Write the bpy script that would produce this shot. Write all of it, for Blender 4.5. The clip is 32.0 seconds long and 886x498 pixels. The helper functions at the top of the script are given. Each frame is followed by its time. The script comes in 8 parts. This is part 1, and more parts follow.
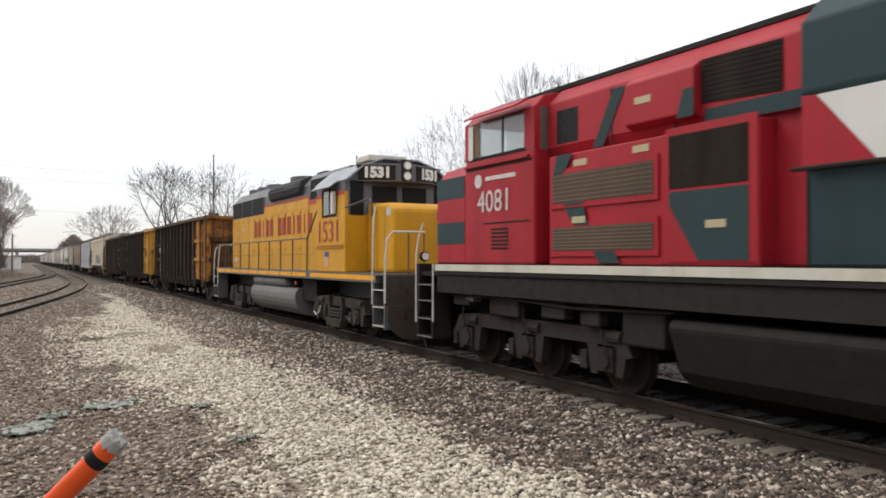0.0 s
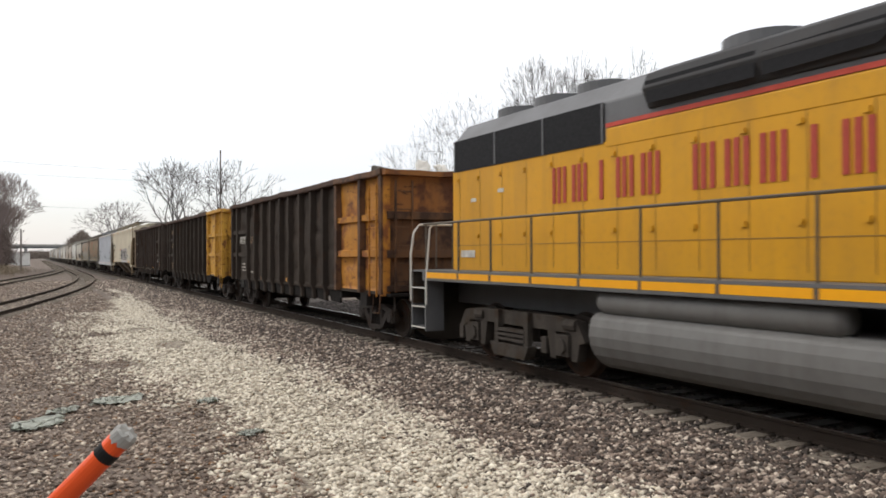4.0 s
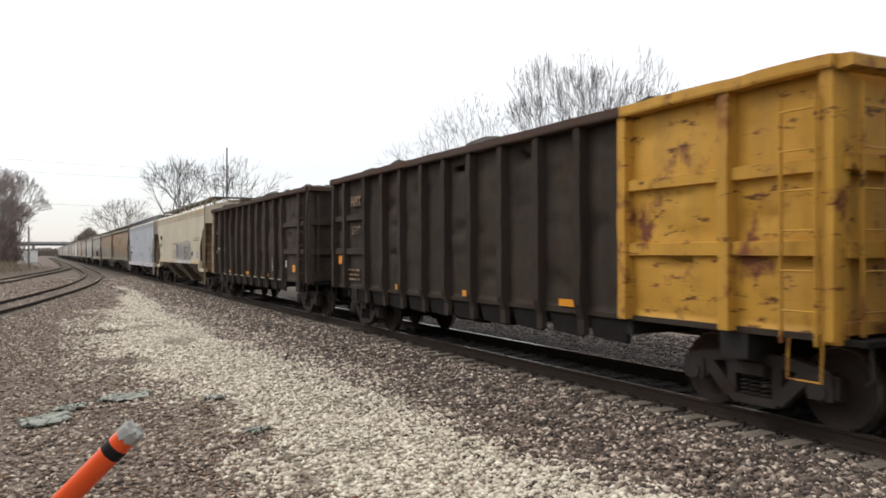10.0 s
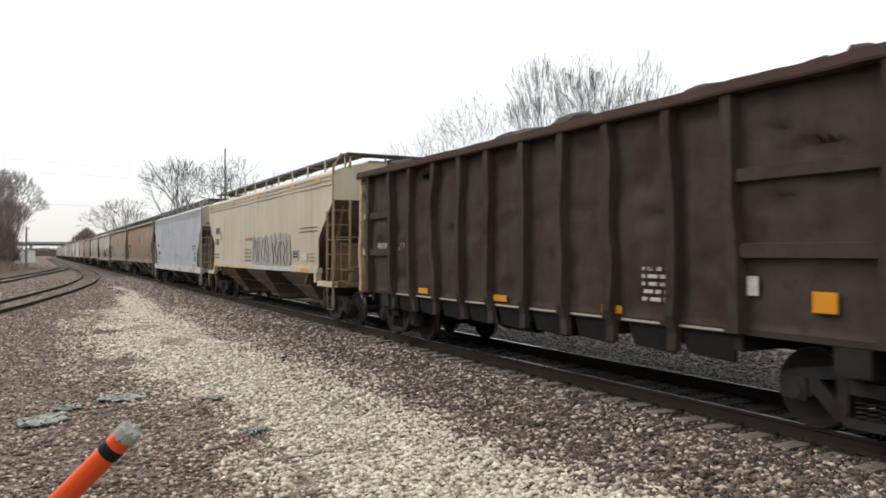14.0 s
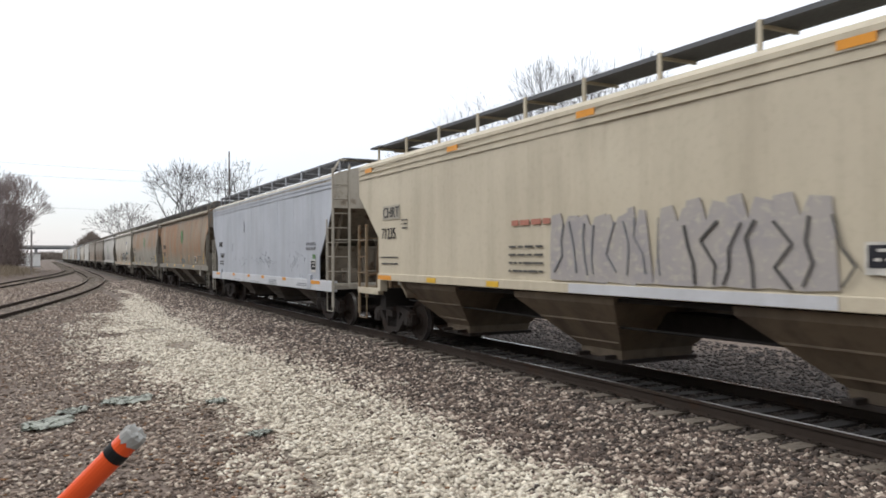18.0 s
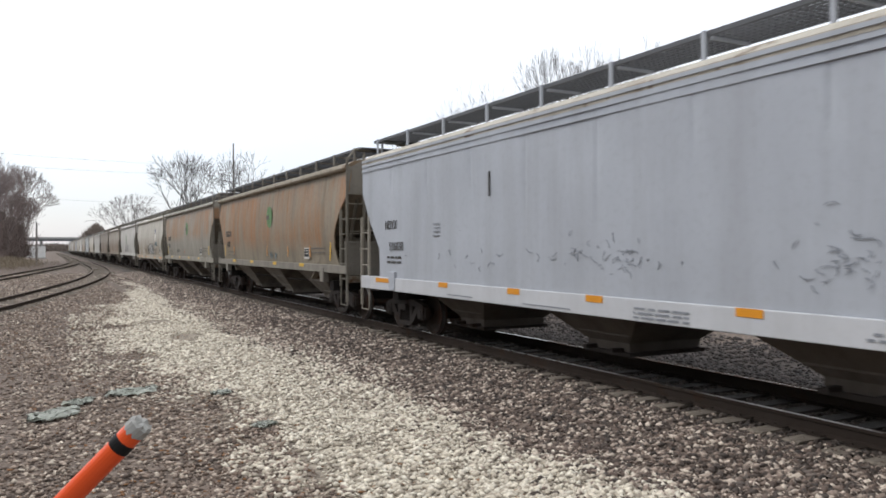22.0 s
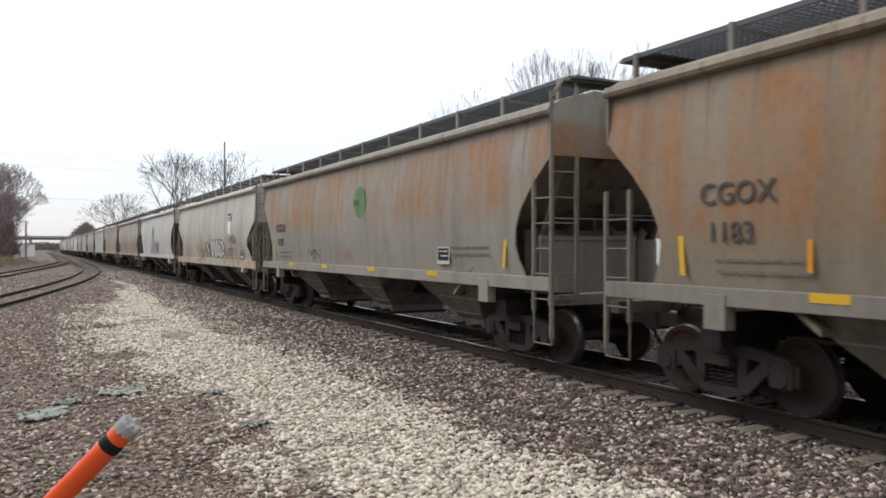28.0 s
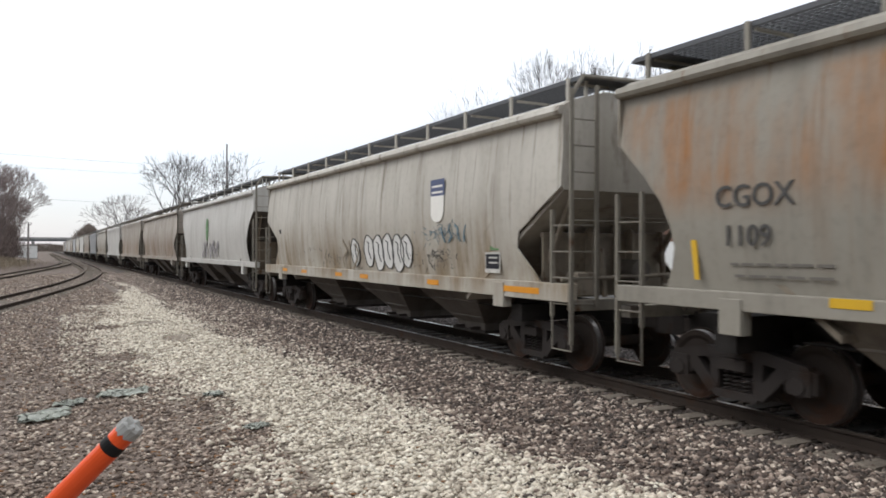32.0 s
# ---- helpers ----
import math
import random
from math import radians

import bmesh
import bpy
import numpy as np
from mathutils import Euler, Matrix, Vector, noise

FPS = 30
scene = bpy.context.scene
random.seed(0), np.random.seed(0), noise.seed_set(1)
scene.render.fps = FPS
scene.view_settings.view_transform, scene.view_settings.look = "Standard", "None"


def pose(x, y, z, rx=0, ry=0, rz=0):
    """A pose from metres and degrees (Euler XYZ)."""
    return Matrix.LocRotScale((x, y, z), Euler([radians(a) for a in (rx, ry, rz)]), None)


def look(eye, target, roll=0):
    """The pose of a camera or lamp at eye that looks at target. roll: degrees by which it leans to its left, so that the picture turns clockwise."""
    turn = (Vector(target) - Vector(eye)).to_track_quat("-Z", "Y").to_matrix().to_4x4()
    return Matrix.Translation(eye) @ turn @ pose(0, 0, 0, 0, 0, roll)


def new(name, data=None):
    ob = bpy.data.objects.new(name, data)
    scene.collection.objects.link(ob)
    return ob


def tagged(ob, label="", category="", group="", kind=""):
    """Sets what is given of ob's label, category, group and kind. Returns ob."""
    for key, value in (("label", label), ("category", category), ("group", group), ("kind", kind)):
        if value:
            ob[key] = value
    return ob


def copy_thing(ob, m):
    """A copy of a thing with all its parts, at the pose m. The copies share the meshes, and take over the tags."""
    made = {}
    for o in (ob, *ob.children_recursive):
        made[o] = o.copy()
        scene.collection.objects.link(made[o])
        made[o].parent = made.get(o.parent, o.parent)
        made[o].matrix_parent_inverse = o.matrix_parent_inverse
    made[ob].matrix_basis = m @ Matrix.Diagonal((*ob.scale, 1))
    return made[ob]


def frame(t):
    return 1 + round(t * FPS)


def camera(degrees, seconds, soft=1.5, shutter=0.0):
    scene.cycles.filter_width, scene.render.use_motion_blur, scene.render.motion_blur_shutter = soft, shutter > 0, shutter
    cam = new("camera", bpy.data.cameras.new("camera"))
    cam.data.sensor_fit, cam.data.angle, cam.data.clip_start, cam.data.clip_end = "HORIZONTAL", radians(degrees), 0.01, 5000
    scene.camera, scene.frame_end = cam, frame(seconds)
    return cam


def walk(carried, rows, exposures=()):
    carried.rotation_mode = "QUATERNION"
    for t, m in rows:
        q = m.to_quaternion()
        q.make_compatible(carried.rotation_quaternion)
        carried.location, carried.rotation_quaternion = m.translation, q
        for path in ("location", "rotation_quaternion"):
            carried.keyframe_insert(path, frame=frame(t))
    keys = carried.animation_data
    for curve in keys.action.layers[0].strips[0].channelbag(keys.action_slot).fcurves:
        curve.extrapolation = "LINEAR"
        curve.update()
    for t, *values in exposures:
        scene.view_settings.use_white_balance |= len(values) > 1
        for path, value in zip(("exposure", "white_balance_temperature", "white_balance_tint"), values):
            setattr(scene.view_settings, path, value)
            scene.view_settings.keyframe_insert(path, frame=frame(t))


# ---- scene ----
cam = camera(60.29, 32.0, soft=1.7, shutter=0.35)
EYE = Vector((-8.6, 0.0, 1.97))
SPEED = 4.65


def aim(turn, lift, roll):
    """The eye stays; turn: degrees to the right of the track's direction, lift: degrees up."""
    a, b = radians(turn), radians(lift)
    way = Vector((math.sin(a) * math.cos(b), math.cos(a) * math.cos(b), math.sin(b)))
    return look(EYE, EYE + way, roll)


walk(cam, [
    (0, aim(28.736, 0.844, 0.02)), (0.5, aim(28.806, 0.854, -0.09)), (1, aim(28.697, 0.546, -0.21)),
    (1.5, aim(28.697, 0.367, -0.24)), (2, aim(28.490, 0.445, -0.21)), (2.5, aim(28.315, 0.360, -0.22)),
    (3, aim(28.323, 0.191, -0.26)), (3.5, aim(28.309, 0.307, -0.20)), (5.5, aim(28.053, 0.624, -0.06)),
    (6, aim(28.053, 0.594, 0.01)), (6.5, aim(28.179, 0.461, -0.03)), (7, aim(28.017, 0.286, -0.12)),
    (7.5, aim(28.003, 0.108, -0.19)), (8, aim(28.078, 0.038, -0.22)), (8.5, aim(28.378, 0.022, -0.21)),
    (9, aim(28.218, 0.022, -0.15)), (9.5, aim(28.037, 0.264, -0.08)), (10, aim(27.787, 0.261, -0.12)),
    (10.5, aim(27.733, 0.249, -0.16)), (11, aim(27.264, 0.030, -0.13)), (11.5, aim(27.479, -0.007, -0.06)),
    (12, aim(27.354, 0.324, 0.02)), (12.5, aim(27.236, 0.443, 0.04)), (13, aim(27.416, 0.459, 0.05)),
    (13.5, aim(27.824, 0.368, 0.07)), (14, aim(27.930, 0.353, 0.05)), (14.5, aim(27.999, 0.233, -0.05)),
    (16.5, aim(27.874, 0.144, -0.18)), (17, aim(27.835, 0.327, -0.23)), (17.5, aim(27.642, 0.414, -0.20)),
    (18, aim(27.630, 0.507, -0.18)), (18.5, aim(27.531, 0.317, -0.21)), (19, aim(27.494, 0.294, -0.25)),
    (19.5, aim(27.429, 0.016, -0.20)), (20, aim(27.213, 0.056, -0.08)), (20.5, aim(27.095, -0.000, -0.02)),
    (21, aim(27.291, -0.007, 0.01)), (21.5, aim(27.155, 0.005, -0.00)), (22, aim(27.327, -0.080, -0.11)),
    (22.5, aim(27.447, -0.158, -0.18)), (23, aim(27.598, -0.175, -0.15)), (23.5, aim(27.724, -0.131, -0.07)),
    (24, aim(27.730, -0.060, -0.02)), (24.5, aim(27.747, -0.058, -0.05)), (25, aim(27.861, -0.069, -0.08)),
    (25.5, aim(27.781, -0.046, -0.06)), (27.5, aim(27.907, -0.047, -0.05)), (28, aim(27.947, -0.127, -0.03)),
    (28.5, aim(27.966, -0.061, 0.01)), (29, aim(27.970, 0.003, 0.05)), (29.5, aim(27.960, -0.014, 0.05)),
    (30, aim(27.917, -0.020, 0.04)), (30.5, aim(27.840, -0.030, 0.04)), (31, aim(27.753, -0.020, 0.08)),
    (31.5, aim(27.789, 0.047, 0.12)), (32, aim(27.813, 0.072, 0.16)),
], exposures=[(0, -0.05, 6680, 10), (14, -0.05, 6680, 10), (19.5, -0.05, 6330, 10), (32, -0.05, 6330, 10)])

# ---- sky, sun and exposure ----
world = bpy.data.worlds.new("overcast_sky")
scene.world = world
world.use_nodes = True
wn, wl = world.node_tree.nodes, world.node_tree.links
sky = wn.new("ShaderNodeTexSky")
sky.sky_type, sky.sun_disc = "NISHITA", False
sky.sun_elevation, sky.sun_rotation = radians(42), radians(315)
way = wn.new("ShaderNodeTexCoord")
split = wn.new("ShaderNodeSeparateXYZ")
wl.new(way.outputs["Generated"], split.inputs[0])
height = wn.new("ShaderNodeValToRGB")
height.color_ramp.elements[0].position, height.color_ramp.elements[0].color = 0.0, (0.565, 0.575, 0.645, 1)
height.color_ramp.elements[1].position, height.color_ramp.elements[1].color = 0.22, (1.02, 1.01, 1.0, 1)
mid = height.color_ramp.elements.new(0.08)
mid.color = (0.745, 0.738, 0.775, 1)
zenith = height.color_ramp.elements.new(1.0)
zenith.color = (1.42, 1.41, 1.39, 1)
wl.new(split.outputs["Z"], height.inputs[0])
stretch = wn.new("ShaderNodeMapping")
stretch.inputs["Scale"].default_value = (1.2, 1.2, 6.0)
wl.new(way.outputs["Generated"], stretch.inputs[0])
clouds = wn.new("ShaderNodeTexNoise")
clouds.inputs["Scale"].default_value, clouds.inputs["Detail"].default_value = 2.2, 5
wl.new(stretch.outputs[0], clouds.inputs[0])
soft = wn.new("ShaderNodeMapRange")
soft.inputs[1].default_value, soft.inputs[2].default_value = 0.3, 0.7
soft.inputs[3].default_value, soft.inputs[4].default_value = 0.93, 1.06
wl.new(clouds.outputs[0], soft.inputs[0])
cover = wn.new("ShaderNodeVectorMath")
cover.operation = "SCALE"
wl.new(height.outputs[0], cover.inputs[0])
wl.new(soft.outputs[0], cover.inputs["Scale"])
thin = wn.new("ShaderNodeVectorMath")
thin.operation = "SCALE"
thin.inputs["Scale"].default_value = 0.05
wl.new(sky.outputs[0], thin.inputs[0])
both = wn.new("ShaderNodeVectorMath")
both.operation = "ADD"
wl.new(cover.outputs[0], both.inputs[0])
wl.new(thin.outputs[0], both.inputs[1])
wl.new(both.outputs[0], wn["Background"].inputs[0])
wn["Background"].inputs[1].default_value = 1.0

sun = new("sun", bpy.data.lights.new("sun", "SUN"))
sun.data.energy, sun.data.angle, sun.data.color = 1.25, radians(25), (1.0, 0.97, 0.92)
sun.matrix_world = look((-42, 62, 54), (0, 20, 0))

# ---- materials ----
def nodes_of(name):
    m = bpy.data.materials.new(name)
    m.use_nodes = True
    return m, m.node_tree.nodes, m.node_tree.links, m.node_tree.nodes["Principled BSDF"]


SHIFT = [0.0]    # moves the noise of the material being made


def noise_at(n, l, scale, detail=4.0, stretch=(1, 1, 1), coords="Object", rough=0.55):
    tc, mp, nz = n.new("ShaderNodeTexCoord"), n.new("ShaderNodeMapping"), n.new("ShaderNodeTexNoise")
    mp.inputs["Location"].default_value = (SHIFT[0], SHIFT[0], SHIFT[0])
    mp.inputs["Scale"].default_value = stretch
    nz.inputs["Scale"].default_value, nz.inputs["Detail"].default_value = scale, detail
    nz.inputs["Roughness"].default_value = rough
    l.new(tc.outputs[coords], mp.inputs[0])
    l.new(mp.outputs[0], nz.inputs[0])
    return nz.outputs[0]


def ramp(n, l, value, lo, hi, a=0.0, b=1.0):
    r = n.new("ShaderNodeMapRange")
    for k, v in zip((1, 2, 3, 4), (lo, hi, a, b)):
        r.inputs[k].default_value = v
    l.new(value, r.inputs[0])
    return r.outputs[0]


def times(n, l, a, b):
    m = n.new("ShaderNodeMath")
    m.operation = "MULTIPLY"
    for k, v in enumerate((a, b)):
        if isinstance(v, (int, float)):
            m.inputs[k].default_value = v
        else:
            l.new(v, m.inputs[k])
    return m.outputs[0]


def blend(n, l, fac, a, b):
    m = n.new("ShaderNodeMix")
    m.data_type = "RGBA"
    if isinstance(fac, (int, float)):
        m.inputs[0].default_value = fac
    else:
        l.new(fac, m.inputs[0])
    for k, v in ((6, a), (7, b)):
        if isinstance(v, tuple):
            m.inputs[k].default_value = (*v[:3], 1)
        else:
            l.new(v, m.inputs[k])
    return m.outputs[2]


def bump(n, l, p, value, depth, strength=0.5):
    b = n.new("ShaderNodeBump")
    b.inputs["Distance"].default_value, b.inputs["Strength"].default_value = depth, strength
    l.new(value, b.inputs["Height"])
    l.new(b.outputs[0], p.inputs["Normal"])


RUST, GRIME = (0.16, 0.065, 0.03), (0.055, 0.045, 0.038)


def weathered(name, base, rough=0.55, grime=0.5, rust=0.0, band=None, stain=RUST, metal=0.0, dents=0.0, grime_color=GRIME, scuff=0.0, shift=0.0):
    """Painted steel: blotches, streaks that run down, rust where it broke through. band: (z low, z high) that holds the stain."""
    m, n, l, p = nodes_of(name)
    SHIFT[0] = shift
    big = noise_at(n, l, 0.7, 5)
    fine = noise_at(n, l, 9.0, 6)
    streak = noise_at(n, l, 1.0, 5, (2.4, 2.4, 0.22))
    tone = blend(n, l, ramp(n, l, big, 0.3, 0.7, 0.0, 0.55), base, tuple(c * 0.8 for c in base))
    tone = blend(n, l, times(n, l, ramp(n, l, streak, 0.45, 0.75), grime), tone, grime_color)
    tone = blend(n, l, times(n, l, ramp(n, l, fine, 0.5, 0.75), grime * 0.5), tone, grime_color)
    if rust:
        spots = ramp(n, l, noise_at(n, l, 1.6, 7, (1, 1, 0.8), rough=0.65), 0.62 - 0.22 * rust, 0.70 - 0.2 * rust)
        if band:
            tc, sp = n.new("ShaderNodeTexCoord"), n.new("ShaderNodeSeparateXYZ")
            l.new(tc.outputs["Object"], sp.inputs[0])
            lo = ramp(n, l, sp.outputs[2], band[0], band[0] + 0.5)
            hi = ramp(n, l, sp.outputs[2], band[1], band[1] - (0.15 if band[1] > 3.3 else 1.1))
            wide = ramp(n, l, noise_at(n, l, 0.8, 5, (0.3, 1.0, 0.45), rough=0.6), 0.36, 0.56, 0.05, 1.0)
            runs = ramp(n, l, noise_at(n, l, 2.6, 6, (0.3, 1.5, 0.14), rough=0.65), 0.38, 0.62, 0.35, 1.0)
            spots = times(n, l, times(n, l, lo, hi), times(n, l, wide, runs))
            drips = times(n, l, ramp(n, l, noise_at(n, l, 3.4, 6, (0.3, 1.6, 0.09), rough=0.7), 0.56, 0.68, 0, 0.75), ramp(n, l, sp.outputs[2], band[0] - 0.9, band[1]))
            tone = blend(n, l, drips, tone, tuple(c * 0.42 for c in stain))
        tone = blend(n, l, spots, tone, blend(n, l, fine, stain, tuple(c * 0.6 for c in stain)))
    if scuff:
        marks = noise_at(n, l, 2.6, 6, (1, 0.8, 2.6), rough=0.7)
        tone = blend(n, l, ramp(n, l, marks, 0.66 - 0.1 * scuff, 0.70 - 0.1 * scuff, 0, 0.9), tone, tuple(c * 0.45 for c in stain))
        tone = blend(n, l, ramp(n, l, noise_at(n, l, 0.55, 3, (1, 1, 1.6)), 0.45, 0.7, 0, 0.55), tone, blend(n, l, 0.5, base, stain))
    l.new(tone, p.inputs["Base Color"])
    l.new(ramp(n, l, big, 0.2, 0.8, rough - 0.1, rough + 0.15), p.inputs["Roughness"])
    p.inputs["Metallic"].default_value = metal
    p.inputs["Specular IOR Level"].default_value = 0.25 if max(base) > 0.08 else 0.08
    lump = noise_at(n, l, 1.1, 2) if dents else fine
    bump(n, l, p, lump, dents if dents else 0.004, 0.6)
    SHIFT[0] = 0.0
    return m


def plain(name, color, rough=0.5, metal=0.0, vary=0.25, scale=6.0):
    m, n, l, p = nodes_of(name)
    nz = noise_at(n, l, scale, 5)
    l.new(blend(n, l, ramp(n, l, nz, 0.3, 0.7, 0, vary), color, tuple(c * 0.45 for c in color)), p.inputs["Base Color"])
    l.new(ramp(n, l, nz, 0.2, 0.8, max(0.05, rough - 0.12), min(1, rough + 0.12)), p.inputs["Roughness"])
    p.inputs["Metallic"].default_value = metal
    p.inputs["Specular IOR Level"].default_value = 0.3 if max(color) > 0.05 or rough < 0.3 else 0.08
    bump(n, l, p, nz, 0.003, 0.4)
    return m


def worn(name, color, under, keep=0.5):
    """Old stencilled paint: flaked off in patches, so the steel under it shows."""
    m, n, l, p = nodes_of(name)
    flakes = ramp(n, l, noise_at(n, l, 7.0, 6, (1, 1, 1.4), rough=0.7), keep - 0.06, keep + 0.06)
    fade = ramp(n, l, noise_at(n, l, 2.2, 4), 0.35, 0.65, 0.0, 0.45)
    l.new(blend(n, l, fade, blend(n, l, flakes, color, under), under), p.inputs["Base Color"])
    p.inputs["Roughness"].default_value = 0.75
    return m


def tie_mat():
    """Grey weathered timber with cracks, black between the rails with grease and painted-in shade."""
    m, n, l, p = nodes_of("grey_timber")
    nz, grain = noise_at(n, l, 4.0, 5), noise_at(n, l, 3.0, 6, (1.5, 14, 6))
    tone = blend(n, l, ramp(n, l, nz, 0.3, 0.7), (0.225, 0.192, 0.152), (0.135, 0.112, 0.088))
    tone = blend(n, l, ramp(n, l, grain, 0.5, 0.7, 0, 0.7), tone, (0.05, 0.04, 0.033))
    tc, sp, ab = n.new("ShaderNodeTexCoord"), n.new("ShaderNodeSeparateXYZ"), n.new("ShaderNodeMath")
    ab.operation = "ABSOLUTE"
    l.new(tc.outputs["Object"], sp.inputs[0])
    l.new(sp.outputs[0], ab.inputs[0])
    # one mask paints both the grease and the under-train shade between the rails
    grease = ramp(n, l, ab.outputs[0], 1.0, 0.8)
    l.new(blend(n, l, grease, tone, (0.028, 0.022, 0.018)), p.inputs["Base Color"])
    p.inputs["Roughness"].default_value = 0.92
    bump(n, l, p, grain, 0.008, 0.6)
    return m


def stone_mat(name, colors, coarse):
    """Loose stones: each island takes its own tone, with grain on it."""
    m, n, l, p = nodes_of(name)
    g = n.new("ShaderNodeNewGeometry")
    r = n.new("ShaderNodeValToRGB")
    els = r.color_ramp.elements
    els[0].color, els[1].color = (*colors[0], 1), (*colors[-1], 1)
    for k, c in enumerate(colors[1:-1], 1):
        els.new(k / (len(colors) - 1)).color = (*c, 1)
    l.new(g.outputs["Random Per Island"], r.inputs[0])
    grain = noise_at(n, l, coarse, 4)
    l.new(blend(n, l, ramp(n, l, grain, 0.35, 0.7, 0, 0.45), r.outputs[0], (0.09, 0.075, 0.065)), p.inputs["Base Color"])
    p.inputs["Roughness"].default_value = 0.85
    bump(n, l, p, grain, 0.006, 0.5)
    return m


def ground_mat():
    """Packed dirt and small stones, a pale gravel way through it, dry grass further off."""
    m, n, l, p = nodes_of("ground")
    big, mid, fine = noise_at(n, l, 0.25, 6), noise_at(n, l, 3.0, 6), noise_at(n, l, 22.0, 5)
    v = n.new("ShaderNodeTexVoronoi")
    v.inputs["Scale"].default_value = 17.0
    tc = n.new("ShaderNodeTexCoord")
    l.new(tc.outputs["Object"], v.inputs[0])
    sp = n.new("ShaderNodeSeparateColor")
    l.new(v.outputs["Color"], sp.inputs[0])
    dirt = blend(n, l, ramp(n, l, mid, 0.3, 0.7), (0.068, 0.048, 0.035), (0.132, 0.094, 0.07))
    pebbles = blend(n, l, sp.outputs[0], (0.040, 0.029, 0.023), (0.26, 0.206, 0.168))
    dirt = blend(n, l, ramp(n, l, mid, 0.35, 0.6, 0.75, 0.35), dirt, pebbles)
    dirt = blend(n, l, ramp(n, l, big, 0.4, 0.7, 0, 0.4), dirt, (0.105, 0.079, 0.062))
    # the pale gravel way: limestone dust trodden into the dirt
    at = n.new("ShaderNodeSeparateXYZ")
    l.new(tc.outputs["Object"], at.inputs[0])
    way, west = n.new("ShaderNodeMath"), n.new("ShaderNodeMath")
    way.operation = west.operation = "ADD"
    l.new(at.outputs[0], way.inputs[0])
    l.new(ramp(n, l, noise_at(n, l, 0.9, 5), 0.3, 0.7, -0.6, 0.6), way.inputs[1])
    l.new(way.outputs[0], west.inputs[0])
    l.new(ramp(n, l, at.outputs[1], 28, 48, 0.0, -2.3), west.inputs[1])
    inside = times(n, l, ramp(n, l, west.outputs[0], -6.9, -6.2), ramp(n, l, way.outputs[0], -3.5, -4.2))
    inside = times(n, l, inside, ramp(n, l, at.outputs[1], 62, 48))
    pale = blend(n, l, sp.outputs[1], (0.12, 0.099, 0.074), (0.40, 0.35, 0.275))
    # oily dark bed; its wider reach past the track paints in train shade
    bed = times(n, l, ramp(n, l, way.outputs[0], -2.6, -1.8), ramp(n, l, way.outputs[0], 6.5, 4.5))
    dirt = blend(n, l, times(n, l, bed, 0.85), dirt, blend(n, l, sp.outputs[2], (0.016, 0.012, 0.0095), (0.07, 0.055, 0.045)))
    l.new(blend(n, l, times(n, l, inside, 0.8), dirt, pale), p.inputs["Base Color"])
    p.inputs["Roughness"].default_value = 0.95
    bump(n, l, p, v.outputs["Distance"], 0.03, 0.7)
    return m


def brick_mat():
    m, n, l, p = nodes_of("brick_wall")
    tc, mp, b = n.new("ShaderNodeTexCoord"), n.new("ShaderNodeMapping"), n.new("ShaderNodeTexBrick")
    mp.inputs["Rotation"].default_value = (radians(90), 0, radians(90))
    b.inputs["Scale"].default_value = 1.0
    b.inputs["Brick Width"].default_value, b.inputs["Row Height"].default_value = 0.21, 0.075
    b.inputs["Mortar Size"].default_value = 0.006
    b.inputs["Color1"].default_value, b.inputs["Color2"].default_value = (0.29, 0.125, 0.078, 1), (0.235, 0.098, 0.062, 1)
    b.inputs["Mortar"].default_value = (0.14, 0.085, 0.062, 1)
    l.new(tc.outputs["Object"], mp.inputs[0])
    l.new(mp.outputs[0], b.inputs[0])
    l.new(blend(n, l, ramp(n, l, noise_at(n, l, 0.6, 5), 0.35, 0.7, 0, 0.4), b.outputs[0], (0.2, 0.095, 0.065)), p.inputs["Base Color"])
    p.inputs["Roughness"].default_value = 0.9
    return m


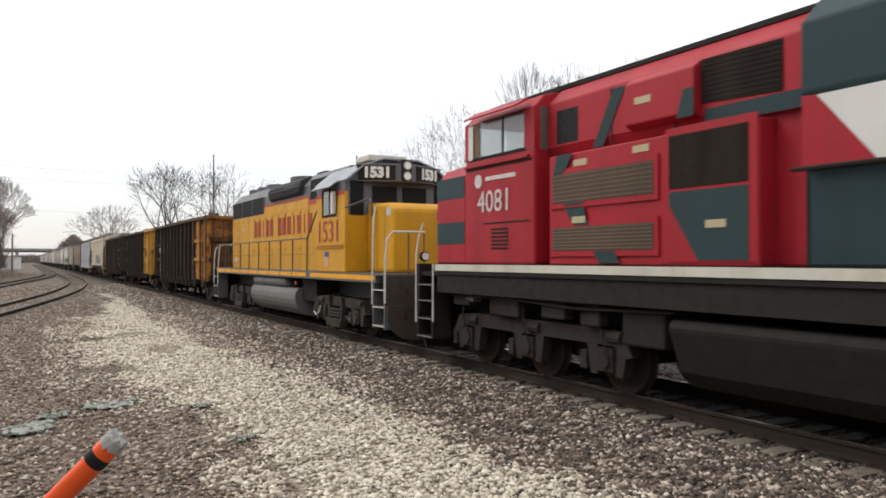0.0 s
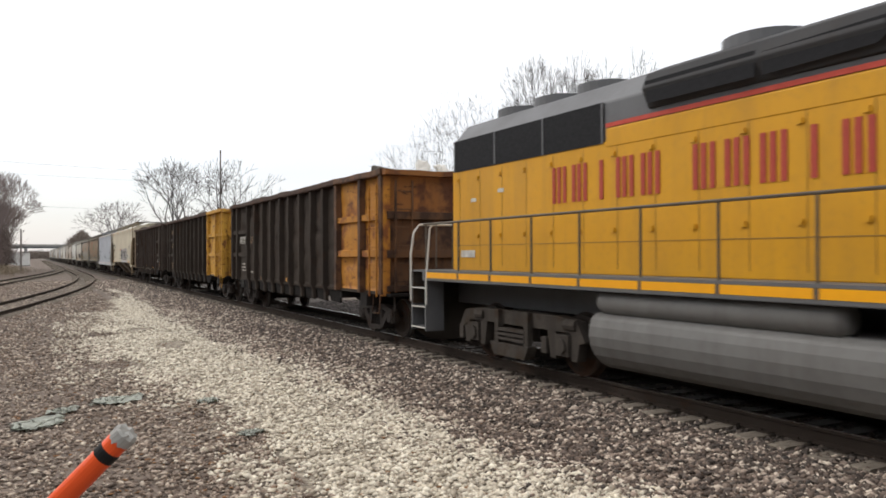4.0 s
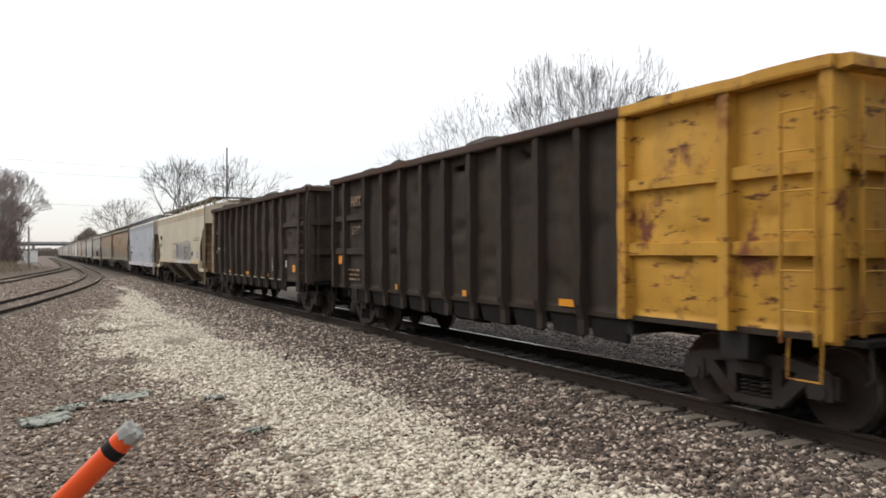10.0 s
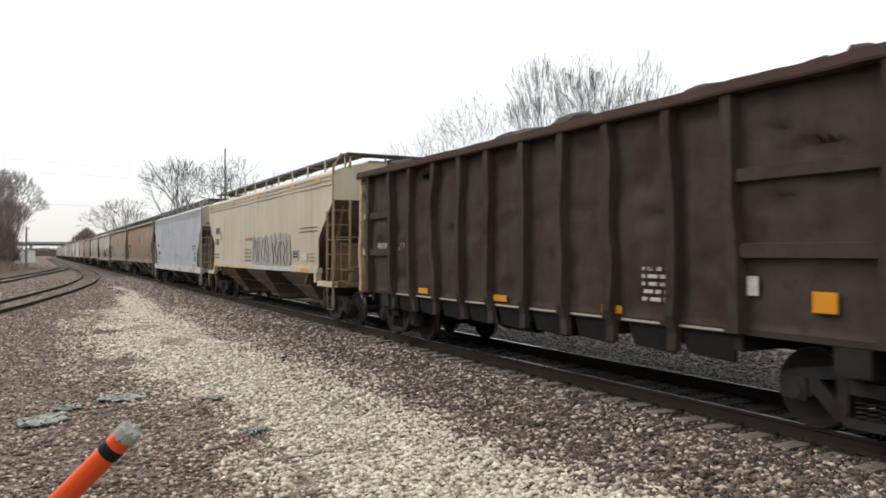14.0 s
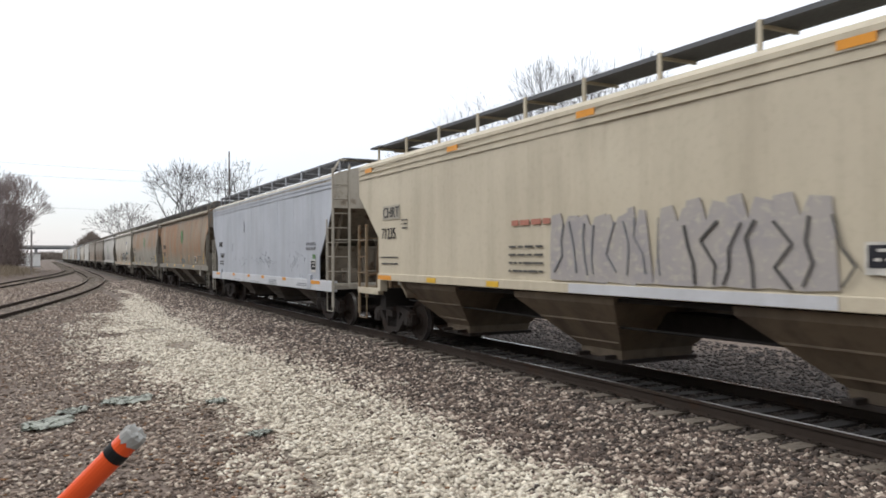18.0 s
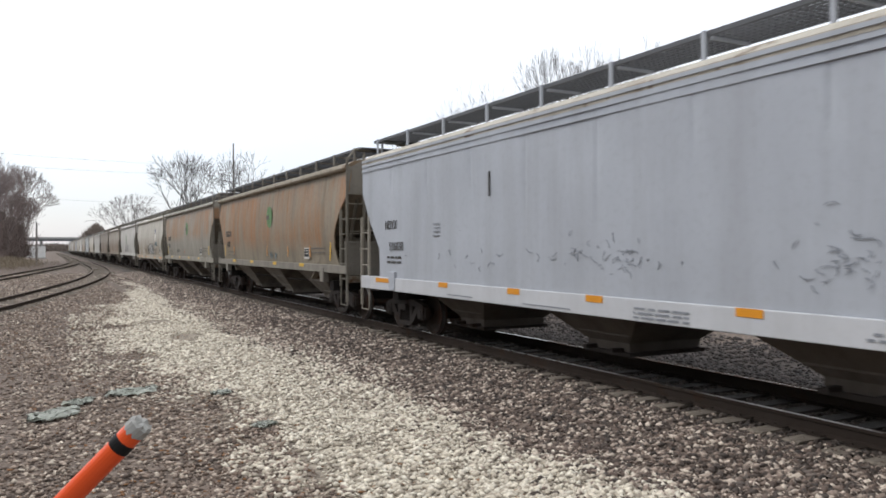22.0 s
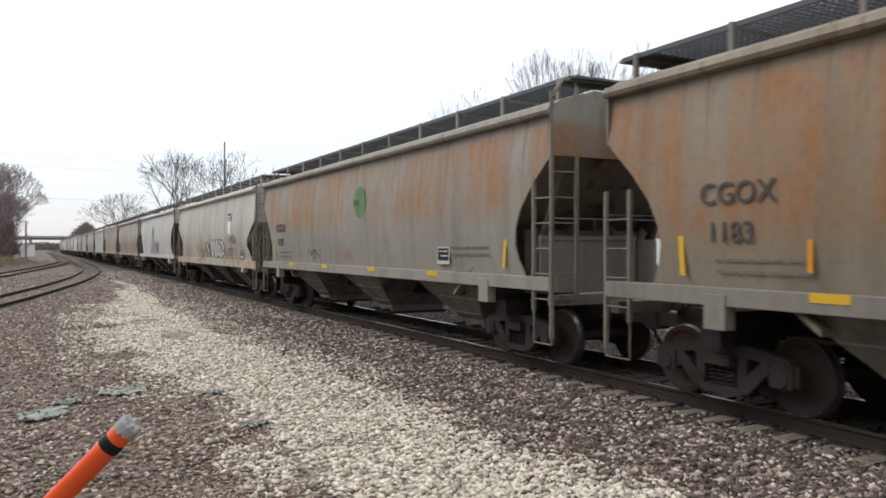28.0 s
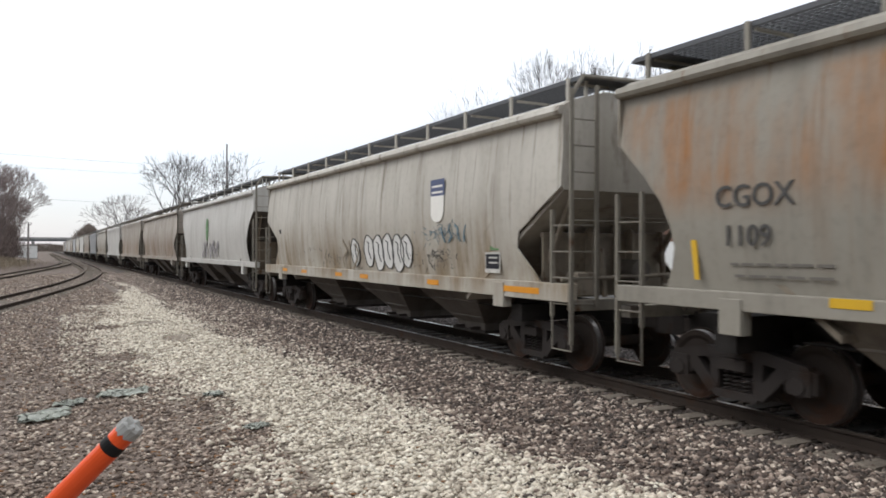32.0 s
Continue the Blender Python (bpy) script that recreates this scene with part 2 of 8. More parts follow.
M = {
    "ground": ground_mat(), "brick": brick_mat(),
    "ballast": stone_mat("ballast", ((0.024, 0.0165, 0.0125), (0.068, 0.0465, 0.0355), (0.136, 0.095, 0.073), (0.30, 0.23, 0.183), (0.74, 0.635, 0.52)), 14),
    "gravel": stone_mat("pale_gravel", ((0.28, 0.236, 0.18), (0.57, 0.505, 0.40), (0.73, 0.66, 0.535), (0.86, 0.80, 0.67)), 18),
    "ballast_dark": stone_mat("dark_bed_ballast", ((0.018, 0.014, 0.012), (0.038, 0.028, 0.022), (0.062, 0.047, 0.038), (0.15, 0.12, 0.1)), 14),
    "rail": weathered("rail_steel", (0.044, 0.034, 0.028), 0.85, 0.4, 0.2, stain=(0.06, 0.038, 0.027)),
    "railhead": plain("worn_railhead", (0.36, 0.34, 0.32), 0.3, 1.0, 0.3),
    # same steel as the near rail; a sky glint is put into this brighter tone
    "railhead_bright": plain("glinting_railhead", (0.55, 0.53, 0.51), 0.16, 1.0, 0.15),
    "tie": tie_mat(),
    "stones_dirt": stone_mat("dirt_stones", ((0.062, 0.043, 0.032), (0.13, 0.091, 0.068), (0.235, 0.172, 0.13), (0.40, 0.316, 0.25), (0.68, 0.59, 0.48)), 14),
    "gondola": weathered("sooty_steel", (0.050, 0.0395, 0.0325), 0.75, 0.5, 0.3, stain=(0.055, 0.037, 0.028), dents=0.09, grime_color=(0.014, 0.012, 0.011)),
    "gondola_c": weathered("brown_sooty_steel", (0.064, 0.050, 0.042), 0.75, 0.5, 0.45, stain=(0.06, 0.04, 0.03), dents=0.09, grime_color=(0.014, 0.012, 0.011)),
    "chord": weathered("brown_steel", (0.075, 0.05, 0.041), 0.75, 0.35, 0.35, stain=(0.095, 0.052, 0.037), dents=0.05),
    "orange": weathered("rusty_orange_paint", (0.45, 0.195, 0.028), 0.65, 0.3, 0.55, stain=(0.24, 0.085, 0.028), scuff=0.75),
    "yellow": weathered("scuffed_yellow_paint", (0.52, 0.28, 0.042), 0.65, 0.3, 0.36, stain=(0.18, 0.06, 0.025), scuff=0.75),
    "rust_orange": weathered("rust_bled_orange_steel", (0.29, 0.118, 0.032), 0.7, 0.4, 0.6, stain=(0.13, 0.05, 0.024), scuff=0.7),
    "rust_end": weathered("rusted_end_steel", (0.13, 0.062, 0.03), 0.7, 0.6, 0.7, stain=(0.06, 0.032, 0.021)),
    "truck": weathered("truck_iron", (0.038, 0.033, 0.031), 0.7, 0.5, 0.4, stain=(0.04, 0.027, 0.021)),
    "loco_truck": weathered("greasy_locomotive_truck", (0.066, 0.057, 0.05), 0.75, 0.7, 0.4, stain=(0.06, 0.044, 0.032), grime_color=(0.014, 0.013, 0.011)),
    "soot": plain("soot_black_steel", (0.018, 0.016, 0.015), 0.9, 0, 0.4),
    "wheel": weathered("wheel_iron", (0.045, 0.036, 0.031), 0.75, 0.4, 0.5, stain=(0.07, 0.04, 0.028)),
    "shine": plain("worn_tread", (0.30, 0.29, 0.28), 0.38, 0.9),
    "black": plain("black_underframe", (0.03, 0.0275, 0.026), 0.7, 0, 0.4),
    "mesh": plain("grated_walkway", (0.11, 0.114, 0.122), 0.7, 0.2, 0.4, 30),
    "tan": weathered("tan_paint", (0.52, 0.463, 0.352), 0.55, 0.26, grime_color=(0.16, 0.12, 0.08)),
    "grey_dirty": weathered("grimed_grey_brown_paint", (0.24, 0.22, 0.18), 0.65, 0.6, 0.2, stain=(0.11, 0.06, 0.03)),
    "bluegrey": weathered("pale_blue_grey_paint", (0.40, 0.422, 0.462), 0.5, 0.42, grime_color=(0.25, 0.255, 0.265)),
    "rusty_tan": weathered("rust_washed_grey_paint", (0.25, 0.213, 0.158), 0.6, 0.4, 1.0, band=(1.8, 4.0), stain=(0.34, 0.165, 0.07)),
    "rusty_grey": weathered("rust_patched_grey_paint", (0.285, 0.265, 0.222), 0.6, 0.35, 1.0, band=(2.3, 4.0), stain=(0.36, 0.175, 0.072), shift=7.3),
    "roof_tan": weathered("dust_stained_tan_roof", (0.47, 0.435, 0.37), 0.6, 0.45, 0.3, stain=(0.22, 0.17, 0.12), grime_color=(0.2, 0.165, 0.12)),
    "trim_tan": weathered("dusty_tan_trim", (0.44, 0.405, 0.34), 0.6, 0.4, grime_color=(0.17, 0.14, 0.11)),
    "end_grime": weathered("grimed_tan_end_steel", (0.23, 0.195, 0.15), 0.7, 0.6, 0.3, stain=(0.12, 0.08, 0.05)),
    "smudge_dark": plain("faded_grey_lettering", (0.2, 0.205, 0.22), 0.7, 0, 0.4),
    "vent": weathered("brown_vent_screen", (0.085, 0.062, 0.047), 0.8, 0.5),
    "dusty_tan": weathered("dusty_tan_paint", (0.38, 0.34, 0.29), 0.6, 0.4, 0.9, band=(1.2, 3.2), stain=(0.24, 0.15, 0.09)),
    "palegrey": weathered("pale_grey_paint", (0.48, 0.452, 0.395), 0.55, 0.4, 0.9, band=(0.9, 2.9), stain=(0.27, 0.2, 0.12), grime_color=(0.2, 0.17, 0.13)),
    "white": weathered("off_white_paint", (0.50, 0.485, 0.45), 0.55, 0.35, grime_color=(0.2, 0.17, 0.14)),
    "midgrey": weathered("mid_grey_paint", (0.34, 0.35, 0.35), 0.55, 0.35),
    "inner_grey": weathered("grey_grimed_steel", (0.13, 0.115, 0.09), 0.7, 0.7),
    "inner": weathered("brown_grimed_steel", (0.2, 0.135, 0.08), 0.7, 0.6),
    "bay": weathered("sooty_hopper", (0.16, 0.125, 0.088), 0.7, 0.7),
    "bay_dark": weathered("black_sooty_hopper", (0.115, 0.1, 0.086), 0.7, 0.7),
    "bay_grey": weathered("sooty_grey_hopper", (0.185, 0.165, 0.138), 0.7, 0.8),
    "bulk_grey": weathered("dusty_grey_end_panel", (0.225, 0.206, 0.175), 0.65, 0.4),
    "sill_pale": weathered("chalky_white_sill", (0.52, 0.53, 0.55), 0.55, 0.25, grime_color=(0.28, 0.27, 0.26)),
    "leaf": plain("dead_leaf", (0.25, 0.125, 0.055), 0.9, 0, 0.6, 3),
    "rust_rail": plain("rusty_railhead", (0.19, 0.14, 0.11), 0.8, 0, 0.4),
    "scuff": plain("grey_scuff_mark", (0.25, 0.265, 0.29), 0.7, 0, 0.5, 4),
    "reflector": plain("orange_reflective_strip", (0.66, 0.27, 0.02), 0.4, 0, 0.1),
    "reflector_y": plain("yellow_reflective_strip", (0.62, 0.38, 0.03), 0.4, 0, 0.1),
    "ink": plain("black_lettering", (0.03, 0.03, 0.035), 0.6, 0, 0.3),
    "ink_grey": plain("faded_lettering", (0.075, 0.072, 0.068), 0.7, 0, 0.4),
    "ink_faint": plain("half_faded_lettering", (0.15, 0.138, 0.12), 0.7, 0, 0.4),
    "worn_white": worn("flaked_white_lettering", (0.55, 0.52, 0.46), (0.035, 0.03, 0.026), 0.60),
    "worn_ochre": worn("flaked_ochre_lettering", (0.33, 0.2, 0.1), (0.03, 0.025, 0.022), 0.52),
    "screen": weathered("brown_black_mesh_screen", (0.02, 0.015, 0.012), 0.85, 0.4),
    "ink_white": plain("white_lettering", (0.62, 0.60, 0.55), 0.6, 0, 0.7, 9),
    "spray": plain("lilac_grey_spray_paint", (0.25, 0.23, 0.235), 0.5, 0, 0.5, 2),
    "spray_soft": worn("misty_lilac_spray_paint", (0.29, 0.27, 0.268), (0.40, 0.365, 0.31), 0.58),
    "faded_red": plain("faded_red_stencil", (0.4, 0.17, 0.12), 0.7, 0, 0.4, 10),
    "spray_b": plain("blue_grey_spray_paint", (0.13, 0.2, 0.24), 0.5, 0, 0.4, 4),
    "green": plain("green_round_emblem", (0.125, 0.235, 0.10), 0.7, 0, 0.6),
    "red": plain("red_lettering", (0.40, 0.055, 0.034), 0.55, 0, 0.3, 10),
    "loco_yellow": weathered("locomotive_yellow", (0.63, 0.31, 0.016), 0.48, 0.42, grime_color=(0.30, 0.16, 0.035)),
    "loco_stripe": plain("orange_yellow_edge_stripe", (0.82, 0.37, 0.012), 0.4, 0, 0.12),
    "loco_grey": weathered("locomotive_grey", (0.13, 0.132, 0.138), 0.45, 0.2),
    "roof_grey": weathered("light_grey_roof", (0.30, 0.31, 0.34), 0.4, 0.2),
    "grille": plain("dark_grille", (0.022, 0.022, 0.024), 0.65, 0.1, 0.4, 20),
    "tank_grey": weathered("grey_fuel_tank", (0.155, 0.153, 0.148), 0.5, 0.4),
    "handrail_w": plain("dirty_white_handrail", (0.62, 0.60, 0.55), 0.5, 0, 0.3),
    "handrail": plain("brown_grey_handrail", (0.10, 0.08, 0.06), 0.5, 0.1),
    "loco_red": weathered("locomotive_red", (0.37, 0.015, 0.026), 0.5, 0.35, grime_color=(0.13, 0.018, 0.02)),
    "loco_green": weathered("locomotive_green_grey", (0.036, 0.06, 0.066), 0.45, 0.15),
    "loco_white": weathered("locomotive_white", (0.68, 0.67, 0.64), 0.42, 0.15, grime_color=(0.35, 0.3, 0.28)),
    "sill_white": weathered("dirty_white_sill", (0.60, 0.58, 0.50), 0.5, 0.4, grime_color=(0.3, 0.26, 0.16)),
    "label": plain("pale_yellow_notice", (0.5, 0.42, 0.27), 0.6, 0, 0.4, 40),
    "fx_white": plain("faded_white_lettering", (0.64, 0.585, 0.56), 0.6, 0, 0.4, 9),
    "dark_glass": plain("dark_cab_glass", (0.016, 0.017, 0.018), 0.32, 0, 0.1),
    "tan_patch": weathered("grey_tan_touch_up_paint", (0.36, 0.33, 0.27), 0.6, 0.3),
    "blue_faded": plain("faded_dark_blue_emblem", (0.09, 0.11, 0.2), 0.6, 0, 0.4, 20),
    # ballast tones darkened: the train's shade is put into the stone colour
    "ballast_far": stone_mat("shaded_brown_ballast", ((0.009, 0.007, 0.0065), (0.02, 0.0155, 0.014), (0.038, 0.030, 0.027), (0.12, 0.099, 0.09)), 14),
    "blue": plain("blue_emblem", (0.04, 0.07, 0.25), 0.5, 0, 0.2),
    "pinkish": plain("faded_red_white_emblem", (0.62, 0.36, 0.30), 0.5, 0, 0.3, 30),
    "post_orange": plain("orange_plastic", (0.78, 0.10, 0.025), 0.38, 0, 0.12, 3),
    "tape_grey": weathered("dusty_grey_cap", (0.36, 0.36, 0.34), 0.7, 0.5),
    "tape_black": plain("black_band", (0.02, 0.02, 0.02), 0.5, 0, 0.2),
    "rag": plain("grey_green_cloth", (0.56, 0.58, 0.52), 0.9, 0, 0.3, 9),
    "red_stripe": plain("red_stripe_paint", (0.5, 0.06, 0.035), 0.55, 0, 0.3, 10),
    "loco_seam": plain("dirty_yellow_seam", (0.30, 0.16, 0.03), 0.6, 0, 0.3),
    "grid_dark": weathered("dark_grid_cover", (0.055, 0.055, 0.057), 0.6, 0.4),
    "pilot": weathered("brown_black_pilot", (0.066, 0.055, 0.046), 0.7, 0.6, 0.3, stain=(0.07, 0.045, 0.03)),
    "board_white": plain("white_board_digits", (0.78, 0.76, 0.70), 0.5, 0, 0.1, 9),
    "cream_rust": weathered("rust_streaked_cream_paint", (0.42, 0.33, 0.22), 0.65, 0.3, 0.5, stain=(0.22, 0.1, 0.045), scuff=0.5),
    "bubble_white": plain("white_sprayed_fill", (0.66, 0.65, 0.62), 0.6, 0, 0.2, 3),
    "trim_rust": weathered("rust_stained_tan_trim", (0.33, 0.245, 0.155), 0.65, 0.4, 0.4, stain=(0.2, 0.1, 0.045)),
    "bark": plain("grey_bark", (0.075, 0.066, 0.062), 0.9, 0, 0.5, 4),
    "twig": plain("brown_twigs", (0.14, 0.115, 0.108), 0.9, 0, 0.4, 3),
    "wood_twig": plain("purple_brown_twigs", (0.25, 0.205, 0.193), 0.9, 0, 0.4, 3),
    "wood_bark": plain("brown_bark", (0.17, 0.138, 0.127), 0.9, 0, 0.4, 3),
    "pole_pale": plain("bleached_pole", (0.30, 0.27, 0.25), 0.9, 0, 0.4, 3),
    "brush": plain("dark_brush", (0.19, 0.148, 0.132), 0.95, 0, 0.5, 0.8),
    "evergreen": plain("dull_brown_scrub", (0.2, 0.165, 0.14), 0.95, 0, 0.5, 0.9),
    "grass": plain("dry_grass", (0.24, 0.195, 0.14), 0.95, 0, 0.55, 1.2),
    "concrete": plain("grey_concrete", (0.30, 0.30, 0.29), 0.85, 0, 0.3, 0.5),
    "asphalt": plain("old_asphalt", (0.085, 0.083, 0.08), 0.9, 0, 0.35, 0.7),
    "bridge": plain("dark_bridge_steel", (0.10, 0.11, 0.12), 0.7, 0, 0.3, 0.5),
    "car_paint": plain("dark_blue_grey_paint", (0.035, 0.04, 0.055), 0.3, 0.2, 0.15, 1),
    "cabinet": plain("white_cabinet_paint", (0.66, 0.66, 0.64), 0.5, 0, 0.15, 1),
    "pole": plain("weathered_pole", (0.23, 0.205, 0.19), 0.9, 0, 0.4, 2),
    "wire": plain("cable", (0.10, 0.095, 0.09), 0.6, 0, 0.1),
    "shingle": plain("brown_roofing", (0.13, 0.07, 0.05), 0.9, 0, 0.4, 3),
    "load": plain("dark_scrap_load", (0.07, 0.06, 0.05), 0.9, 0, 0.6, 6),
}


def glass_mat(name, tint):
    m, n, l, p = nodes_of(name)
    p.inputs["Base Color"].default_value = (*tint, 1)
    p.inputs["Roughness"].default_value = 0.06
    p.inputs["Transmission Weight"].default_value = 0.92
    p.inputs["IOR"].default_value = 1.45
    return m


M["glass"] = glass_mat("cab_glass", (0.68, 0.71, 0.71))


def lamp_mat():
    m, n, l, p = nodes_of("headlight_glass")
    # pale base colour carries the white highlight on the unlit lens
    p.inputs["Base Color"].default_value = (0.75, 0.75, 0.72, 1)
    p.inputs["Roughness"].default_value = 0.1
    return m


M["lens"] = lamp_mat()

# ---- building helpers ----
def box(bm, x0, x1, y0, y1, z0, z1):
    v = [bm.verts.new((x, y, z)) for x in (x0, x1) for y in (y0, y1) for z in (z0, z1)]
    for q in ((0, 1, 3, 2), (4, 6, 7, 5), (0, 4, 5, 1), (2, 3, 7, 6), (0, 2, 6, 4), (1, 5, 7, 3)):
        bm.faces.new([v[k] for k in q])
    return v


def loft(bm, rings, closed=True, caps=True):
    vs = [[bm.verts.new(p) for p in r] for r in rings]
    n = len(vs[0])
    for a, b in zip(vs, vs[1:]):
        for k in range(n if closed else n - 1):
            bm.faces.new((a[k], a[(k + 1) % n], b[(k + 1) % n], b[k]))
    if caps and closed:
        bm.faces.new(vs[0][::-1])
        bm.faces.new(vs[-1])
    return vs


def slab_x(bm, pts, x0, x1):
    """A flat outline of (y, z) points, thick from x0 to x1."""
    return loft(bm, [[(x, y, z) for y, z in pts] for x in (x0, x1)])


def slab_y(bm, pts, y0, y1):
    return loft(bm, [[(x, y, z) for x, z in pts] for y in (y0, y1)])


def slab_z(bm, pts, z0, z1):
    return loft(bm, [[(x, y, z) for x, y in pts] for z in (z0, z1)])


def rod(bm, a, b, r, n=8, r2=None):
    a, b = Vector(a), Vector(b)
    d = (b - a).normalized()
    u = d.cross(Vector((0, 0, 1)) if abs(d.z) < 0.9 else Vector((1, 0, 0))).normalized()
    w = d.cross(u)
    r2 = r if r2 is None else r2
    ring = lambda c, q: [c + (u * math.cos(2 * math.pi * k / n) + w * math.sin(2 * math.pi * k / n)) * q for k in range(n)]
    loft(bm, [ring(a, r), ring(b, r2)])


def pipe(bm, pts, r, n=6):
    """One bent tube through the points."""
    pts = [Vector(p) for p in pts]
    rings, u = [], None
    for k, c in enumerate(pts):
        d = (pts[min(k + 1, len(pts) - 1)] - pts[max(k - 1, 0)]).normalized()
        if u is None:
            u = d.orthogonal().normalized()
        u = (u - d * u.dot(d)).normalized()
        w = d.cross(u)
        rings.append([c + (u * math.cos(2 * math.pi * q / n) + w * math.sin(2 * math.pi * q / n)) * r for q in range(n)])
    loft(bm, rings)


def lathe_x(bm, profile, n=28):
    """Turns a profile of (x, radius) about the x axis; the ends are closed by radius 0."""
    loft(bm, [[(x, r * math.cos(2 * math.pi * k / n), r * math.sin(2 * math.pi * k / n)) for k in range(n)] for x, r in profile])


def beam_x(bm, a, b, w, x0, x1):
    """A straight bar in the (y, z) plane from a to b, w wide, thick from x0 to x1."""
    a, b = Vector(a), Vector(b)
    d = (b - a).normalized()
    s = Vector((-d.y, d.x)) * w / 2
    slab_x(bm, [tuple(a + s), tuple(b + s), tuple(b - s), tuple(a - s)], x0, x1)


def mesh_of(bm, mat, smooth=False):
    bmesh.ops.recalc_face_normals(bm, faces=bm.faces)
    me = bpy.data.meshes.new("part")
    bm.to_mesh(me)
    bm.free()
    if smooth:
        me.polygons.foreach_set("use_smooth", [True] * len(me.polygons))
    me.materials.append(M[mat])
    return me


def part(name, shape, mat, parent, label="", at=None, smooth=False, bevel=0.0):
    """One mesh object under a thing or a part; shape is a bmesh, or a finished mesh to share."""
    me = shape if isinstance(shape, bpy.types.Mesh) else mesh_of(shape, mat, smooth)
    ob = new(name, me)
    ob.parent = parent
    if at is not None:
        ob.matrix_basis = at if isinstance(at, Matrix) else Matrix.Translation(at)
    if bevel:
        b = ob.modifiers.new("edges", "BEVEL")
        b.width, b.segments, b.limit_method = bevel, 2, "ANGLE"
    if label:
        tagged(ob, label)
    return ob


def thing(name, label, category, group="", kind="", at=(0, 0, 0)):
    ob = new(name)
    ob.location = at
    return tagged(ob, label, category, group, kind)


def single(name, bm, mat, label, category, group="", kind="", at=(0, 0, 0), smooth=False):
    ob = new(name, mesh_of(bm, mat, smooth))
    ob.location = at
    return tagged(ob, label, category, group, kind)


NEAR = Matrix(((0, 0, -1, 0), (-1, 0, 0, 0), (0, 1, 0, 0), (0, 0, 0, 1)))
FONT_MESHES = {}


def words(text, size, mat, parent, x, y, z, turn=NEAR, width=1.0, bold=0.0):
    """Lettering on a side that faces the viewer; (y, z) is its middle."""
    key = (text, size, mat, width, bold)
    if key not in FONT_MESHES:
        cu = bpy.data.curves.new("lettering", "FONT")
        cu.body, cu.size, cu.align_x, cu.align_y, cu.extrude, cu.offset = text, size, "CENTER", "CENTER", 0.004, bold
        cu.resolution_u = 3
        ob = new("lettering", cu)
        bpy.context.view_layer.update()
        me = bpy.data.meshes.new_from_object(ob.evaluated_get(bpy.context.evaluated_depsgraph_get()))
        bpy.data.objects.remove(ob)
        me.transform(Matrix.Diagonal((width, 1, 1, 1)))
        me.materials.clear()
        me.materials.append(M[mat])
        FONT_MESHES[key] = me
    return part("lettering", FONT_MESHES[key], mat, parent, at=Matrix.Translation((x, y, z)) @ turn)


def bars(mat, parent, x, y0, y1, z, rows, high=0.05, gap=0.05, seed=1, name="stencil"):
    """Small print that cannot be read: broken bars."""
    rnd = random.Random(seed)
    bm = bmesh.new()
    for k in range(rows):
        y = y0
        zz = z - k * (high + gap)
        while y < y1 - 0.03:
            w = min(rnd.uniform(0.08, 0.3), y1 - y)
            box(bm, x - 0.003, x + 0.003, y, y + w, zz, zz + high)
            y += w + rnd.uniform(0.03, 0.07)
    return tagged(part(name, bm, mat, parent), kind="stuff")


# ---- ground and tracks ----
def lie(x, y):
    """The height of the ground: a low bed under the main track, nearly flat beside it."""
    a = abs(x)
    bed = max(0.0, min(1.0, (3.4 - a) / 1.7))
    z = -0.33 + 0.13 * bed * bed * (3 - 2 * bed)
    if x < -11 and y > 75:
        t = max(0.0, min(1.0, (-x - 11) / 7)) * max(0.0, min(1.0, (y - 75) / 25))
        z += 1.3 * t
    return z + 0.035 * noise.noise((x * 0.5, y * 0.5, 0)) * (1 - bed) + 0.012 * noise.noise((x * 2.1, y * 2.1, 3))


def build_ground():
    xs = [-2500, -900, -350, -160, -90, -60, -40, -30, -24, -20, -17, -14.5] + [-13 + 0.4 * k for k in range(46)] + [6, 8, 11, 15, 20, 26, 34, 50, 80, 150, 350, 900, 2500]
    ys = [-2500, -600, -200, -80, -40, -20, -10, -5] + [-2 + 0.5 * k for k in range(90)] + [44 + 3 * k for k in range(36)] + [160, 190, 230, 300, 420, 700, 1300, 3000]
    bm = bmesh.new()
    grid = [[bm.verts.new((x, y, lie(x, y))) for y in ys] for x in xs]
    for a, b in zip(grid, grid[1:]):
        for k in range(len(ys) - 1):
            bm.faces.new((a[k], b[k], b[k + 1], a[k + 1]))
    single("ground", bm, "ground", "brown gravelly dirt ground beside the tracks", "ground", kind="structure", smooth=True)


build_ground()


def pale_edge(y):
    """The pale gravel way: its two sides at y."""
    wave = 0.25 * math.sin(y * 0.55) + 0.15 * math.sin(y * 1.3 + 1)
    left = -6.65 - 0.75 * max(0, min(1, (y - 12.5) / 5)) * max(0, min(1, (30 - y) / 6)) + 0.6 * wave
    right = -3.45 - 0.6 * max(0, min(1, (y - 10) / 12)) + 0.5 * wave
    if y > 28:
        k = min(1, (y - 28) / 20)
        left, right = left + k * 2.3, right + k * 0.7
    return left, right


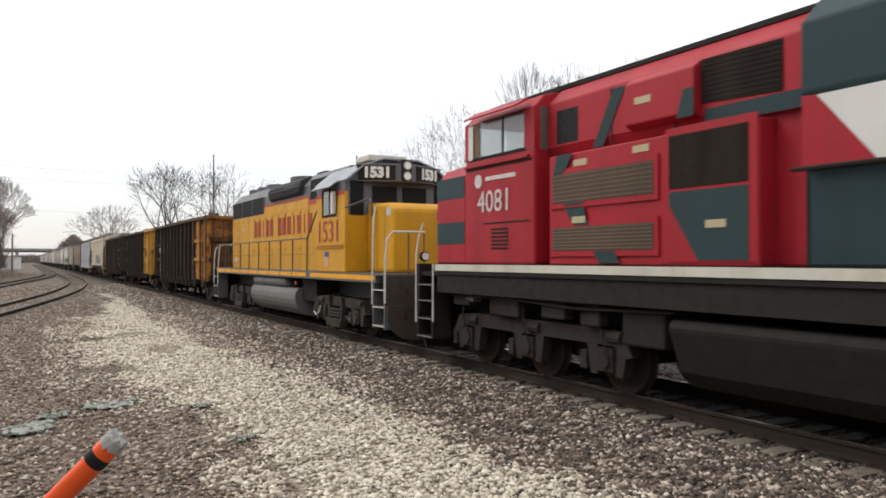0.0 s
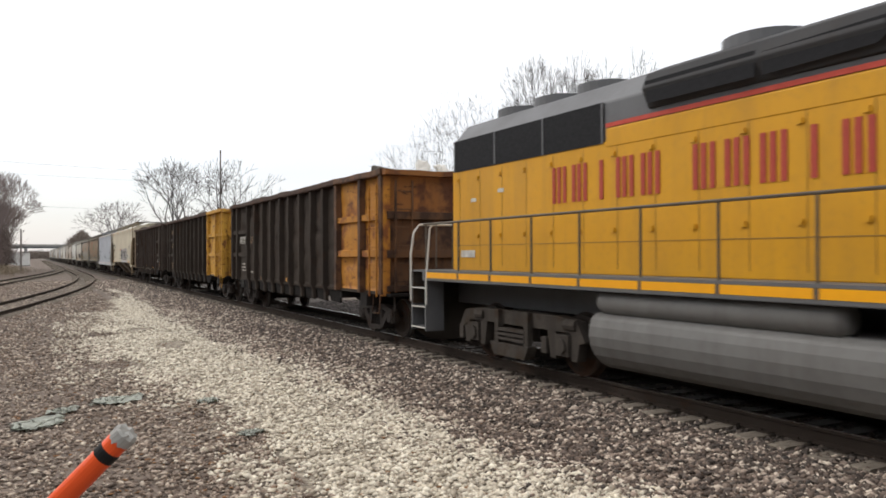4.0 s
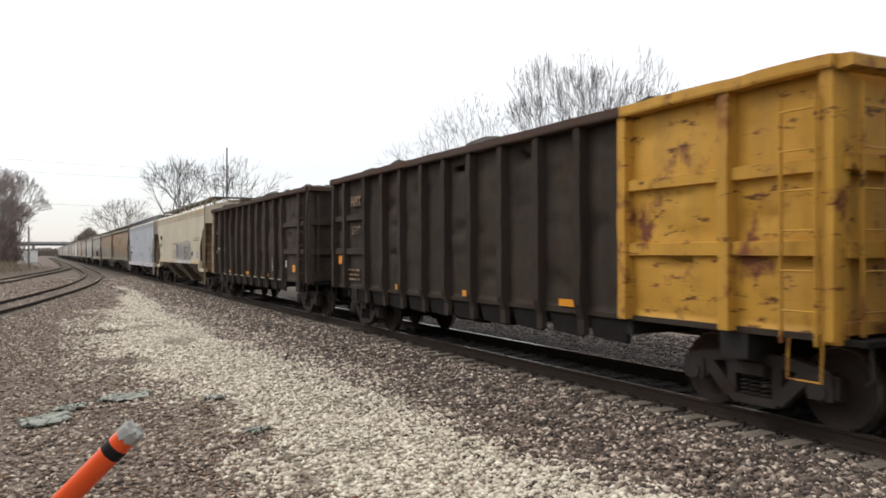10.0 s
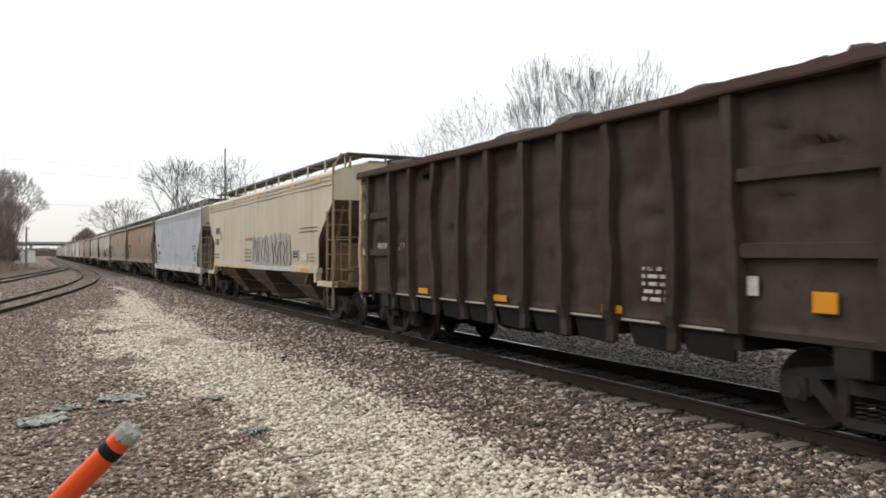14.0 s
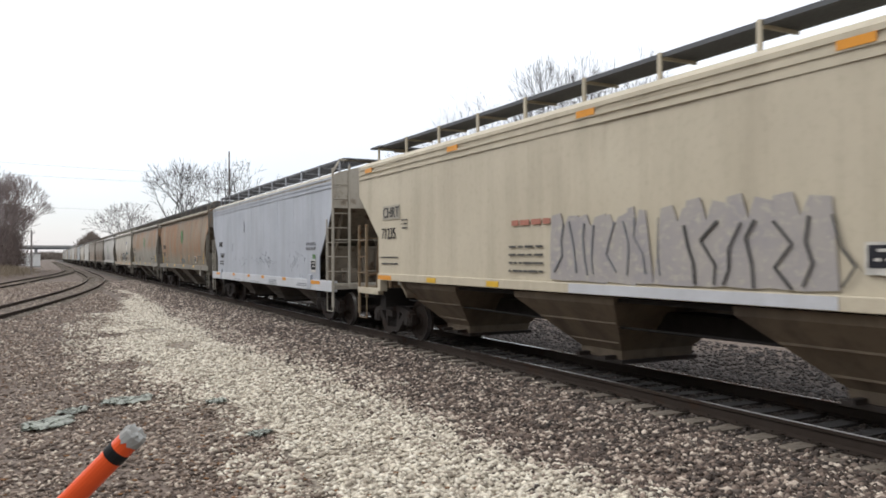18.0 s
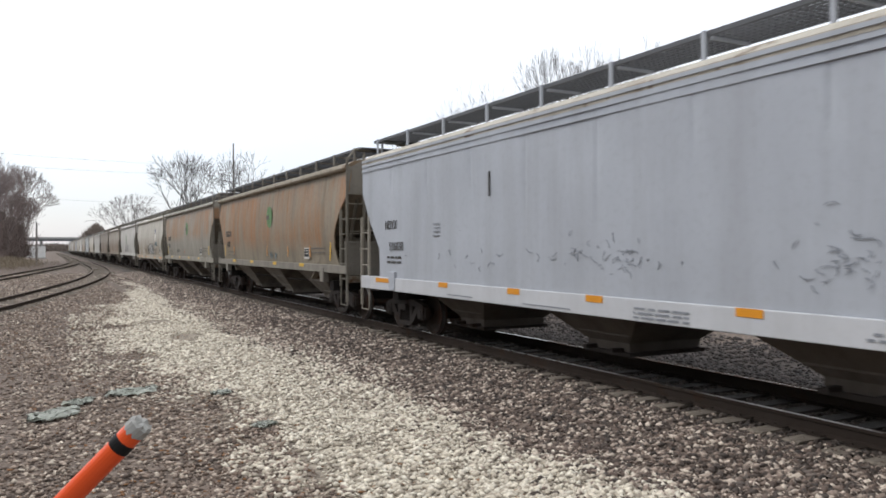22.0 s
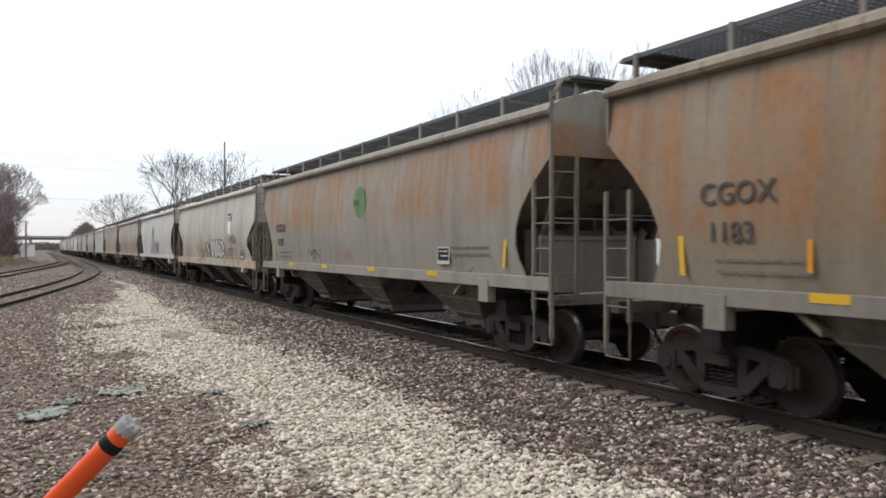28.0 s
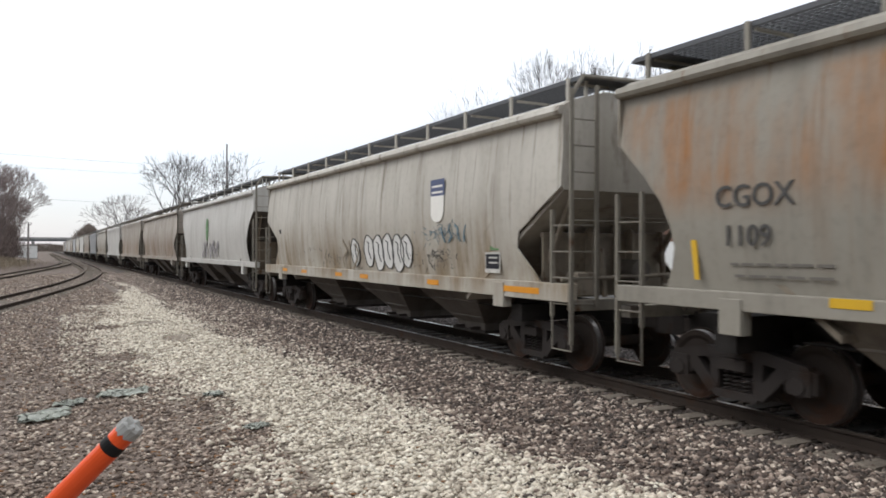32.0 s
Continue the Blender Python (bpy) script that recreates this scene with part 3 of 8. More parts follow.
def scatter(name, mat, label, count, area, size, keep, seed, flat=0.7):
    """Many loose stones in one mesh: squashed, uneven eight-sided lumps."""
    rng = np.random.default_rng(seed)
    x0, x1, y0, y1, near = area
    u = rng.random(count)
    y = y0 + (y1 - y0) * u ** near
    lo = x0(y) if callable(x0) else x0
    x = lo + (x1 - lo) * rng.random(count)
    ok = np.array([keep(a, b, rng.random()) for a, b in zip(x, y)])
    x, y = x[ok], y[ok]
    n = len(x)
    z = np.array([lie(a, b) for a, b in zip(x, y)])
    s = size[0] + (size[1] - size[0]) * rng.random(n) ** 2
    s *= 1 + 0.010 * np.maximum(0, y - 10)
    base = np.array([(1, 0, 0), (0, 1, 0), (-1, 0, 0), (0, -1, 0), (0, 0, 1), (0, 0, -1)], float)
    base = base[None] * (0.7 + 0.6 * rng.random((n, 6, 1))) + 0.35 * (rng.random((n, 6, 3)) - 0.5)
    base[..., 0] *= 1 + 1.0 * rng.random((n, 1))
    base[..., 1] *= 0.8 + 0.3 * rng.random((n, 1))
    a = rng.random(n) * 6.28
    ca, sa = np.cos(a)[:, None], np.sin(a)[:, None]
    p = np.stack([base[..., 0] * ca - base[..., 1] * sa, base[..., 0] * sa + base[..., 1] * ca, base[..., 2] * flat], -1)
    p = p * s[:, None, None] * 0.5 + np.stack([x, y, z + s * 0.18], -1)[:, None]
    tri = np.array([(0, 1, 4), (1, 2, 4), (2, 3, 4), (3, 0, 4), (1, 0, 5), (2, 1, 5), (3, 2, 5), (0, 3, 5)])
    f = (tri[None] + 6 * np.arange(n)[:, None, None]).reshape(-1, 3)
    me = bpy.data.meshes.new(name)
    me.vertices.add(n * 6)
    me.vertices.foreach_set("co", p.reshape(-1))
    me.loops.add(len(f) * 3)
    me.loops.foreach_set("vertex_index", f.reshape(-1).astype(np.int32))
    me.polygons.add(len(f))
    me.polygons.foreach_set("loop_start", np.arange(0, len(f) * 3, 3, dtype=np.int32))
    me.update(calc_edges=True)
    me.materials.append(M[mat])
    tagged(new(name, me), label, "gravel", kind="stuff")


def in_pale(x, y, r):
    a, b = pale_edge(y)
    d = min(x - a, b - x) + 0.35 * noise.noise((x * 1.3, y * 1.3, 7))
    thin = 0.55 + 0.6 * noise.noise((x * 0.9, y * 0.5, 2))
    bare = max(0.0, noise.noise((x * 0.8 + 3, y * 0.55, 21)) - 0.22) * max(0.0, min(1.0, (-4.3 - x) / 0.8))
    if y < 9.8:
        # a furrow of bare dirt runs through the near end of it
        bare += 0.28 * math.exp(-((x + 6.24 + 0.1 * math.sin(3 * y)) / 0.2) ** 2)
    if x < -5.9 and 9.4 < y < 12.4:
        bare += 0.16
    if -1.5 < d <= -0.1 and 12 < y < 34:
        return r < 0.22 * (1.5 + d) + 0.3 * noise.noise((x, y * 0.6, 31))
    return d > -0.25 and r < min(1, 0.3 + d * 1.6) * min(1, max(0.4, thin + 0.6)) - 3.2 * bare


def in_ballast(x, y, r):
    if abs(x) < 1.36:
        return abs(x) > 1.0 and r < 0.3
    a, b = pale_edge(y)
    if a + 0.3 < x < b - 0.3:
        return r < 0.15
    if x < a:
        return r < 0.55 + 0.6 * noise.noise((x * 0.8, y * 0.5, 4))
    return True


def in_dirt(x, y, r):
    a, b = pale_edge(y)
    return x < a + 0.7 and r < 0.8 + 0.9 * noise.noise((x * 0.8, y * 0.5, 4))


scatter("pale_gravel", "gravel", "pale cream crushed limestone gravel on the trackside way", 98000, (-8.2, -2.9, 3.5, 56, 2.0), (0.032, 0.088), in_pale, 11)
# also mixed into the near shoulder, so it darkens towards the rail
scatter("dark_bed_ballast", "ballast_dark", "dark ballast, grease-stained between the rails, thinning out over the near shoulder", 52000, (-3.5, 1.9, 0.5, 60, 1.7), (0.04, 0.085), lambda x, y, r: (x < -1.6 and r < 0.8 * (3.5 + x) / 1.9) or -1.6 < x < -1.36 or x > 1.36 or abs(x) < 1.36 and abs((y % 0.5) - 0.25) > 0.12, 15)
scatter("ballast_stones", "ballast", "brown and grey crushed ballast stones along the track", 100000, (-4.6, -0.9, 1.0, 75, 2.1), (0.034, 0.088), in_ballast, 12)
scatter("loose_stones", "stones_dirt", "loose brown and tan stones trodden into the dirt", 120000, (lambda y: -9.9 - 0.09 * y, -5.2, 4.5, 78, 2.2), (0.018, 0.072), in_dirt, 13)
# darker stones past the track paint in the shade of the train
scatter("far_ballast", "ballast_far", "brown ballast and stones beyond the track, darkened as if shaded by the train", 30000, (1.0, 7.0, 2, 36, 1.5), (0.05, 0.11), lambda x, y, r: x < 3.4 or r < 0.5, 14)
scatter("scattered_stones", "stones_dirt", "loose brown stones strewn beside the track", 42000, (-12, 5, -9, 5.0, 1.0), (0.03, 0.09), lambda x, y, r: abs(x) > 1.3 and r < min(1, (y + 9) / 11, (12 + x) / 3) * (0.9 if y < 4 else 0.4), 21)
scatter("scattered_gravel", "gravel", "pale gravel strewn on the trackside way", 34000, (-8, -2.8, -9, 4.0, 1.0), (0.03, 0.075), lambda x, y, r: in_pale(x, y, r) and r < (y + 9) / 11, 22)
scatter("dead_leaves", "leaf", "curled brown dead leaves among the stones", 9000, (lambda y: -9.9 - 0.09 * y, -4.6, 4.5, 40, 1.8), (0.03, 0.075), lambda x, y, r: r < 0.35 + 0.9 * noise.noise((x * 0.7, y * 0.5, 14)), 23, 0.16)


def rail_ring(c, d):
    """A flat-bottomed rail's outline about the point c on its running line."""
    s = Vector((d.y, -d.x, 0))
    out = [(-0.07, -0.18), (0.07, -0.18), (0.07, -0.165), (0.012, -0.145), (0.012, -0.045), (0.036, -0.035), (0.036, -0.006), (0.028, 0), (-0.028, 0), (-0.036, -0.006), (-0.036, -0.035), (-0.012, -0.045), (-0.012, -0.145), (-0.07, -0.165)]
    return [c + s * a + Vector((0, 0, b)) for a, b in out]


def rail_along(name, line, offset, track, z=0.0, top_mat="railhead"):
    bm, top = bmesh.new(), bmesh.new()
    rings, strip = [], []
    for k, p in enumerate(line):
        d = (Vector(line[min(k + 1, len(line) - 1)]) - Vector(line[max(k - 1, 0)])).normalized()
        d = Vector((d.x, d.y, 0))
        s = Vector((d.y, -d.x, 0))
        c = Vector((p[0], p[1], z)) + s * offset
        rings.append(rail_ring(c, d))
        strip.append([c + s * a + Vector((0, 0, b)) for a, b in ((-0.026, 0.0), (0.026, 0.0), (0.026, 0.004), (-0.026, 0.004))])
    loft(bm, rings)
    loft(top, strip)
    rail = part("rail", bm, "rail", track)
    part("running_surface", top, top_mat, rail, "worn shiny running surface" if "railhead" in top_mat else "dull rusty running surface")


def tie_mesh():
    bm = bmesh.new()
    slab_y(bm, [(-1.3, -0.36), (1.3, -0.36), (1.3, -0.185), (1.28, -0.17), (-1.28, -0.17), (-1.3, -0.185)], -0.11, 0.11)
    return mesh_of(bm, "tie")


TIE = tie_mesh()
main_track = thing("railway_track", "main railway track of steel rails on grey ties in ballast", "railway track", kind="structure")
straight = [(0, y) for y in (-400, -100, 0, 100, 300, 700, 1500)]
for side in (-0.753, 0.753):
    # the far rail takes the brighter head, which paints in its glint
    rail_along("rail", straight, side, main_track, 0.0, "railhead" if side < 0 else "railhead_bright")
plate_bm = bmesh.new()
for s in (-0.753, 0.753):
    box(plate_bm, s - 0.16, s + 0.16, -0.09, 0.09, -0.172, -0.158)
    for q in (-0.10, 0.10):
        rod(plate_bm, (s + q, 0.05, -0.16), (s + q, 0.05, -0.135), 0.014, 6)
PLATE = mesh_of(plate_bm, "rail")
rnd = random.Random(5)
for k in range(240):
    y = -14.75 + 0.5 * k
    t = part("tie", TIE, "tie", main_track, at=pose(rnd.uniform(-0.04, 0.04), y + rnd.uniform(-0.03, 0.03), rnd.uniform(-0.015, 0.01), 0, 0, rnd.uniform(-1.2, 1.2)))
    if y < 40:
        part("tie_plate", PLATE, "rail", t, at=(0, 0, 0.003))
far = bmesh.new()
for k in range(500):
    y = 105.25 + 0.5 * k
    box(far, -1.3, 1.3, y - 0.11, y + 0.11, -0.3, -0.17)
tagged(part("far_ties", far, "tie", main_track), kind="stuff")


def curve_line(knots, steps=14):
    """A smooth line through the knots."""
    out = []
    for k in range(len(knots) - 1):
        p0, p1, p2, p3 = (Vector(knots[max(0, min(len(knots) - 1, k + q))]) for q in (-1, 0, 1, 2))
        for s in range(steps):
            t = s / steps
            out.append(tuple(0.5 * (2 * p1 + (p2 - p0) * t + (2 * p0 - 5 * p1 + 4 * p2 - p3) * t * t + (3 * p1 - p0 - 3 * p2 + p3) * t ** 3)))
    return out + [tuple(knots[-1])]


def side_track(label, knots, z):
    tr = thing("railway_track", label, "railway track", kind="structure")
    line = curve_line(knots)
    for side in (-0.753, 0.753):
        rail_along("rail", line, side, tr, z, "rust_rail")
    bm, run = bmesh.new(), 0.0
    for a, b in zip(line, line[1:]):
        a, b = Vector(a), Vector(b)
        d = (b - a).normalized()
        s = Vector((d.y, -d.x))
        while run < (b - a).length:
            c = a + d * run
            q = [c + s * 1.25 + d * 0.11, c - s * 1.25 + d * 0.11, c - s * 1.25 - d * 0.11, c + s * 1.25 - d * 0.11]
            slab_z(bm, [tuple(v) for v in q], z - 0.33, z - 0.15 + 0.015 * noise.noise((c.x, c.y, 1)))
            run += 0.55
        run -= (b - a).length
    tagged(part("ties", bm, "tie", tr), kind="stuff")


side_track("curving siding with rusty rails sunk in dirt", [(-18.5, 2), (-14.2, 20), (-10.9, 32), (-8.35, 45), (-6.3, 58), (-4.85, 71), (-3.95, 84), (-3.55, 98), (-3.45, 115), (-3.2, 140), (-2.2, 180), (-0.6, 225), (0, 260)], -0.15)
side_track("far siding with rusty rails on the dirt", [(-17, 38), (-13.6, 55), (-11.4, 69), (-9.4, 86), (-7.0, 106), (-5.2, 128), (-4.6, 150), (-4.4, 190), (-4.4, 420)], -0.16)

# ---- rolling stock ----
ROLLING = []      # (thing, start y)
WHEELSETS = []    # (wheelset, place in its truck, radius)


def wheelset_meshes(radius):
    bm = bmesh.new()
    prof = [(-1.0, 0), (-1.0, 0.075), (-0.84, 0.085), (-0.83, 0.15), (-0.81, 0.16), (-0.80, radius - 0.12), (-0.825, radius - 0.07), (-0.825, radius - 0.008),
            (-0.72, radius), (-0.715, radius + 0.028), (-0.69, radius + 0.024), (-0.685, radius - 0.07), (-0.73, radius - 0.12), (-0.70, 0.15), (-0.66, 0.1), (-0.66, 0.085)]
    lathe_x(bm, prof + [(-x, r) for x, r in prof[::-1]])
    axle = mesh_of(bm, "wheel", False)
    treads = []
    for s in (-1, 1):
        bm = bmesh.new()
        n = 28
        loft(bm, [[(s * x, r * math.cos(2 * math.pi * k / n), r * math.sin(2 * math.pi * k / n)) for k in range(n)] for x, r in ((0.815, radius - 0.01), (0.815, radius - 0.002), (0.735, radius + 0.003), (0.735, radius - 0.01))], caps=False)
        treads.append(mesh_of(bm, "shine"))
    return axle, treads


def bearing_mesh(s):
    bm = bmesh.new()
    if s:
        lathe_x(bm, [(s * 0.98, 0), (s * 0.98, 0.125), (s * 1.14, 0.125), (s * 1.155, 0.10), (s * 1.175, 0.095), (s * 1.175, 0)], 14)
    return mesh_of(bm, "truck")


def freight_frame_mesh(sign):
    """A cast side frame with its open windows and bearing jaws."""
    bm = bmesh.new()
    x0, x1 = sorted((sign * 0.98, sign * 1.13))
    slab_x(bm, [(-1.06, 0.60), (-0.98, 0.68), (-0.45, 0.78), (0.45, 0.78), (0.98, 0.68), (1.06, 0.60), (0.95, 0.56), (0.42, 0.64), (-0.42, 0.64), (-0.95, 0.56)], x0, x1)
    for s in (-1, 1):
        beam_x(bm, (s * 0.70, 0.60), (s * 0.33, 0.24), 0.16, x0, x1)
        box(bm, x0 - 0.02, x1 + 0.02, s * 0.89 - 0.15, s * 0.89 + 0.15, 0.36, 0.62)
        slab_x(bm, [(s * 0.26, 0.66), (s * 0.40, 0.66), (s * 0.38, 0.24), (s * 0.26, 0.24)], x0 + 0.01, x1 - 0.01)
        slab_x(bm, [(s * 1.10, 0.62), (s * 1.02, 0.64), (s * 1.02, 0.40), (s * 1.10, 0.38)], x0 + 0.015, x1 - 0.015)
        slab_x(bm, [(s * 0.74, 0.62), (s * 0.64, 0.62), (s * 0.70, 0.40), (s * 0.77, 0.40)], x0 + 0.015, x1 - 0.015)
    slab_x(bm, [(-0.42, 0.28), (-0.30, 0.16), (0.30, 0.16), (0.42, 0.28), (0.30, 0.26), (-0.30, 0.26)], x0, x1)
    return mesh_of(bm, "truck")


def spring_mesh():
    bm = bmesh.new()
    pts = [(0.062 * math.cos(a * 0.785), 0.062 * math.sin(a * 0.785), 0.26 + 0.25 * a / 40) for a in range(41)]
    pipe(bm, pts, 0.013, 5)
    return mesh_of(bm, "truck")


def bolster_mesh():
    bm = bmesh.new()
    slab_y(bm, [(-1.2, 0.52), (-1.2, 0.66), (-0.6, 0.72), (0.6, 0.72), (1.2, 0.66), (1.2, 0.52), (0.5, 0.40), (-0.5, 0.40)], -0.2, 0.2)
    for s in (-1, 1):
        box(bm, -0.72, 0.72, s * 0.40 - 0.05, s * 0.40 + 0.05, 0.30, 0.40)
    return mesh_of(bm, "truck")


FREIGHT = {"axle": wheelset_meshes(0.457), "bearing": (bearing_mesh(-1), bearing_mesh(1)), "frames": (freight_frame_mesh(-1), freight_frame_mesh(1)), "spring": spring_mesh(), "bolster": bolster_mesh()}
LOCO_AXLE = wheelset_meshes(0.508)


def freight_truck(car, y, live):
    tr = part("truck", FREIGHT["bolster"], "truck", car, "sooty cast-iron freight truck", at=(0, y, 0))
    for f in FREIGHT["frames"]:
        part("side_frame", f, "truck", tr)
    for s in (-0.89, 0.89):
        w = part("wheelset", FREIGHT["axle"][0], "wheel", tr, at=(0, s, 0.457))
        if live:
            WHEELSETS.append((w, (0, s, 0.457), 0.457))
            for tread in FREIGHT["axle"][1]:
                part("tread", tread, "shine", w, "worn bright wheel tread")
        for b in FREIGHT["bearing"]:
            part("bearing", b, "truck", tr, at=(0, s, 0.457))
    if live:
        for x in (-1.055, 1.055):
            for s in (-0.14, 0.0, 0.14):
                part("spring", FREIGHT["spring"], "truck", tr, at=(x, s, 0))
    return tr


def coupler(car, y, s):
    bm = bmesh.new()
    box(bm, -0.09, 0.09, min(y, y + s * 0.62), max(y, y + s * 0.62), 0.76, 0.96)
    slab_z(bm, [(-0.14, y + s * 0.55), (0.16, y + s * 0.55), (0.2, y + s * 0.72), (0.08, y + s * 0.86), (-0.1, y + s * 0.84), (-0.16, y + s * 0.7)], 0.70, 1.0)
    part("coupler", bm, "truck", car)
    bm = bmesh.new()
    pipe(bm, [(0.3, y, 0.85), (0.34, y + s * 0.3, 0.55), (0.2, y + s * 0.6, 0.38), (0.1, y + s * 0.78, 0.5)], 0.03, 6)
    part("air_hose", bm, "black", car)


def ladder(car, rails, rungs, mat, r=0.028, rr=0.012, name="ladder"):
    """rails: pairs of ends; rungs: pairs of ends."""
    bm = bmesh.new()
    for a, b in rails:
        a, b = Vector(a), Vector(b)
        box(bm, a.x - r, a.x + r, a.y - r * 0.6, a.y + r * 0.6, min(a.z, b.z), max(a.z, b.z))
    ld = part(name, bm, mat, car)
    for a, b in rungs:
        bm = bmesh.new()
        rod(bm, a, b, rr, 6)
        part("rung", bm, mat, ld)
    return ld


def gondola(start, length, posts, panel, ribs_mat, body, end_mat, label, seed, reflect=(), tail_mat=None, chord_mat="chord"):
    """A high-sided gondola: u runs from its leading end. posts: their u; panel: the ribbed stretch at the leading end."""
    rnd = random.Random(seed)
    h = length / 2
    car = thing("gondola_car", label, "gondola car", "freight cars of the train", at=(0, start + h, 0))
    ROLLING.append((car, start + h))
    top, bot = 3.86, 1.10
    seams = sorted(set(list(panel) + list(posts) + [length - 0.08]))
    for side in (-1, 1):
        # skin, pushed out by the load between the posts
        for k, (a, b) in enumerate(zip(seams, seams[1:])):
            bm = bmesh.new()
            bulge, nz, ny = rnd.uniform(0.0, 0.06), (26 if side < 0 else 8), (16 if side < 0 else 6)
            rows = []
            for i in range(nz + 1):
                z = bot + (top - bot) * i / nz
                row = []
                for j in range(ny + 1):
                    f = j / ny
                    y = a + (b - a) * f
                    d = bulge * math.sin(math.pi * f) * math.sin(math.pi * i / nz) + 0.03 * noise.noise((y, z * 1.5, seed + side))
                    hit = max(0.0, noise.noise((y * 1.1, z * 4.4, seed + 3)) - 0.05)
                    d -= 0.12 * hit * math.sin(math.pi * f) * min(1, 3 * math.sin(math.pi * i / nz))
                    row.append((side * (1.43 + d), a + (b - a) * f - h, z))
                rows.append(row)
            loft(bm, rows, closed=False, caps=False)
            bmesh.ops.solidify(bm, geom=bm.faces[:], thickness=0.012)
            on_panel = b <= panel[-1] + 0.01
            skin_mat = end_mat if on_panel and side < 0 else tail_mat if tail_mat and k == len(seams) - 2 else body
            part("side_panel", bm, skin_mat, car, smooth=True)
        for u in seams:
            bm = bmesh.new()
            w = 0.10
            lean = rnd.choice((-1, 1)) * rnd.uniform(0.06, 0.13) if body == "gondola_c" else rnd.uniform(-0.015, 0.015)
            y = u - h
            deep = 0.74 if panel[-1] + 0.5 < u < length - 1.3 else 1.06
            n = 14
            rings = []
            for i in range(n + 1):
                z = deep + (top - deep) * i / n
                out = (1.58 if z > 0.98 else 1.50) + 0.02 * noise.noise((u * 3, z * 2.2, seed)) * (z > 1.3)
                q = y + lean * noise.noise((u, z * 0.9, seed)) * 2
                rings.append([(side * 1.42, q - w, z), (side * out, q - w * 0.75, z), (side * out, q + w * 0.75, z), (side * 1.42, q + w, z)])
            loft(bm, rings)
            part("side_post", bm, ribs_mat if u <= panel[-1] and side < 0 else tail_mat if tail_mat and u > posts[-1] + 0.01 else body, car)
        for u in posts[:-1]:
            bm = bmesh.new()
            xa, xb = sorted((side * 1.36, side * 1.42))
            slab_x(bm, [(u - h + 0.06, 1.06), (u - h + 0.92, 1.06), (u - h + 0.78, 0.74), (u - h + 0.06, 0.70)], xa, xb)
            part("side_gusset", bm, "soot", car)
        for ya, yb, mat in ((-h - 0.03, panel[-1] - h, chord_mat), (panel[-1] - h, h + 0.03, "chord")):
            bm = bmesh.new()
            rings = []
            for i in range(21):
                y = ya + (yb - ya) * i / 20
                d = 0.03 * noise.noise((y * 0.8, seed, side)) + 0.012 * noise.noise((y * 3.1, seed, side))
                rings.append([(side * (x + d), y, z + d * 0.8) for x, z in ((1.38, 3.82), (1.61, 3.82), (1.62, 3.85), (1.61, 3.96), (1.40, 3.97))])
            loft(bm, rings)
            part("top_chord", bm, mat, car)
        bm = bmesh.new()
        box(bm, side * 1.42 - 0.04, side * 1.42 + 0.04, -h, h, 1.04, 1.11)
        part("side_sill", bm, "gondola", car)
        for a, b in list(zip(panel, panel[1:])) + [(seams[-2], seams[-1]), (seams[-3], seams[-2])]:
            for z0, z1 in ((2.80, 2.94), (1.93, 2.08)):
                bm = bmesh.new()
                xa, xb = sorted((side * 1.43, side * 1.54))
                slab_y(bm, [(side * 1.43, z0 - 0.02), (side * 1.53, z0), (side * 1.53, z1), (side * 1.43, z1 + 0.02)], a - h + 0.06, b - h - 0.06)
                part("side_rib", bm, (end_mat if b <= panel[-1] + 0.01 and side < 0 else tail_mat if tail_mat and b == seams[-1] else body), car)
    for s in (-1, 1):
        ye = s * (h - 0.05)
        lead = s < 0
        em = end_mat if lead else tail_mat or body
        for z0, z1, mat in ((bot, 2.88, "rust_end" if em == "orange" else em), (2.88, 3.90, "rust_orange" if em == "orange" else em)):
            bm = bmesh.new()
            rows = []
            for i in range(7):
                z = z0 + (z1 - z0) * i / 6
                rows.append([(-1.42 + 2.84 * j / 16, ye + s * 0.05 * noise.noise((j * 0.6, z * 1.6, seed + 9)), z) for j in range(17)])
            loft(bm, rows, closed=False, caps=False)
            part("end_panel", bm, mat, car, smooth=True)
        for z0, z1 in ((2.80, 2.98), (1.90, 2.08), (1.12, 1.26)):
            bm = bmesh.new()
            box(bm, -1.44, 1.44, ye + (0 if s > 0 else -0.13), ye + (0.26 if s > 0 else 0), z0, z1)
            part("end_rib", bm, "rust_end" if em == "orange" else em, car, bevel=0.012)
        for x in (-1.44, 1.44):
            bm = bmesh.new()
            box(bm, x - 0.09, x + 0.09, ye - 0.09, ye + 0.09, 1.02, 3.84)
            part("corner_post", bm, em, car, bevel=0.012)
        bm = bmesh.new()
        rings = []
        for j in range(13):
            x = -1.56 + 3.12 * j / 12
            d = 0.05 * noise.noise((x * 1.2, seed, s)) if lead else 0.0
            rings.append([(x, ye - 0.08, 3.80 + d), (x, ye + s * 0.27, 3.82 + d), (x, ye + s * 0.27, 3.94 + d), (x, ye - 0.08, 3.96 + d)])
        loft(bm, rings)
        part("end_chord", bm, "rust_orange" if em == "orange" else em if em == "yellow" else "chord", car)
        # ladders on the corner
        zs = [1.35 + 0.42 * k for k in range(6)]
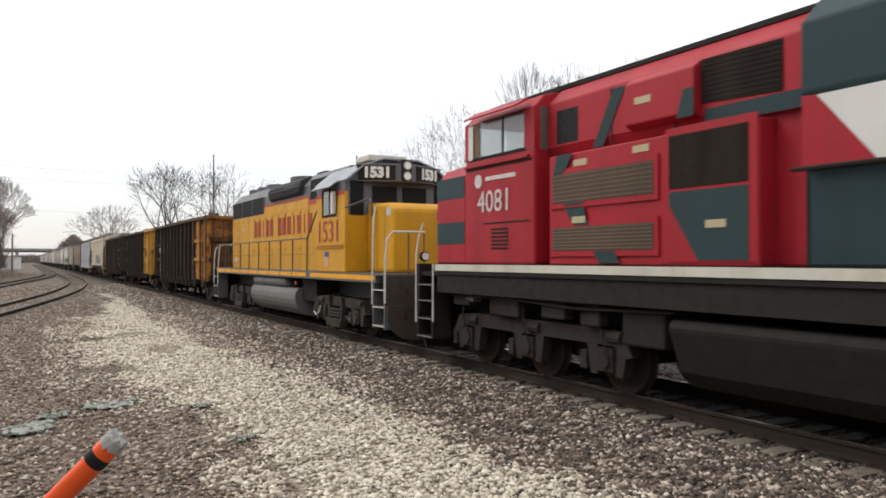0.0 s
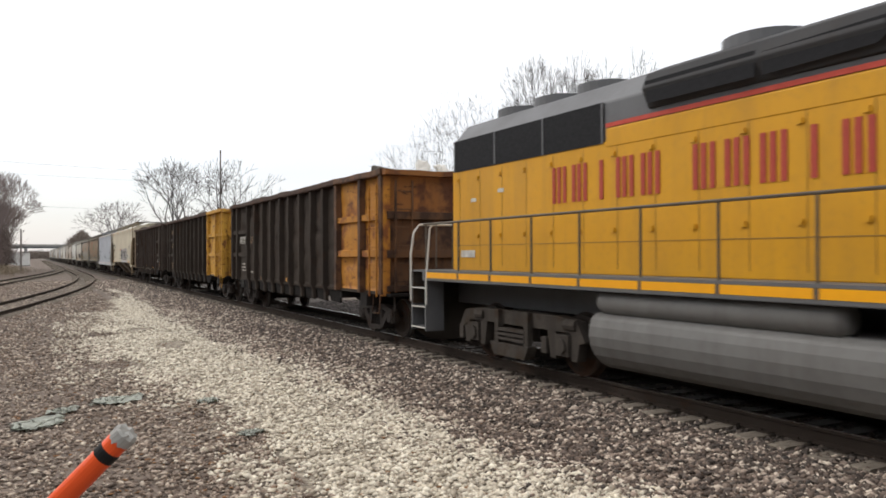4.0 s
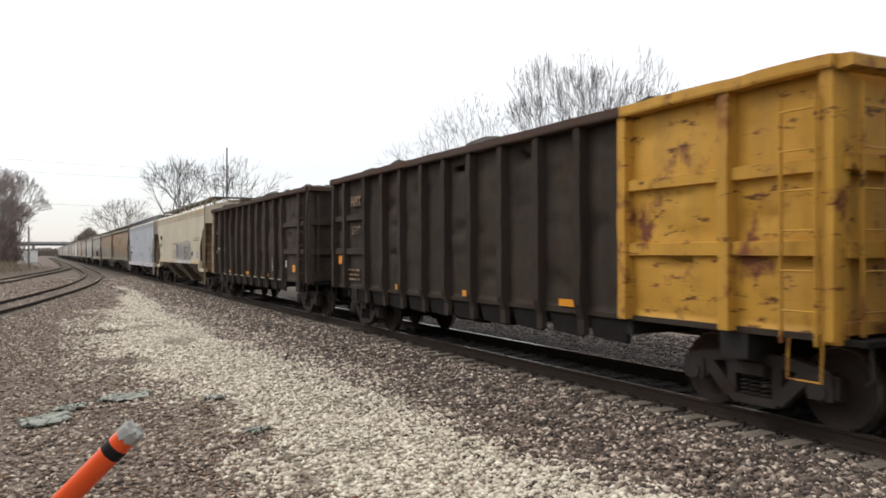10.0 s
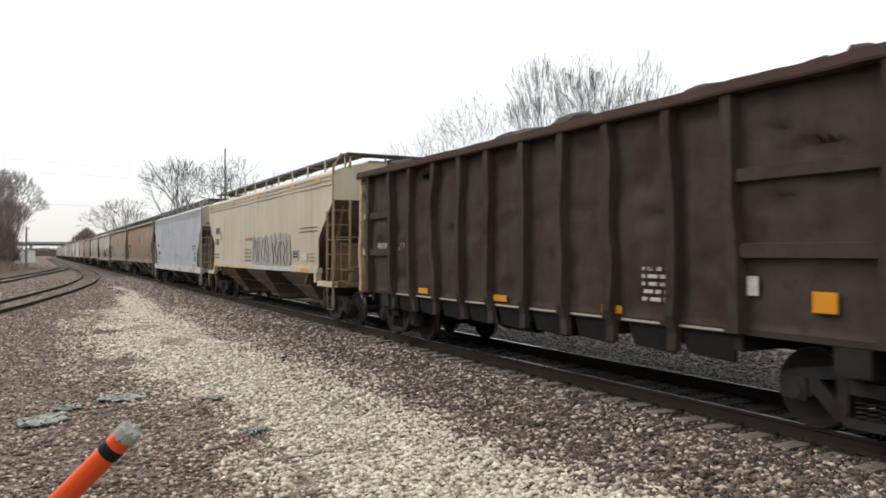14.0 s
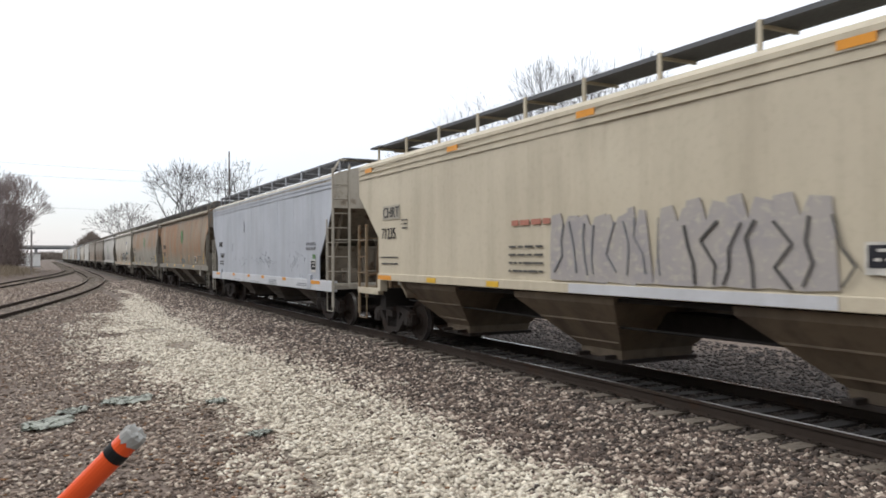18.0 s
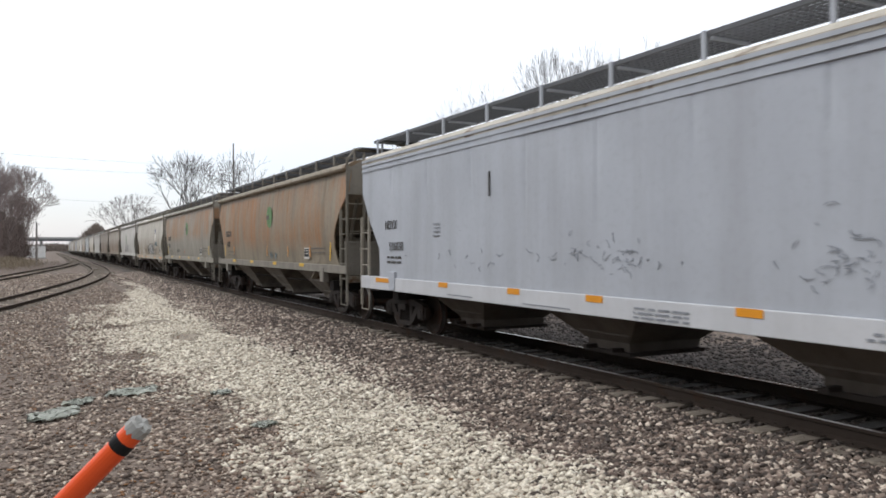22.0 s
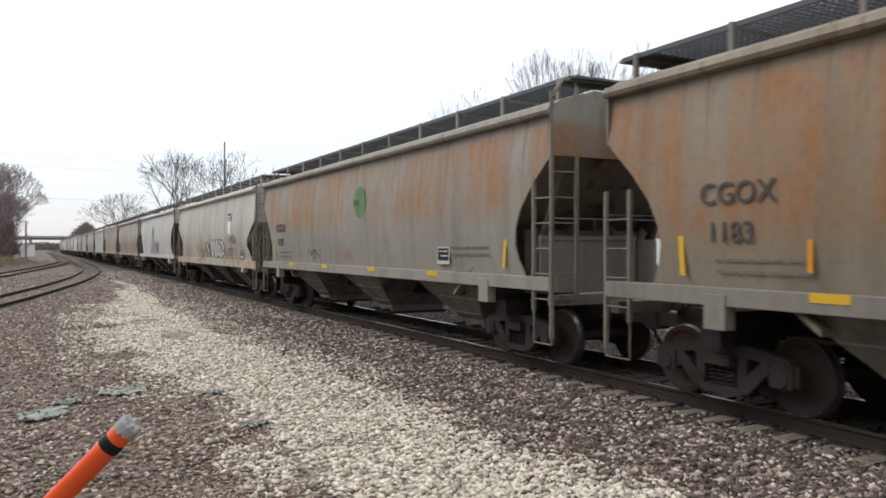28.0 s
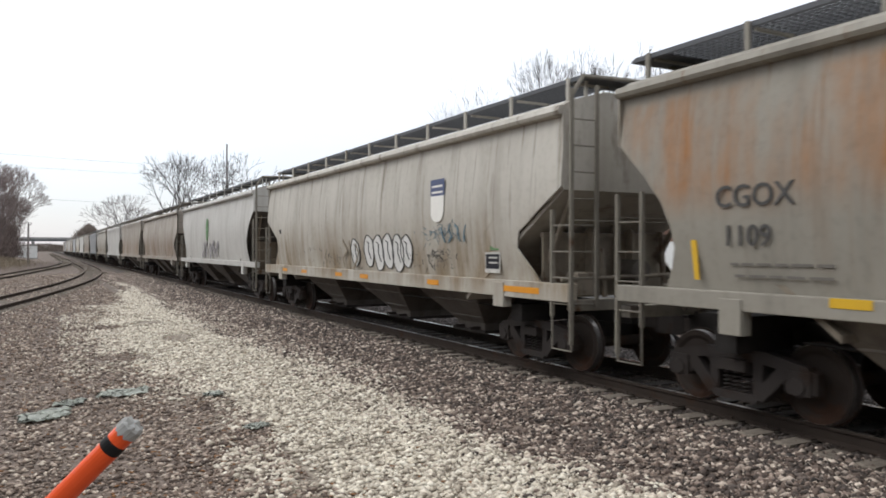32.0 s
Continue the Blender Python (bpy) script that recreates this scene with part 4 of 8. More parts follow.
        for sx in ((-1,) if lead else (1,)):
            ladder(car, [((sx * 1.62, ye + 0.10 * -s, 1.0), (sx * 1.62, ye + 0.10 * -s, 3.6)), ((sx * 1.62, ye - s * 0.52, 1.0), (sx * 1.62, ye - s * 0.52, 3.6))],
                   [((sx * 1.63, ye - s * 0.10, z), (sx * 1.63, ye - s * 0.52, z)) for z in zs], em, 0.02)
            ladder(car, [((sx * 1.25, ye + s * 0.16, 1.1), (sx * 1.25, ye + s * 0.16, 3.7)), ((sx * 0.82, ye + s * 0.16, 1.1), (sx * 0.82, ye + s * 0.16, 3.7))],
                   [((sx * 1.25, ye + s * 0.17, z), (sx * 0.82, ye + s * 0.17, z)) for z in zs], "rust_end" if em == "orange" else em, 0.025)
            bm = bmesh.new()
            pipe(bm, [(sx * 1.52, ye - s * 0.1, 1.05), (sx * 1.55, ye - s * 0.1, 0.62), (sx * 1.55, ye - s * 0.5, 0.62), (sx * 1.52, ye - s * 0.5, 1.05)], 0.016, 6)
            part("sill_step", bm, "rust_end" if em == "orange" else em, car)
        coupler(car, ye, s)
        # end platform with its brake gear
        bm = bmesh.new()
        box(bm, -1.46, 1.46, min(ye, ye + s * 0.34), max(ye, ye + s * 0.34), 1.02, 1.08)
        part("end_platform", bm, "soot", car)
        bm = bmesh.new()
        box(bm, -0.5, 0.5, min(ye + s * 0.02, ye + s * 0.3), max(ye + s * 0.02, ye + s * 0.3), 0.62, 1.02)
        part("draft_box", bm, "soot", car, bevel=0.02)
        for x in (-1.35, -0.9, 0.9, 1.35):
            bm = bmesh.new()
            pipe(bm, [(x, ye + s * 0.3, 1.04), (x, ye + s * 0.34, 0.7), (x * 0.96, ye + s * 0.2, 0.62)], 0.02, 5)
            part("grab_iron", bm, "truck", car)
    bm = bmesh.new()
    box(bm, -0.32, 0.32, -h + 0.1, h - 0.1, 0.78, 1.08)
    under = part("centre_sill", bm, "black", car)
    for u in posts:
        bm = bmesh.new()
        box(bm, -1.42, 1.42, u - h - 0.06, u - h + 0.06, 0.84, 1.08)
        part("crossbearer", bm, "black", under)
    for s in (-1, 1):
        bm = bmesh.new()
        box(bm, -1.45, 1.45, s * (h - 1.35) - 0.2, s * (h - 1.35) + 0.2, 0.74, 1.08)
        part("body_bolster", bm, "black", under)
    bm = bmesh.new()
    rod(bm, (-0.85, 0.4, 0.78), (-0.85, 1.5, 0.78), 0.2, 14)
    part("brake_cylinder", bm, "black", car)
    bm = bmesh.new()
    rod(bm, (0.7, -1.6, 0.75), (0.7, -0.7, 0.75), 0.24, 14)
    part("air_reservoir", bm, "black", car)
    bm = bmesh.new()
    box(bm, -0.95, -0.65, -0.5, -0.1, 0.62, 0.9)
    part("brake_valve", bm, "black", car)
    # the load, with odd ends that stand out of it
    bm = bmesh.new()
    rows = [[(-1.24 + 2.48 * j / 12, -h + 0.15 + (length - 0.3) * i / 60, 3.58 + 0.22 * noise.noise((i * 0.45, j * 0.5, seed)) + 0.10 * noise.noise((i * 1.7, j * 1.3, seed + 3))) for j in range(13)] for i in range(61)]
    loft(bm, rows, closed=False, caps=False)
    heap = part("load", bm, "load", car, "dark loose scrap load heaped to the rim")
    for k in range(26):
        bm = bmesh.new()
        u = rnd.uniform(0.6, length - 0.6) - h
        x = rnd.uniform(-1.15, -0.2)
        for q in range(rnd.randint(2, 5)):
            rod(bm, (x + rnd.uniform(-.1, .1), u + rnd.uniform(-.15, .15), 3.6), (x + rnd.uniform(-.3, .3), u + rnd.uniform(-.5, .5), rnd.uniform(3.86, 4.1)), rnd.uniform(0.012, 0.035), 5, 0.008)
        part("scrap", bm, "load", heap)
    # clods of the load that stand above the rim
    for k in range(24):
        bm = bmesh.new()
        bmesh.ops.create_icosphere(bm, subdivisions=2, radius=1.0)
        u, r = rnd.uniform(0.5, length - 0.5) - h, rnd.uniform(0.14, 0.34)
        at = Vector((rnd.uniform(-1.15, -0.4), u, rnd.uniform(3.86, 4.06)))
        for v in bm.verts:
            v.co = Vector((v.co.x * r, v.co.y * r * 2.0, v.co.z * r * 0.7)) * (1 + 0.45 * noise.noise(v.co * 1.7 + at)) + at
        part("clod", bm, "load", heap)
    for u in (1.35, length - 1.35):
        freight_truck(car, u - h, True)
    for u in reflect:
        bm = bmesh.new()
        box(bm, -1.475, -1.463, u - h - 0.21, u - h + 0.21, 1.14, 1.25)
        part("reflector", bm, "reflector", car)
    return car


def patch(car, mat, x, u0, u1, z0, z1, h, name="panel_mark", label=""):
    bm = bmesh.new()
    box(bm, x - 0.003, x + 0.003, u0 - h, u1 - h, z0, z1)
    return part(name, bm, mat, car, label)


def spaced(a, b, step):
    n = round((b - a) / step)
    return [a + (b - a) * k / n for k in range(n + 1)]


gon_a = gondola(34.7, 15.0, (3.0, 4.05, 5.1, 6.18, 7.28, 8.25, 9.35, 10.36, 11.48, 12.54, 14.1), (0.06, 1.35, 3.0), "rust_end", "gondola", "orange", "soot-black high-sided gondola car with a rusty orange leading end", 3, (7.6, 10.65), chord_mat="rust_end")
rnd = random.Random(77)
for x, u in ((-0.25, 0.45), (0.3, 0.55)):
    bm = bmesh.new()
    bmesh.ops.create_icosphere(bm, subdivisions=2, radius=0.17)
    for v in bm.verts:
        v.co = Vector((v.co.x, v.co.y * 0.5, v.co.z * 1.2)) * (1 + 0.9 * noise.noise(v.co * 6 + Vector((x * 9, 0, 0)))) + Vector((x, u - 7.5, 4.03))
    part("scrap_sheet", bm, "board_white", gon_a, "crumpled white scrap sheet")
words("PRSX", 0.40, "worn_white", gon_a, -1.50, 13.40 - 7.5, 2.53, width=0.95, bold=0.006)
words("252", 0.36, "worn_ochre", gon_a, -1.50, 11.96 - 7.5, 2.53, width=1.05)
bars("worn_white", gon_a, -1.475, 12.75 - 7.5, 13.6 - 7.5, 1.62, 3, 0.05, 0.07, 3)
bars("worn_white", gon_a, -1.475, 11.6 - 7.5, 12.25 - 7.5, 1.33, 1, 0.06, 0.05, 4)
gon_b = gondola(51.45, 14.9, (3.15, 4.13, 5.2, 6.3, 7.38, 8.4, 9.42, 10.5, 11.5, 12.6, 14.0), (0.06, 1.4, 3.15), "yellow", "gondola", "yellow", "soot-black high-sided gondola car with a scuffed yellow leading end", 8, (4.5, 7.57, 10.69), chord_mat="yellow")
words("PRSX", 0.34, "worn_ochre", gon_b, -1.50, 13.3 - 7.45, 3.27, width=0.85, bold=0.012)
words("2527", 0.30, "worn_ochre", gon_b, -1.50, 13.3 - 7.45, 2.53)
bars("worn_ochre", gon_b, -1.475, 13.1 - 7.45, 13.9 - 7.45, 1.5, 3, 0.05, 0.07, 6)
gon_c = gondola(68.55, 14.25, (2.77, 3.74, 4.93, 6.04, 7.1, 8.19, 9.24, 10.28, 11.33, 12.45, 13.72), (0.06, 0.93, 2.77), "gondola_c", "gondola_c", "gondola_c", "brown-black high-sided gondola car with bulged and dented sides", 14, (4.93, 7.87, 10.89), tail_mat="cream_rust")
for u in (2.95, 4.0, 5.15, 6.25, 7.3, 8.4, 9.45, 10.5, 11.55):
    patch(gon_c, "trim_tan", -1.465, u, u + 0.72, 1.055, 1.085, 7.125, "sill_edge")
patch(gon_c, "reflector", -1.475, 13.82, 14.1, 1.4, 1.62, 7.125, "placard")
patch(gon_c, "ink_white", -1.475, 2.45, 2.6, 1.5, 1.72, 7.125, "notice")
words("PRSX", 0.24, "worn_white", gon_c, -1.50, 12.95 - 7.12, 2.12)
words("252", 0.24, "worn_ochre", gon_c, -1.50, 11.9 - 7.12, 2.12)
bars("worn_white", gon_c, -1.475, 3.75 - 7.12, 4.3 - 7.12, 1.75, 5, 0.05, 0.05, 8)
for car, u, z in ((gon_a, 14.42, 1.55), (gon_b, 14.44, 1.67), (gon_c, 1.62, 1.36)):
    bm = bmesh.new()
    h = 7.5 if car is gon_a else 7.45 if car is gon_b else 7.125
    box(bm, -1.49, -1.478, u - h - 0.14, u - h + 0.14, z, z + 0.22)
    part("placard", bm, "reflector", car)
bm = bmesh.new()
box(bm, 0.65, 1.05, -7.5, -7.46, 3.2, 3.62)
part("end_placard", bm, "loco_grey", gon_a, "grey painted-out patch")
bm = bmesh.new()
bmesh.ops.create_icosphere(bm, subdivisions=2, radius=0.28)
for v in bm.verts:
    v.co = v.co * (1 + 0.3 * noise.noise(v.co * 3)) + Vector((0.35, -6.8, 4.0))
part("bale", bm, "grass", gon_c, "tan matted bale in the load")


def side_x(z, round_):
    return 1.46 + (0.13 * math.sin(math.pi * min(1, max(0, (z - 1.35) / 2.75))) if round_ else 0.10)


def hopper(start, length, label, body, cut, near=0.0, round_=False, sill=(1.30, 1.5), bays=3, bay_mat="bay", live=True, lip="rib", seed=1, end_mat=None, panels=9, walk_z=4.72, stop=0.05, inner="bay", grating=False, tip=0.02, trim="grey_dirty", roof_mat=None, slope_mat=None, sill_mat=None, panel=None):
    """A covered hopper. cut: (z, u) of the side sheet's leading and trailing edge, from the top down; near: how far the sheet starts behind the end."""
    h = length / 2
    car = thing("hopper_car", label, "hopper car", "freight cars of the train", at=(0, start + h, 0))
    ROLLING.append((car, start + h))
    end_mat = end_mat or body
    zc, uc = [c[0] for c in cut][::-1], [c[1] for c in cut][::-1]
    inset = lambda z: near + float(np.interp(z, zc, uc))
    marks = [sill[1], 4.06] + [z for z in zc if sill[1] + 0.05 < z < 4.0]
    levels = sorted(marks + [z for z in (sill[1] + (4.06 - sill[1]) * k / 14 for k in range(1, 14)) if min(abs(z - q) for q in marks) > 0.07])
    cols = sorted({round(k / 60, 5) for k in range(61)} | ({round(k / panels + d / length, 5) for k in range(1, panels) for d in (-0.07, -0.035, 0.0, 0.035, 0.07)} if live else set()))
    for side in (-1, 1):
        bm = bmesh.new()
        rows = []
        for z in levels:
            a, b = -h + inset(z), h - inset(z)
            row = []
            for g in cols:
                y = a + (b - a) * g
                f = ((y + h) / length * panels) % 1.0
                seam = -0.02 * math.exp(-((min(f, 1 - f) * length / panels) / 0.035) ** 2) * min(1, 4 * math.sin(math.pi * (z - levels[0]) / (levels[-1] - levels[0])))
                row.append((side * (side_x(z, round_) + seam + 0.014 * noise.noise((y * 0.5, z * 0.9, seed))), y, z))
            rows.append(row)
        loft(bm, rows, closed=False, caps=False)
        sheet_ob = part("side_sheet", bm, body, car, smooth=True)
        bm = bmesh.new()
        loft(bm, [[(x - side * 0.03, y, z) for x, y, z in row] for row in rows], closed=False, caps=False)
        part("lining", bm, inner, sheet_ob)
        for c in (0, -1):
            bm = bmesh.new()
            edge = [row[c] for row in rows]
            loft(bm, [[(x, y, z), (x - side * 0.03, y, z)] for x, y, z in edge], closed=False, caps=False)
            part("cut_edge", bm, body, sheet_ob)
        bm = bmesh.new()
        xa, xb = sorted((side * 1.42, side * 1.60))
        box(bm, xa, xb, -h + stop, h - stop, *sill)
        part("side_sill", bm, sill_mat or end_mat, car, bevel=0.012)
        if stop > 1:
            for s in (-1, 1):
                bm = bmesh.new()
                box(bm, xa, xb - side * 0.0, min(s * (h - tip), s * (h - stop)), max(s * (h - tip), s * (h - stop)), 1.05, 1.2)
                part("end_side_sill", bm, end_mat, car, bevel=0.012)
        # eave: ribs pressed along it, or a rounded lip
        e = near + 0.02
        if lip == "rib":
            for z in (3.86, 3.98, 4.10):
                bm = bmesh.new()
                box(bm, min(side * 1.5, side * 1.585), max(side * 1.5, side * 1.585), -h + e, h - e, z, z + 0.05)
                part("eave_rib", bm, body, car)
        else:
            bm = bmesh.new()
            slab_y(bm, [(side * 1.44, 4.04), (side * 1.60, 4.06), (side * 1.63, 4.11), (side * 1.60, 4.19), (side * 1.44, 4.21)], -h + e, h - e)
            part("eave", bm, body, car)
    bm = bmesh.new()
    e = near + 0.02
    arch = [(1.56, 4.05), (1.57, 4.17), (1.35, 4.30), (0.9, 4.42), (0.4, 4.48)]
    ring = [(x, z) for x, z in arch] + [(-x, z) for x, z in arch[::-1]]
    slab_y(bm, ring, -h + e, h - e)
    part("roof", bm, roof_mat or body, car)
    bm = bmesh.new()
    slab_y(bm, [(-0.34, 4.44), (-0.34, 4.56), (-0.26, 4.63), (0.26, 4.63), (0.34, 4.56), (0.34, 4.44)], -h + e + 0.6, h - e - 0.6)
    part("roof_hatch", bm, roof_mat or end_mat, car)
    for side in (-1, 1):
        bm = bmesh.new()
        wide, slim = (1.22, 0.36) if grating else (1.10, 0.46)
        x0, x1 = sorted((side * slim, side * wide))
        if grating and live and side < 0:
            for k in range(9):
                x = x0 + (x1 - x0) * k / 8
                box(bm, x - 0.008, x + 0.008, -h + e - 0.05, h - e + 0.05, walk_z - 0.03, walk_z)
            for y in spaced(-h + e, h - e, 0.10):
                box(bm, x0, x1, y - 0.012, y + 0.012, walk_z - 0.022, walk_z - 0.004)
        else:
            box(bm, x0, x1, -h + e - 0.05, h - e + 0.05, walk_z - 0.03, walk_z)
        walkway = part("roof_walkway", bm, "mesh", car, "dark grated roof walkway")
        bm = bmesh.new()
        box(bm, side * wide - 0.012, side * wide + 0.012, -h + e - 0.05, h - e + 0.05, walk_z - 0.05, walk_z + 0.015)
        part("walkway_edge", bm, "mesh", walkway)
        for y in spaced(-h + e + 0.25, h - e - 0.25, 1.72):
            bm = bmesh.new()
            slab_x(bm, [(y - 0.03, 4.33), (y + 0.03, 4.33), (y + 0.03, walk_z + 0.02), (y - 0.03, walk_z + 0.02)], side * (wide + 0.03) - 0.02, side * (wide + 0.03) + 0.02)
            box(bm, min(side * 0.45, side * 1.12), max(side * 0.45, side * 1.12), y - 0.02, y + 0.02, walk_z - 0.07, walk_z - 0.03)
            part("walkway_bracket", bm, end_mat, walkway)
    zt = cut[0][0]
    for s in (-1, 1):
        ye = s * (h - near - 0.02)
        if live:
            bm = bmesh.new()
            pa, pb = sorted((s * (h - near - 0.5), s * (h - near + 0.12)))
            box(bm, -1.2, 1.2, pa, pb, walk_z - 0.035, walk_z + 0.004)
            crossing = part("end_walkway", bm, "mesh", car, "dark grated walkway across the roof end")
            for x in (-1.05, 0.0, 1.05):
                bm = bmesh.new()
                box(bm, x - 0.025, x + 0.025, min(s * (h - near - 0.1), s * (h - near - 0.06)), max(s * (h - near - 0.1), s * (h - near - 0.06)), 4.3, walk_z - 0.03)
                part("walkway_bracket", bm, end_mat, crossing)
        # upright end, then the slope sheet under it
        bm = bmesh.new()
        slab_y(bm, [(-1.54, zt - 0.05), (1.54, zt - 0.05), (1.55, 4.1), (0.9, 4.40), (-0.9, 4.40), (-1.55, 4.1)], ye - 0.02, ye + 0.02)
        part("end_sheet", bm, roof_mat or end_mat, car)
        bm = bmesh.new()
        foot = 3.3
        slab_x(bm, [(ye, zt - 0.04), (ye - s * 0.05, zt + 0.03), (s * (h - foot), 1.12), (s * (h - foot), 1.04)], -1.5, 1.5)
        part("slope_sheet", bm, slope_mat or bay_mat, car)
        bm = bmesh.new()
        box(bm, -1.5, 1.5, s * (h - tip - 0.10) - 0.09, s * (h - tip - 0.10) + 0.09, 1.05, 1.22)
        part("end_sill", bm, trim, car, bevel=0.012)
        for x in (-0.44, 0.44) if s < 0 else ():
            bm = bmesh.new()
            slab_x(bm, [(s * (h - 0.9), 1.2), (s * (h - 2.3), 1.2), (s * (h - 2.1), 1.75), (s * (h - 1.0), 2.35), (s * (h - 0.9), 2.3)], x - 0.02, x + 0.02)
            part("shear_plate", bm, inner, car)
        if s > 0:
            bm = bmesh.new()
            slab_x(bm, [(s * (h - 1.5), 1.1), (s * (h - 2.6), 1.1), (s * (h - 2.6), 1.7), (s * (h - 1.9), 2.1)], -0.06, 0.06)
            part("shear_plate", bm, inner, car)
        bm = bmesh.new()
        if s > 0:
            box(bm, -1.45, 1.45, min(s * (h - 2.0), s * (h - 1.8)), max(s * (h - 2.0), s * (h - 1.8)), 1.02, 1.2)
        else:
            box(bm, -1.32, 1.32, min(s * (h - 1.12), s * (h - 1.08)), max(s * (h - 1.12), s * (h - 1.08)), 1.2, 2.2)
            box(bm, -1.34, 1.34, min(s * (h - 1.14), s * (h - 1.04)), max(s * (h - 1.14), s * (h - 1.04)), 2.18, 2.26)
        # the trailing beam is black to paint in the shadow above the truck
        part("end_bulkhead" if s < 0 else "bolster_beam", bm, inner if s < 0 else "black", car)
        if panel and s < 0:
            bm = bmesh.new()
            box(bm, -1.46, 0.55, s * (h - 0.50), s * (h - 0.47), 1.22, 2.12)
            box(bm, -1.46, 0.55, s * (h - 0.52), s * (h - 0.45), 2.08, 2.16)
            part("end_panel", bm, panel, car, bevel=0.01)
            bm = bmesh.new()
            rod(bm, (0.82, s * (h - 0.55), 1.24), (0.82, s * (h - 0.55), 2.1), 0.21, 16)
            part("air_reservoir", bm, panel, car)
        if live:
            # brake rods, levers and pipes in the open end
            for q, (x, top_z, deep) in enumerate(((-1.2, 2.3, 0.9), (-0.35, 2.0, 0.7), (0.15, 2.5, 1.0), (1.15, 2.3, 0.9))):
                bm = bmesh.new()
                rod(bm, (x, s * (h - deep), 1.2), (x, s * (h - deep - 0.1), top_z), 0.03 + 0.02 * (q % 2), 8)
                part("brake_pipe", bm, (inner, "end_grime")[q % 2], car)
            bm = bmesh.new()
            rod(bm, (-1.3, s * (h - 0.62), 1.5), (1.3, s * (h - 0.62), 1.56), 0.035, 8)
            part("brake_shaft", bm, inner, car)
            bm = bmesh.new()
            rod(bm, (-1.52, s * (h - tip - 0.02), 2.42), (1.52, s * (h - tip - 0.02), 2.42), 0.014, 6)
            part("cross_grab_iron", bm, trim, car)
            bm = bmesh.new()
            box(bm, -1.0, -0.62, s * (h - 0.75) - 0.16, s * (h - 0.75) + 0.16, 1.22, 1.62)
            part("brake_valve", bm, inner, car, bevel=0.03)
        for x in (-1.2, 1.2):
            bm = bmesh.new()
            rod(bm, (x, s * (h - near - 1.2), 1.2), (x, s * (h - near - 0.15), zt), 0.05, 6)
            part("end_brace", bm, inner, car)
        # ladders: corner posts to the roof, a shorter pair along the side
        for sx in (-1, 1):
            x = sx * 1.56
            ya, yb = s * (h - tip), s * (h - tip - 0.48)
            zs = [1.15 + 0.40 * k for k in range(8)]
            lead = (s * sx > 0)
            topz = 4.35 if lead else 2.75
            rails = [((x, ya, 0.55), (x, ya, topz)), ((x, yb, 0.95), (x, yb, min(topz, zt - 0.35)))]
            rungs = [((x, ya, z), (x, yb, z)) for z in zs if z < min(topz, zt - 0.4)]
            ladder(car, rails, rungs, trim, 0.031, name="side_ladder")
            if lead:
                ladder(car, [((x, ya, 1.1), (x, ya, 4.4)), ((sx * 1.08, ya, 1.1), (sx * 1.08, ya, 4.5))], [((x, ya, z), (sx * 1.08, ya, z)) for z in zs], trim, 0.031, name="end_ladder")
                bm = bmesh.new()
                pipe(bm, [(x, ya, 4.3), (sx * 1.35, ya, walk_z - 0.05), (sx * 0.45, ya, walk_z - 0.02), (-sx * 0.6, ya, walk_z - 0.05)], 0.035, 6)
                part("ladder_hoop", bm, trim, car)
            bm = bmesh.new()
            pipe(bm, [(x, ya, 0.98), (x, ya, 0.45), (x, yb, 0.45), (x, yb, 0.98)], 0.016, 6)
            part("sill_step", bm, trim, car)
            bm = bmesh.new()
            box(bm, min(sx * 1.44, sx * 1.62), max(sx * 1.44, sx * 1.62), s * (h - 2.0) - (0.09 if stop > 1 else 0.16), s * (h - 2.0) + (0.09 if stop > 1 else 0.16), 1.14 if stop > 1 else 1.0, 1.42)
            part("bolster_end", bm, end_mat, car, bevel=0.01)
            bm = bmesh.new()
            box(bm, min(sx * 0.4, sx * 1.4), max(sx * 0.4, sx * 1.4), s * (h - 1.75) - 0.16, s * (h - 1.75) + 0.16, 0.76, 1.05)
            part("bolster_arm", bm, "black", car)
        coupler(car, s * (h - max(0.05, tip)), s)
        if live and s < 0:
            bm = bmesh.new()
            rod(bm, (0.35, s * (h - 0.6), 1.62), (0.35, s * (h - 2.0), 1.62), 0.2, 14)
            part("air_reservoir", bm, bay_mat, car)
            if grating:
                continue
            bm = bmesh.new()
            n = 18
            pipe(bm, [(0.75 + 0.27 * math.cos(k * 6.2832 / n), s * (h - 0.2), 2.0 + 0.27 * math.sin(k * 6.2832 / n)) for k in range(n + 1)], 0.018, 5)
            for k in range(4):
                rod(bm, (0.75, s * (h - 0.2), 2.0), (0.75 + 0.27 * math.cos(k * 1.5708), s * (h - 0.2), 2.0 + 0.27 * math.sin(k * 1.5708)), 0.014, 5)
            part("brake_wheel", bm, "truck", car)
    # discharge bays: where each starts and ends under the sill, and its outlet
    if isinstance(bays, int):
        step = (length - 6.2) / bays
        bays = [(3.1 + k * step, 3.1 + k * step + 2.6, 3.75 + k * step, 4.75 + k * step) for k in range(bays)]
    # flat plate closing the bay gaps; its black stands in for their shade
    bm = bmesh.new()
    box(bm, -1.36, 1.36, -h + 3.2, h - 3.0, 1.30, 1.36)
    part("ridge_floor", bm, "black", car)
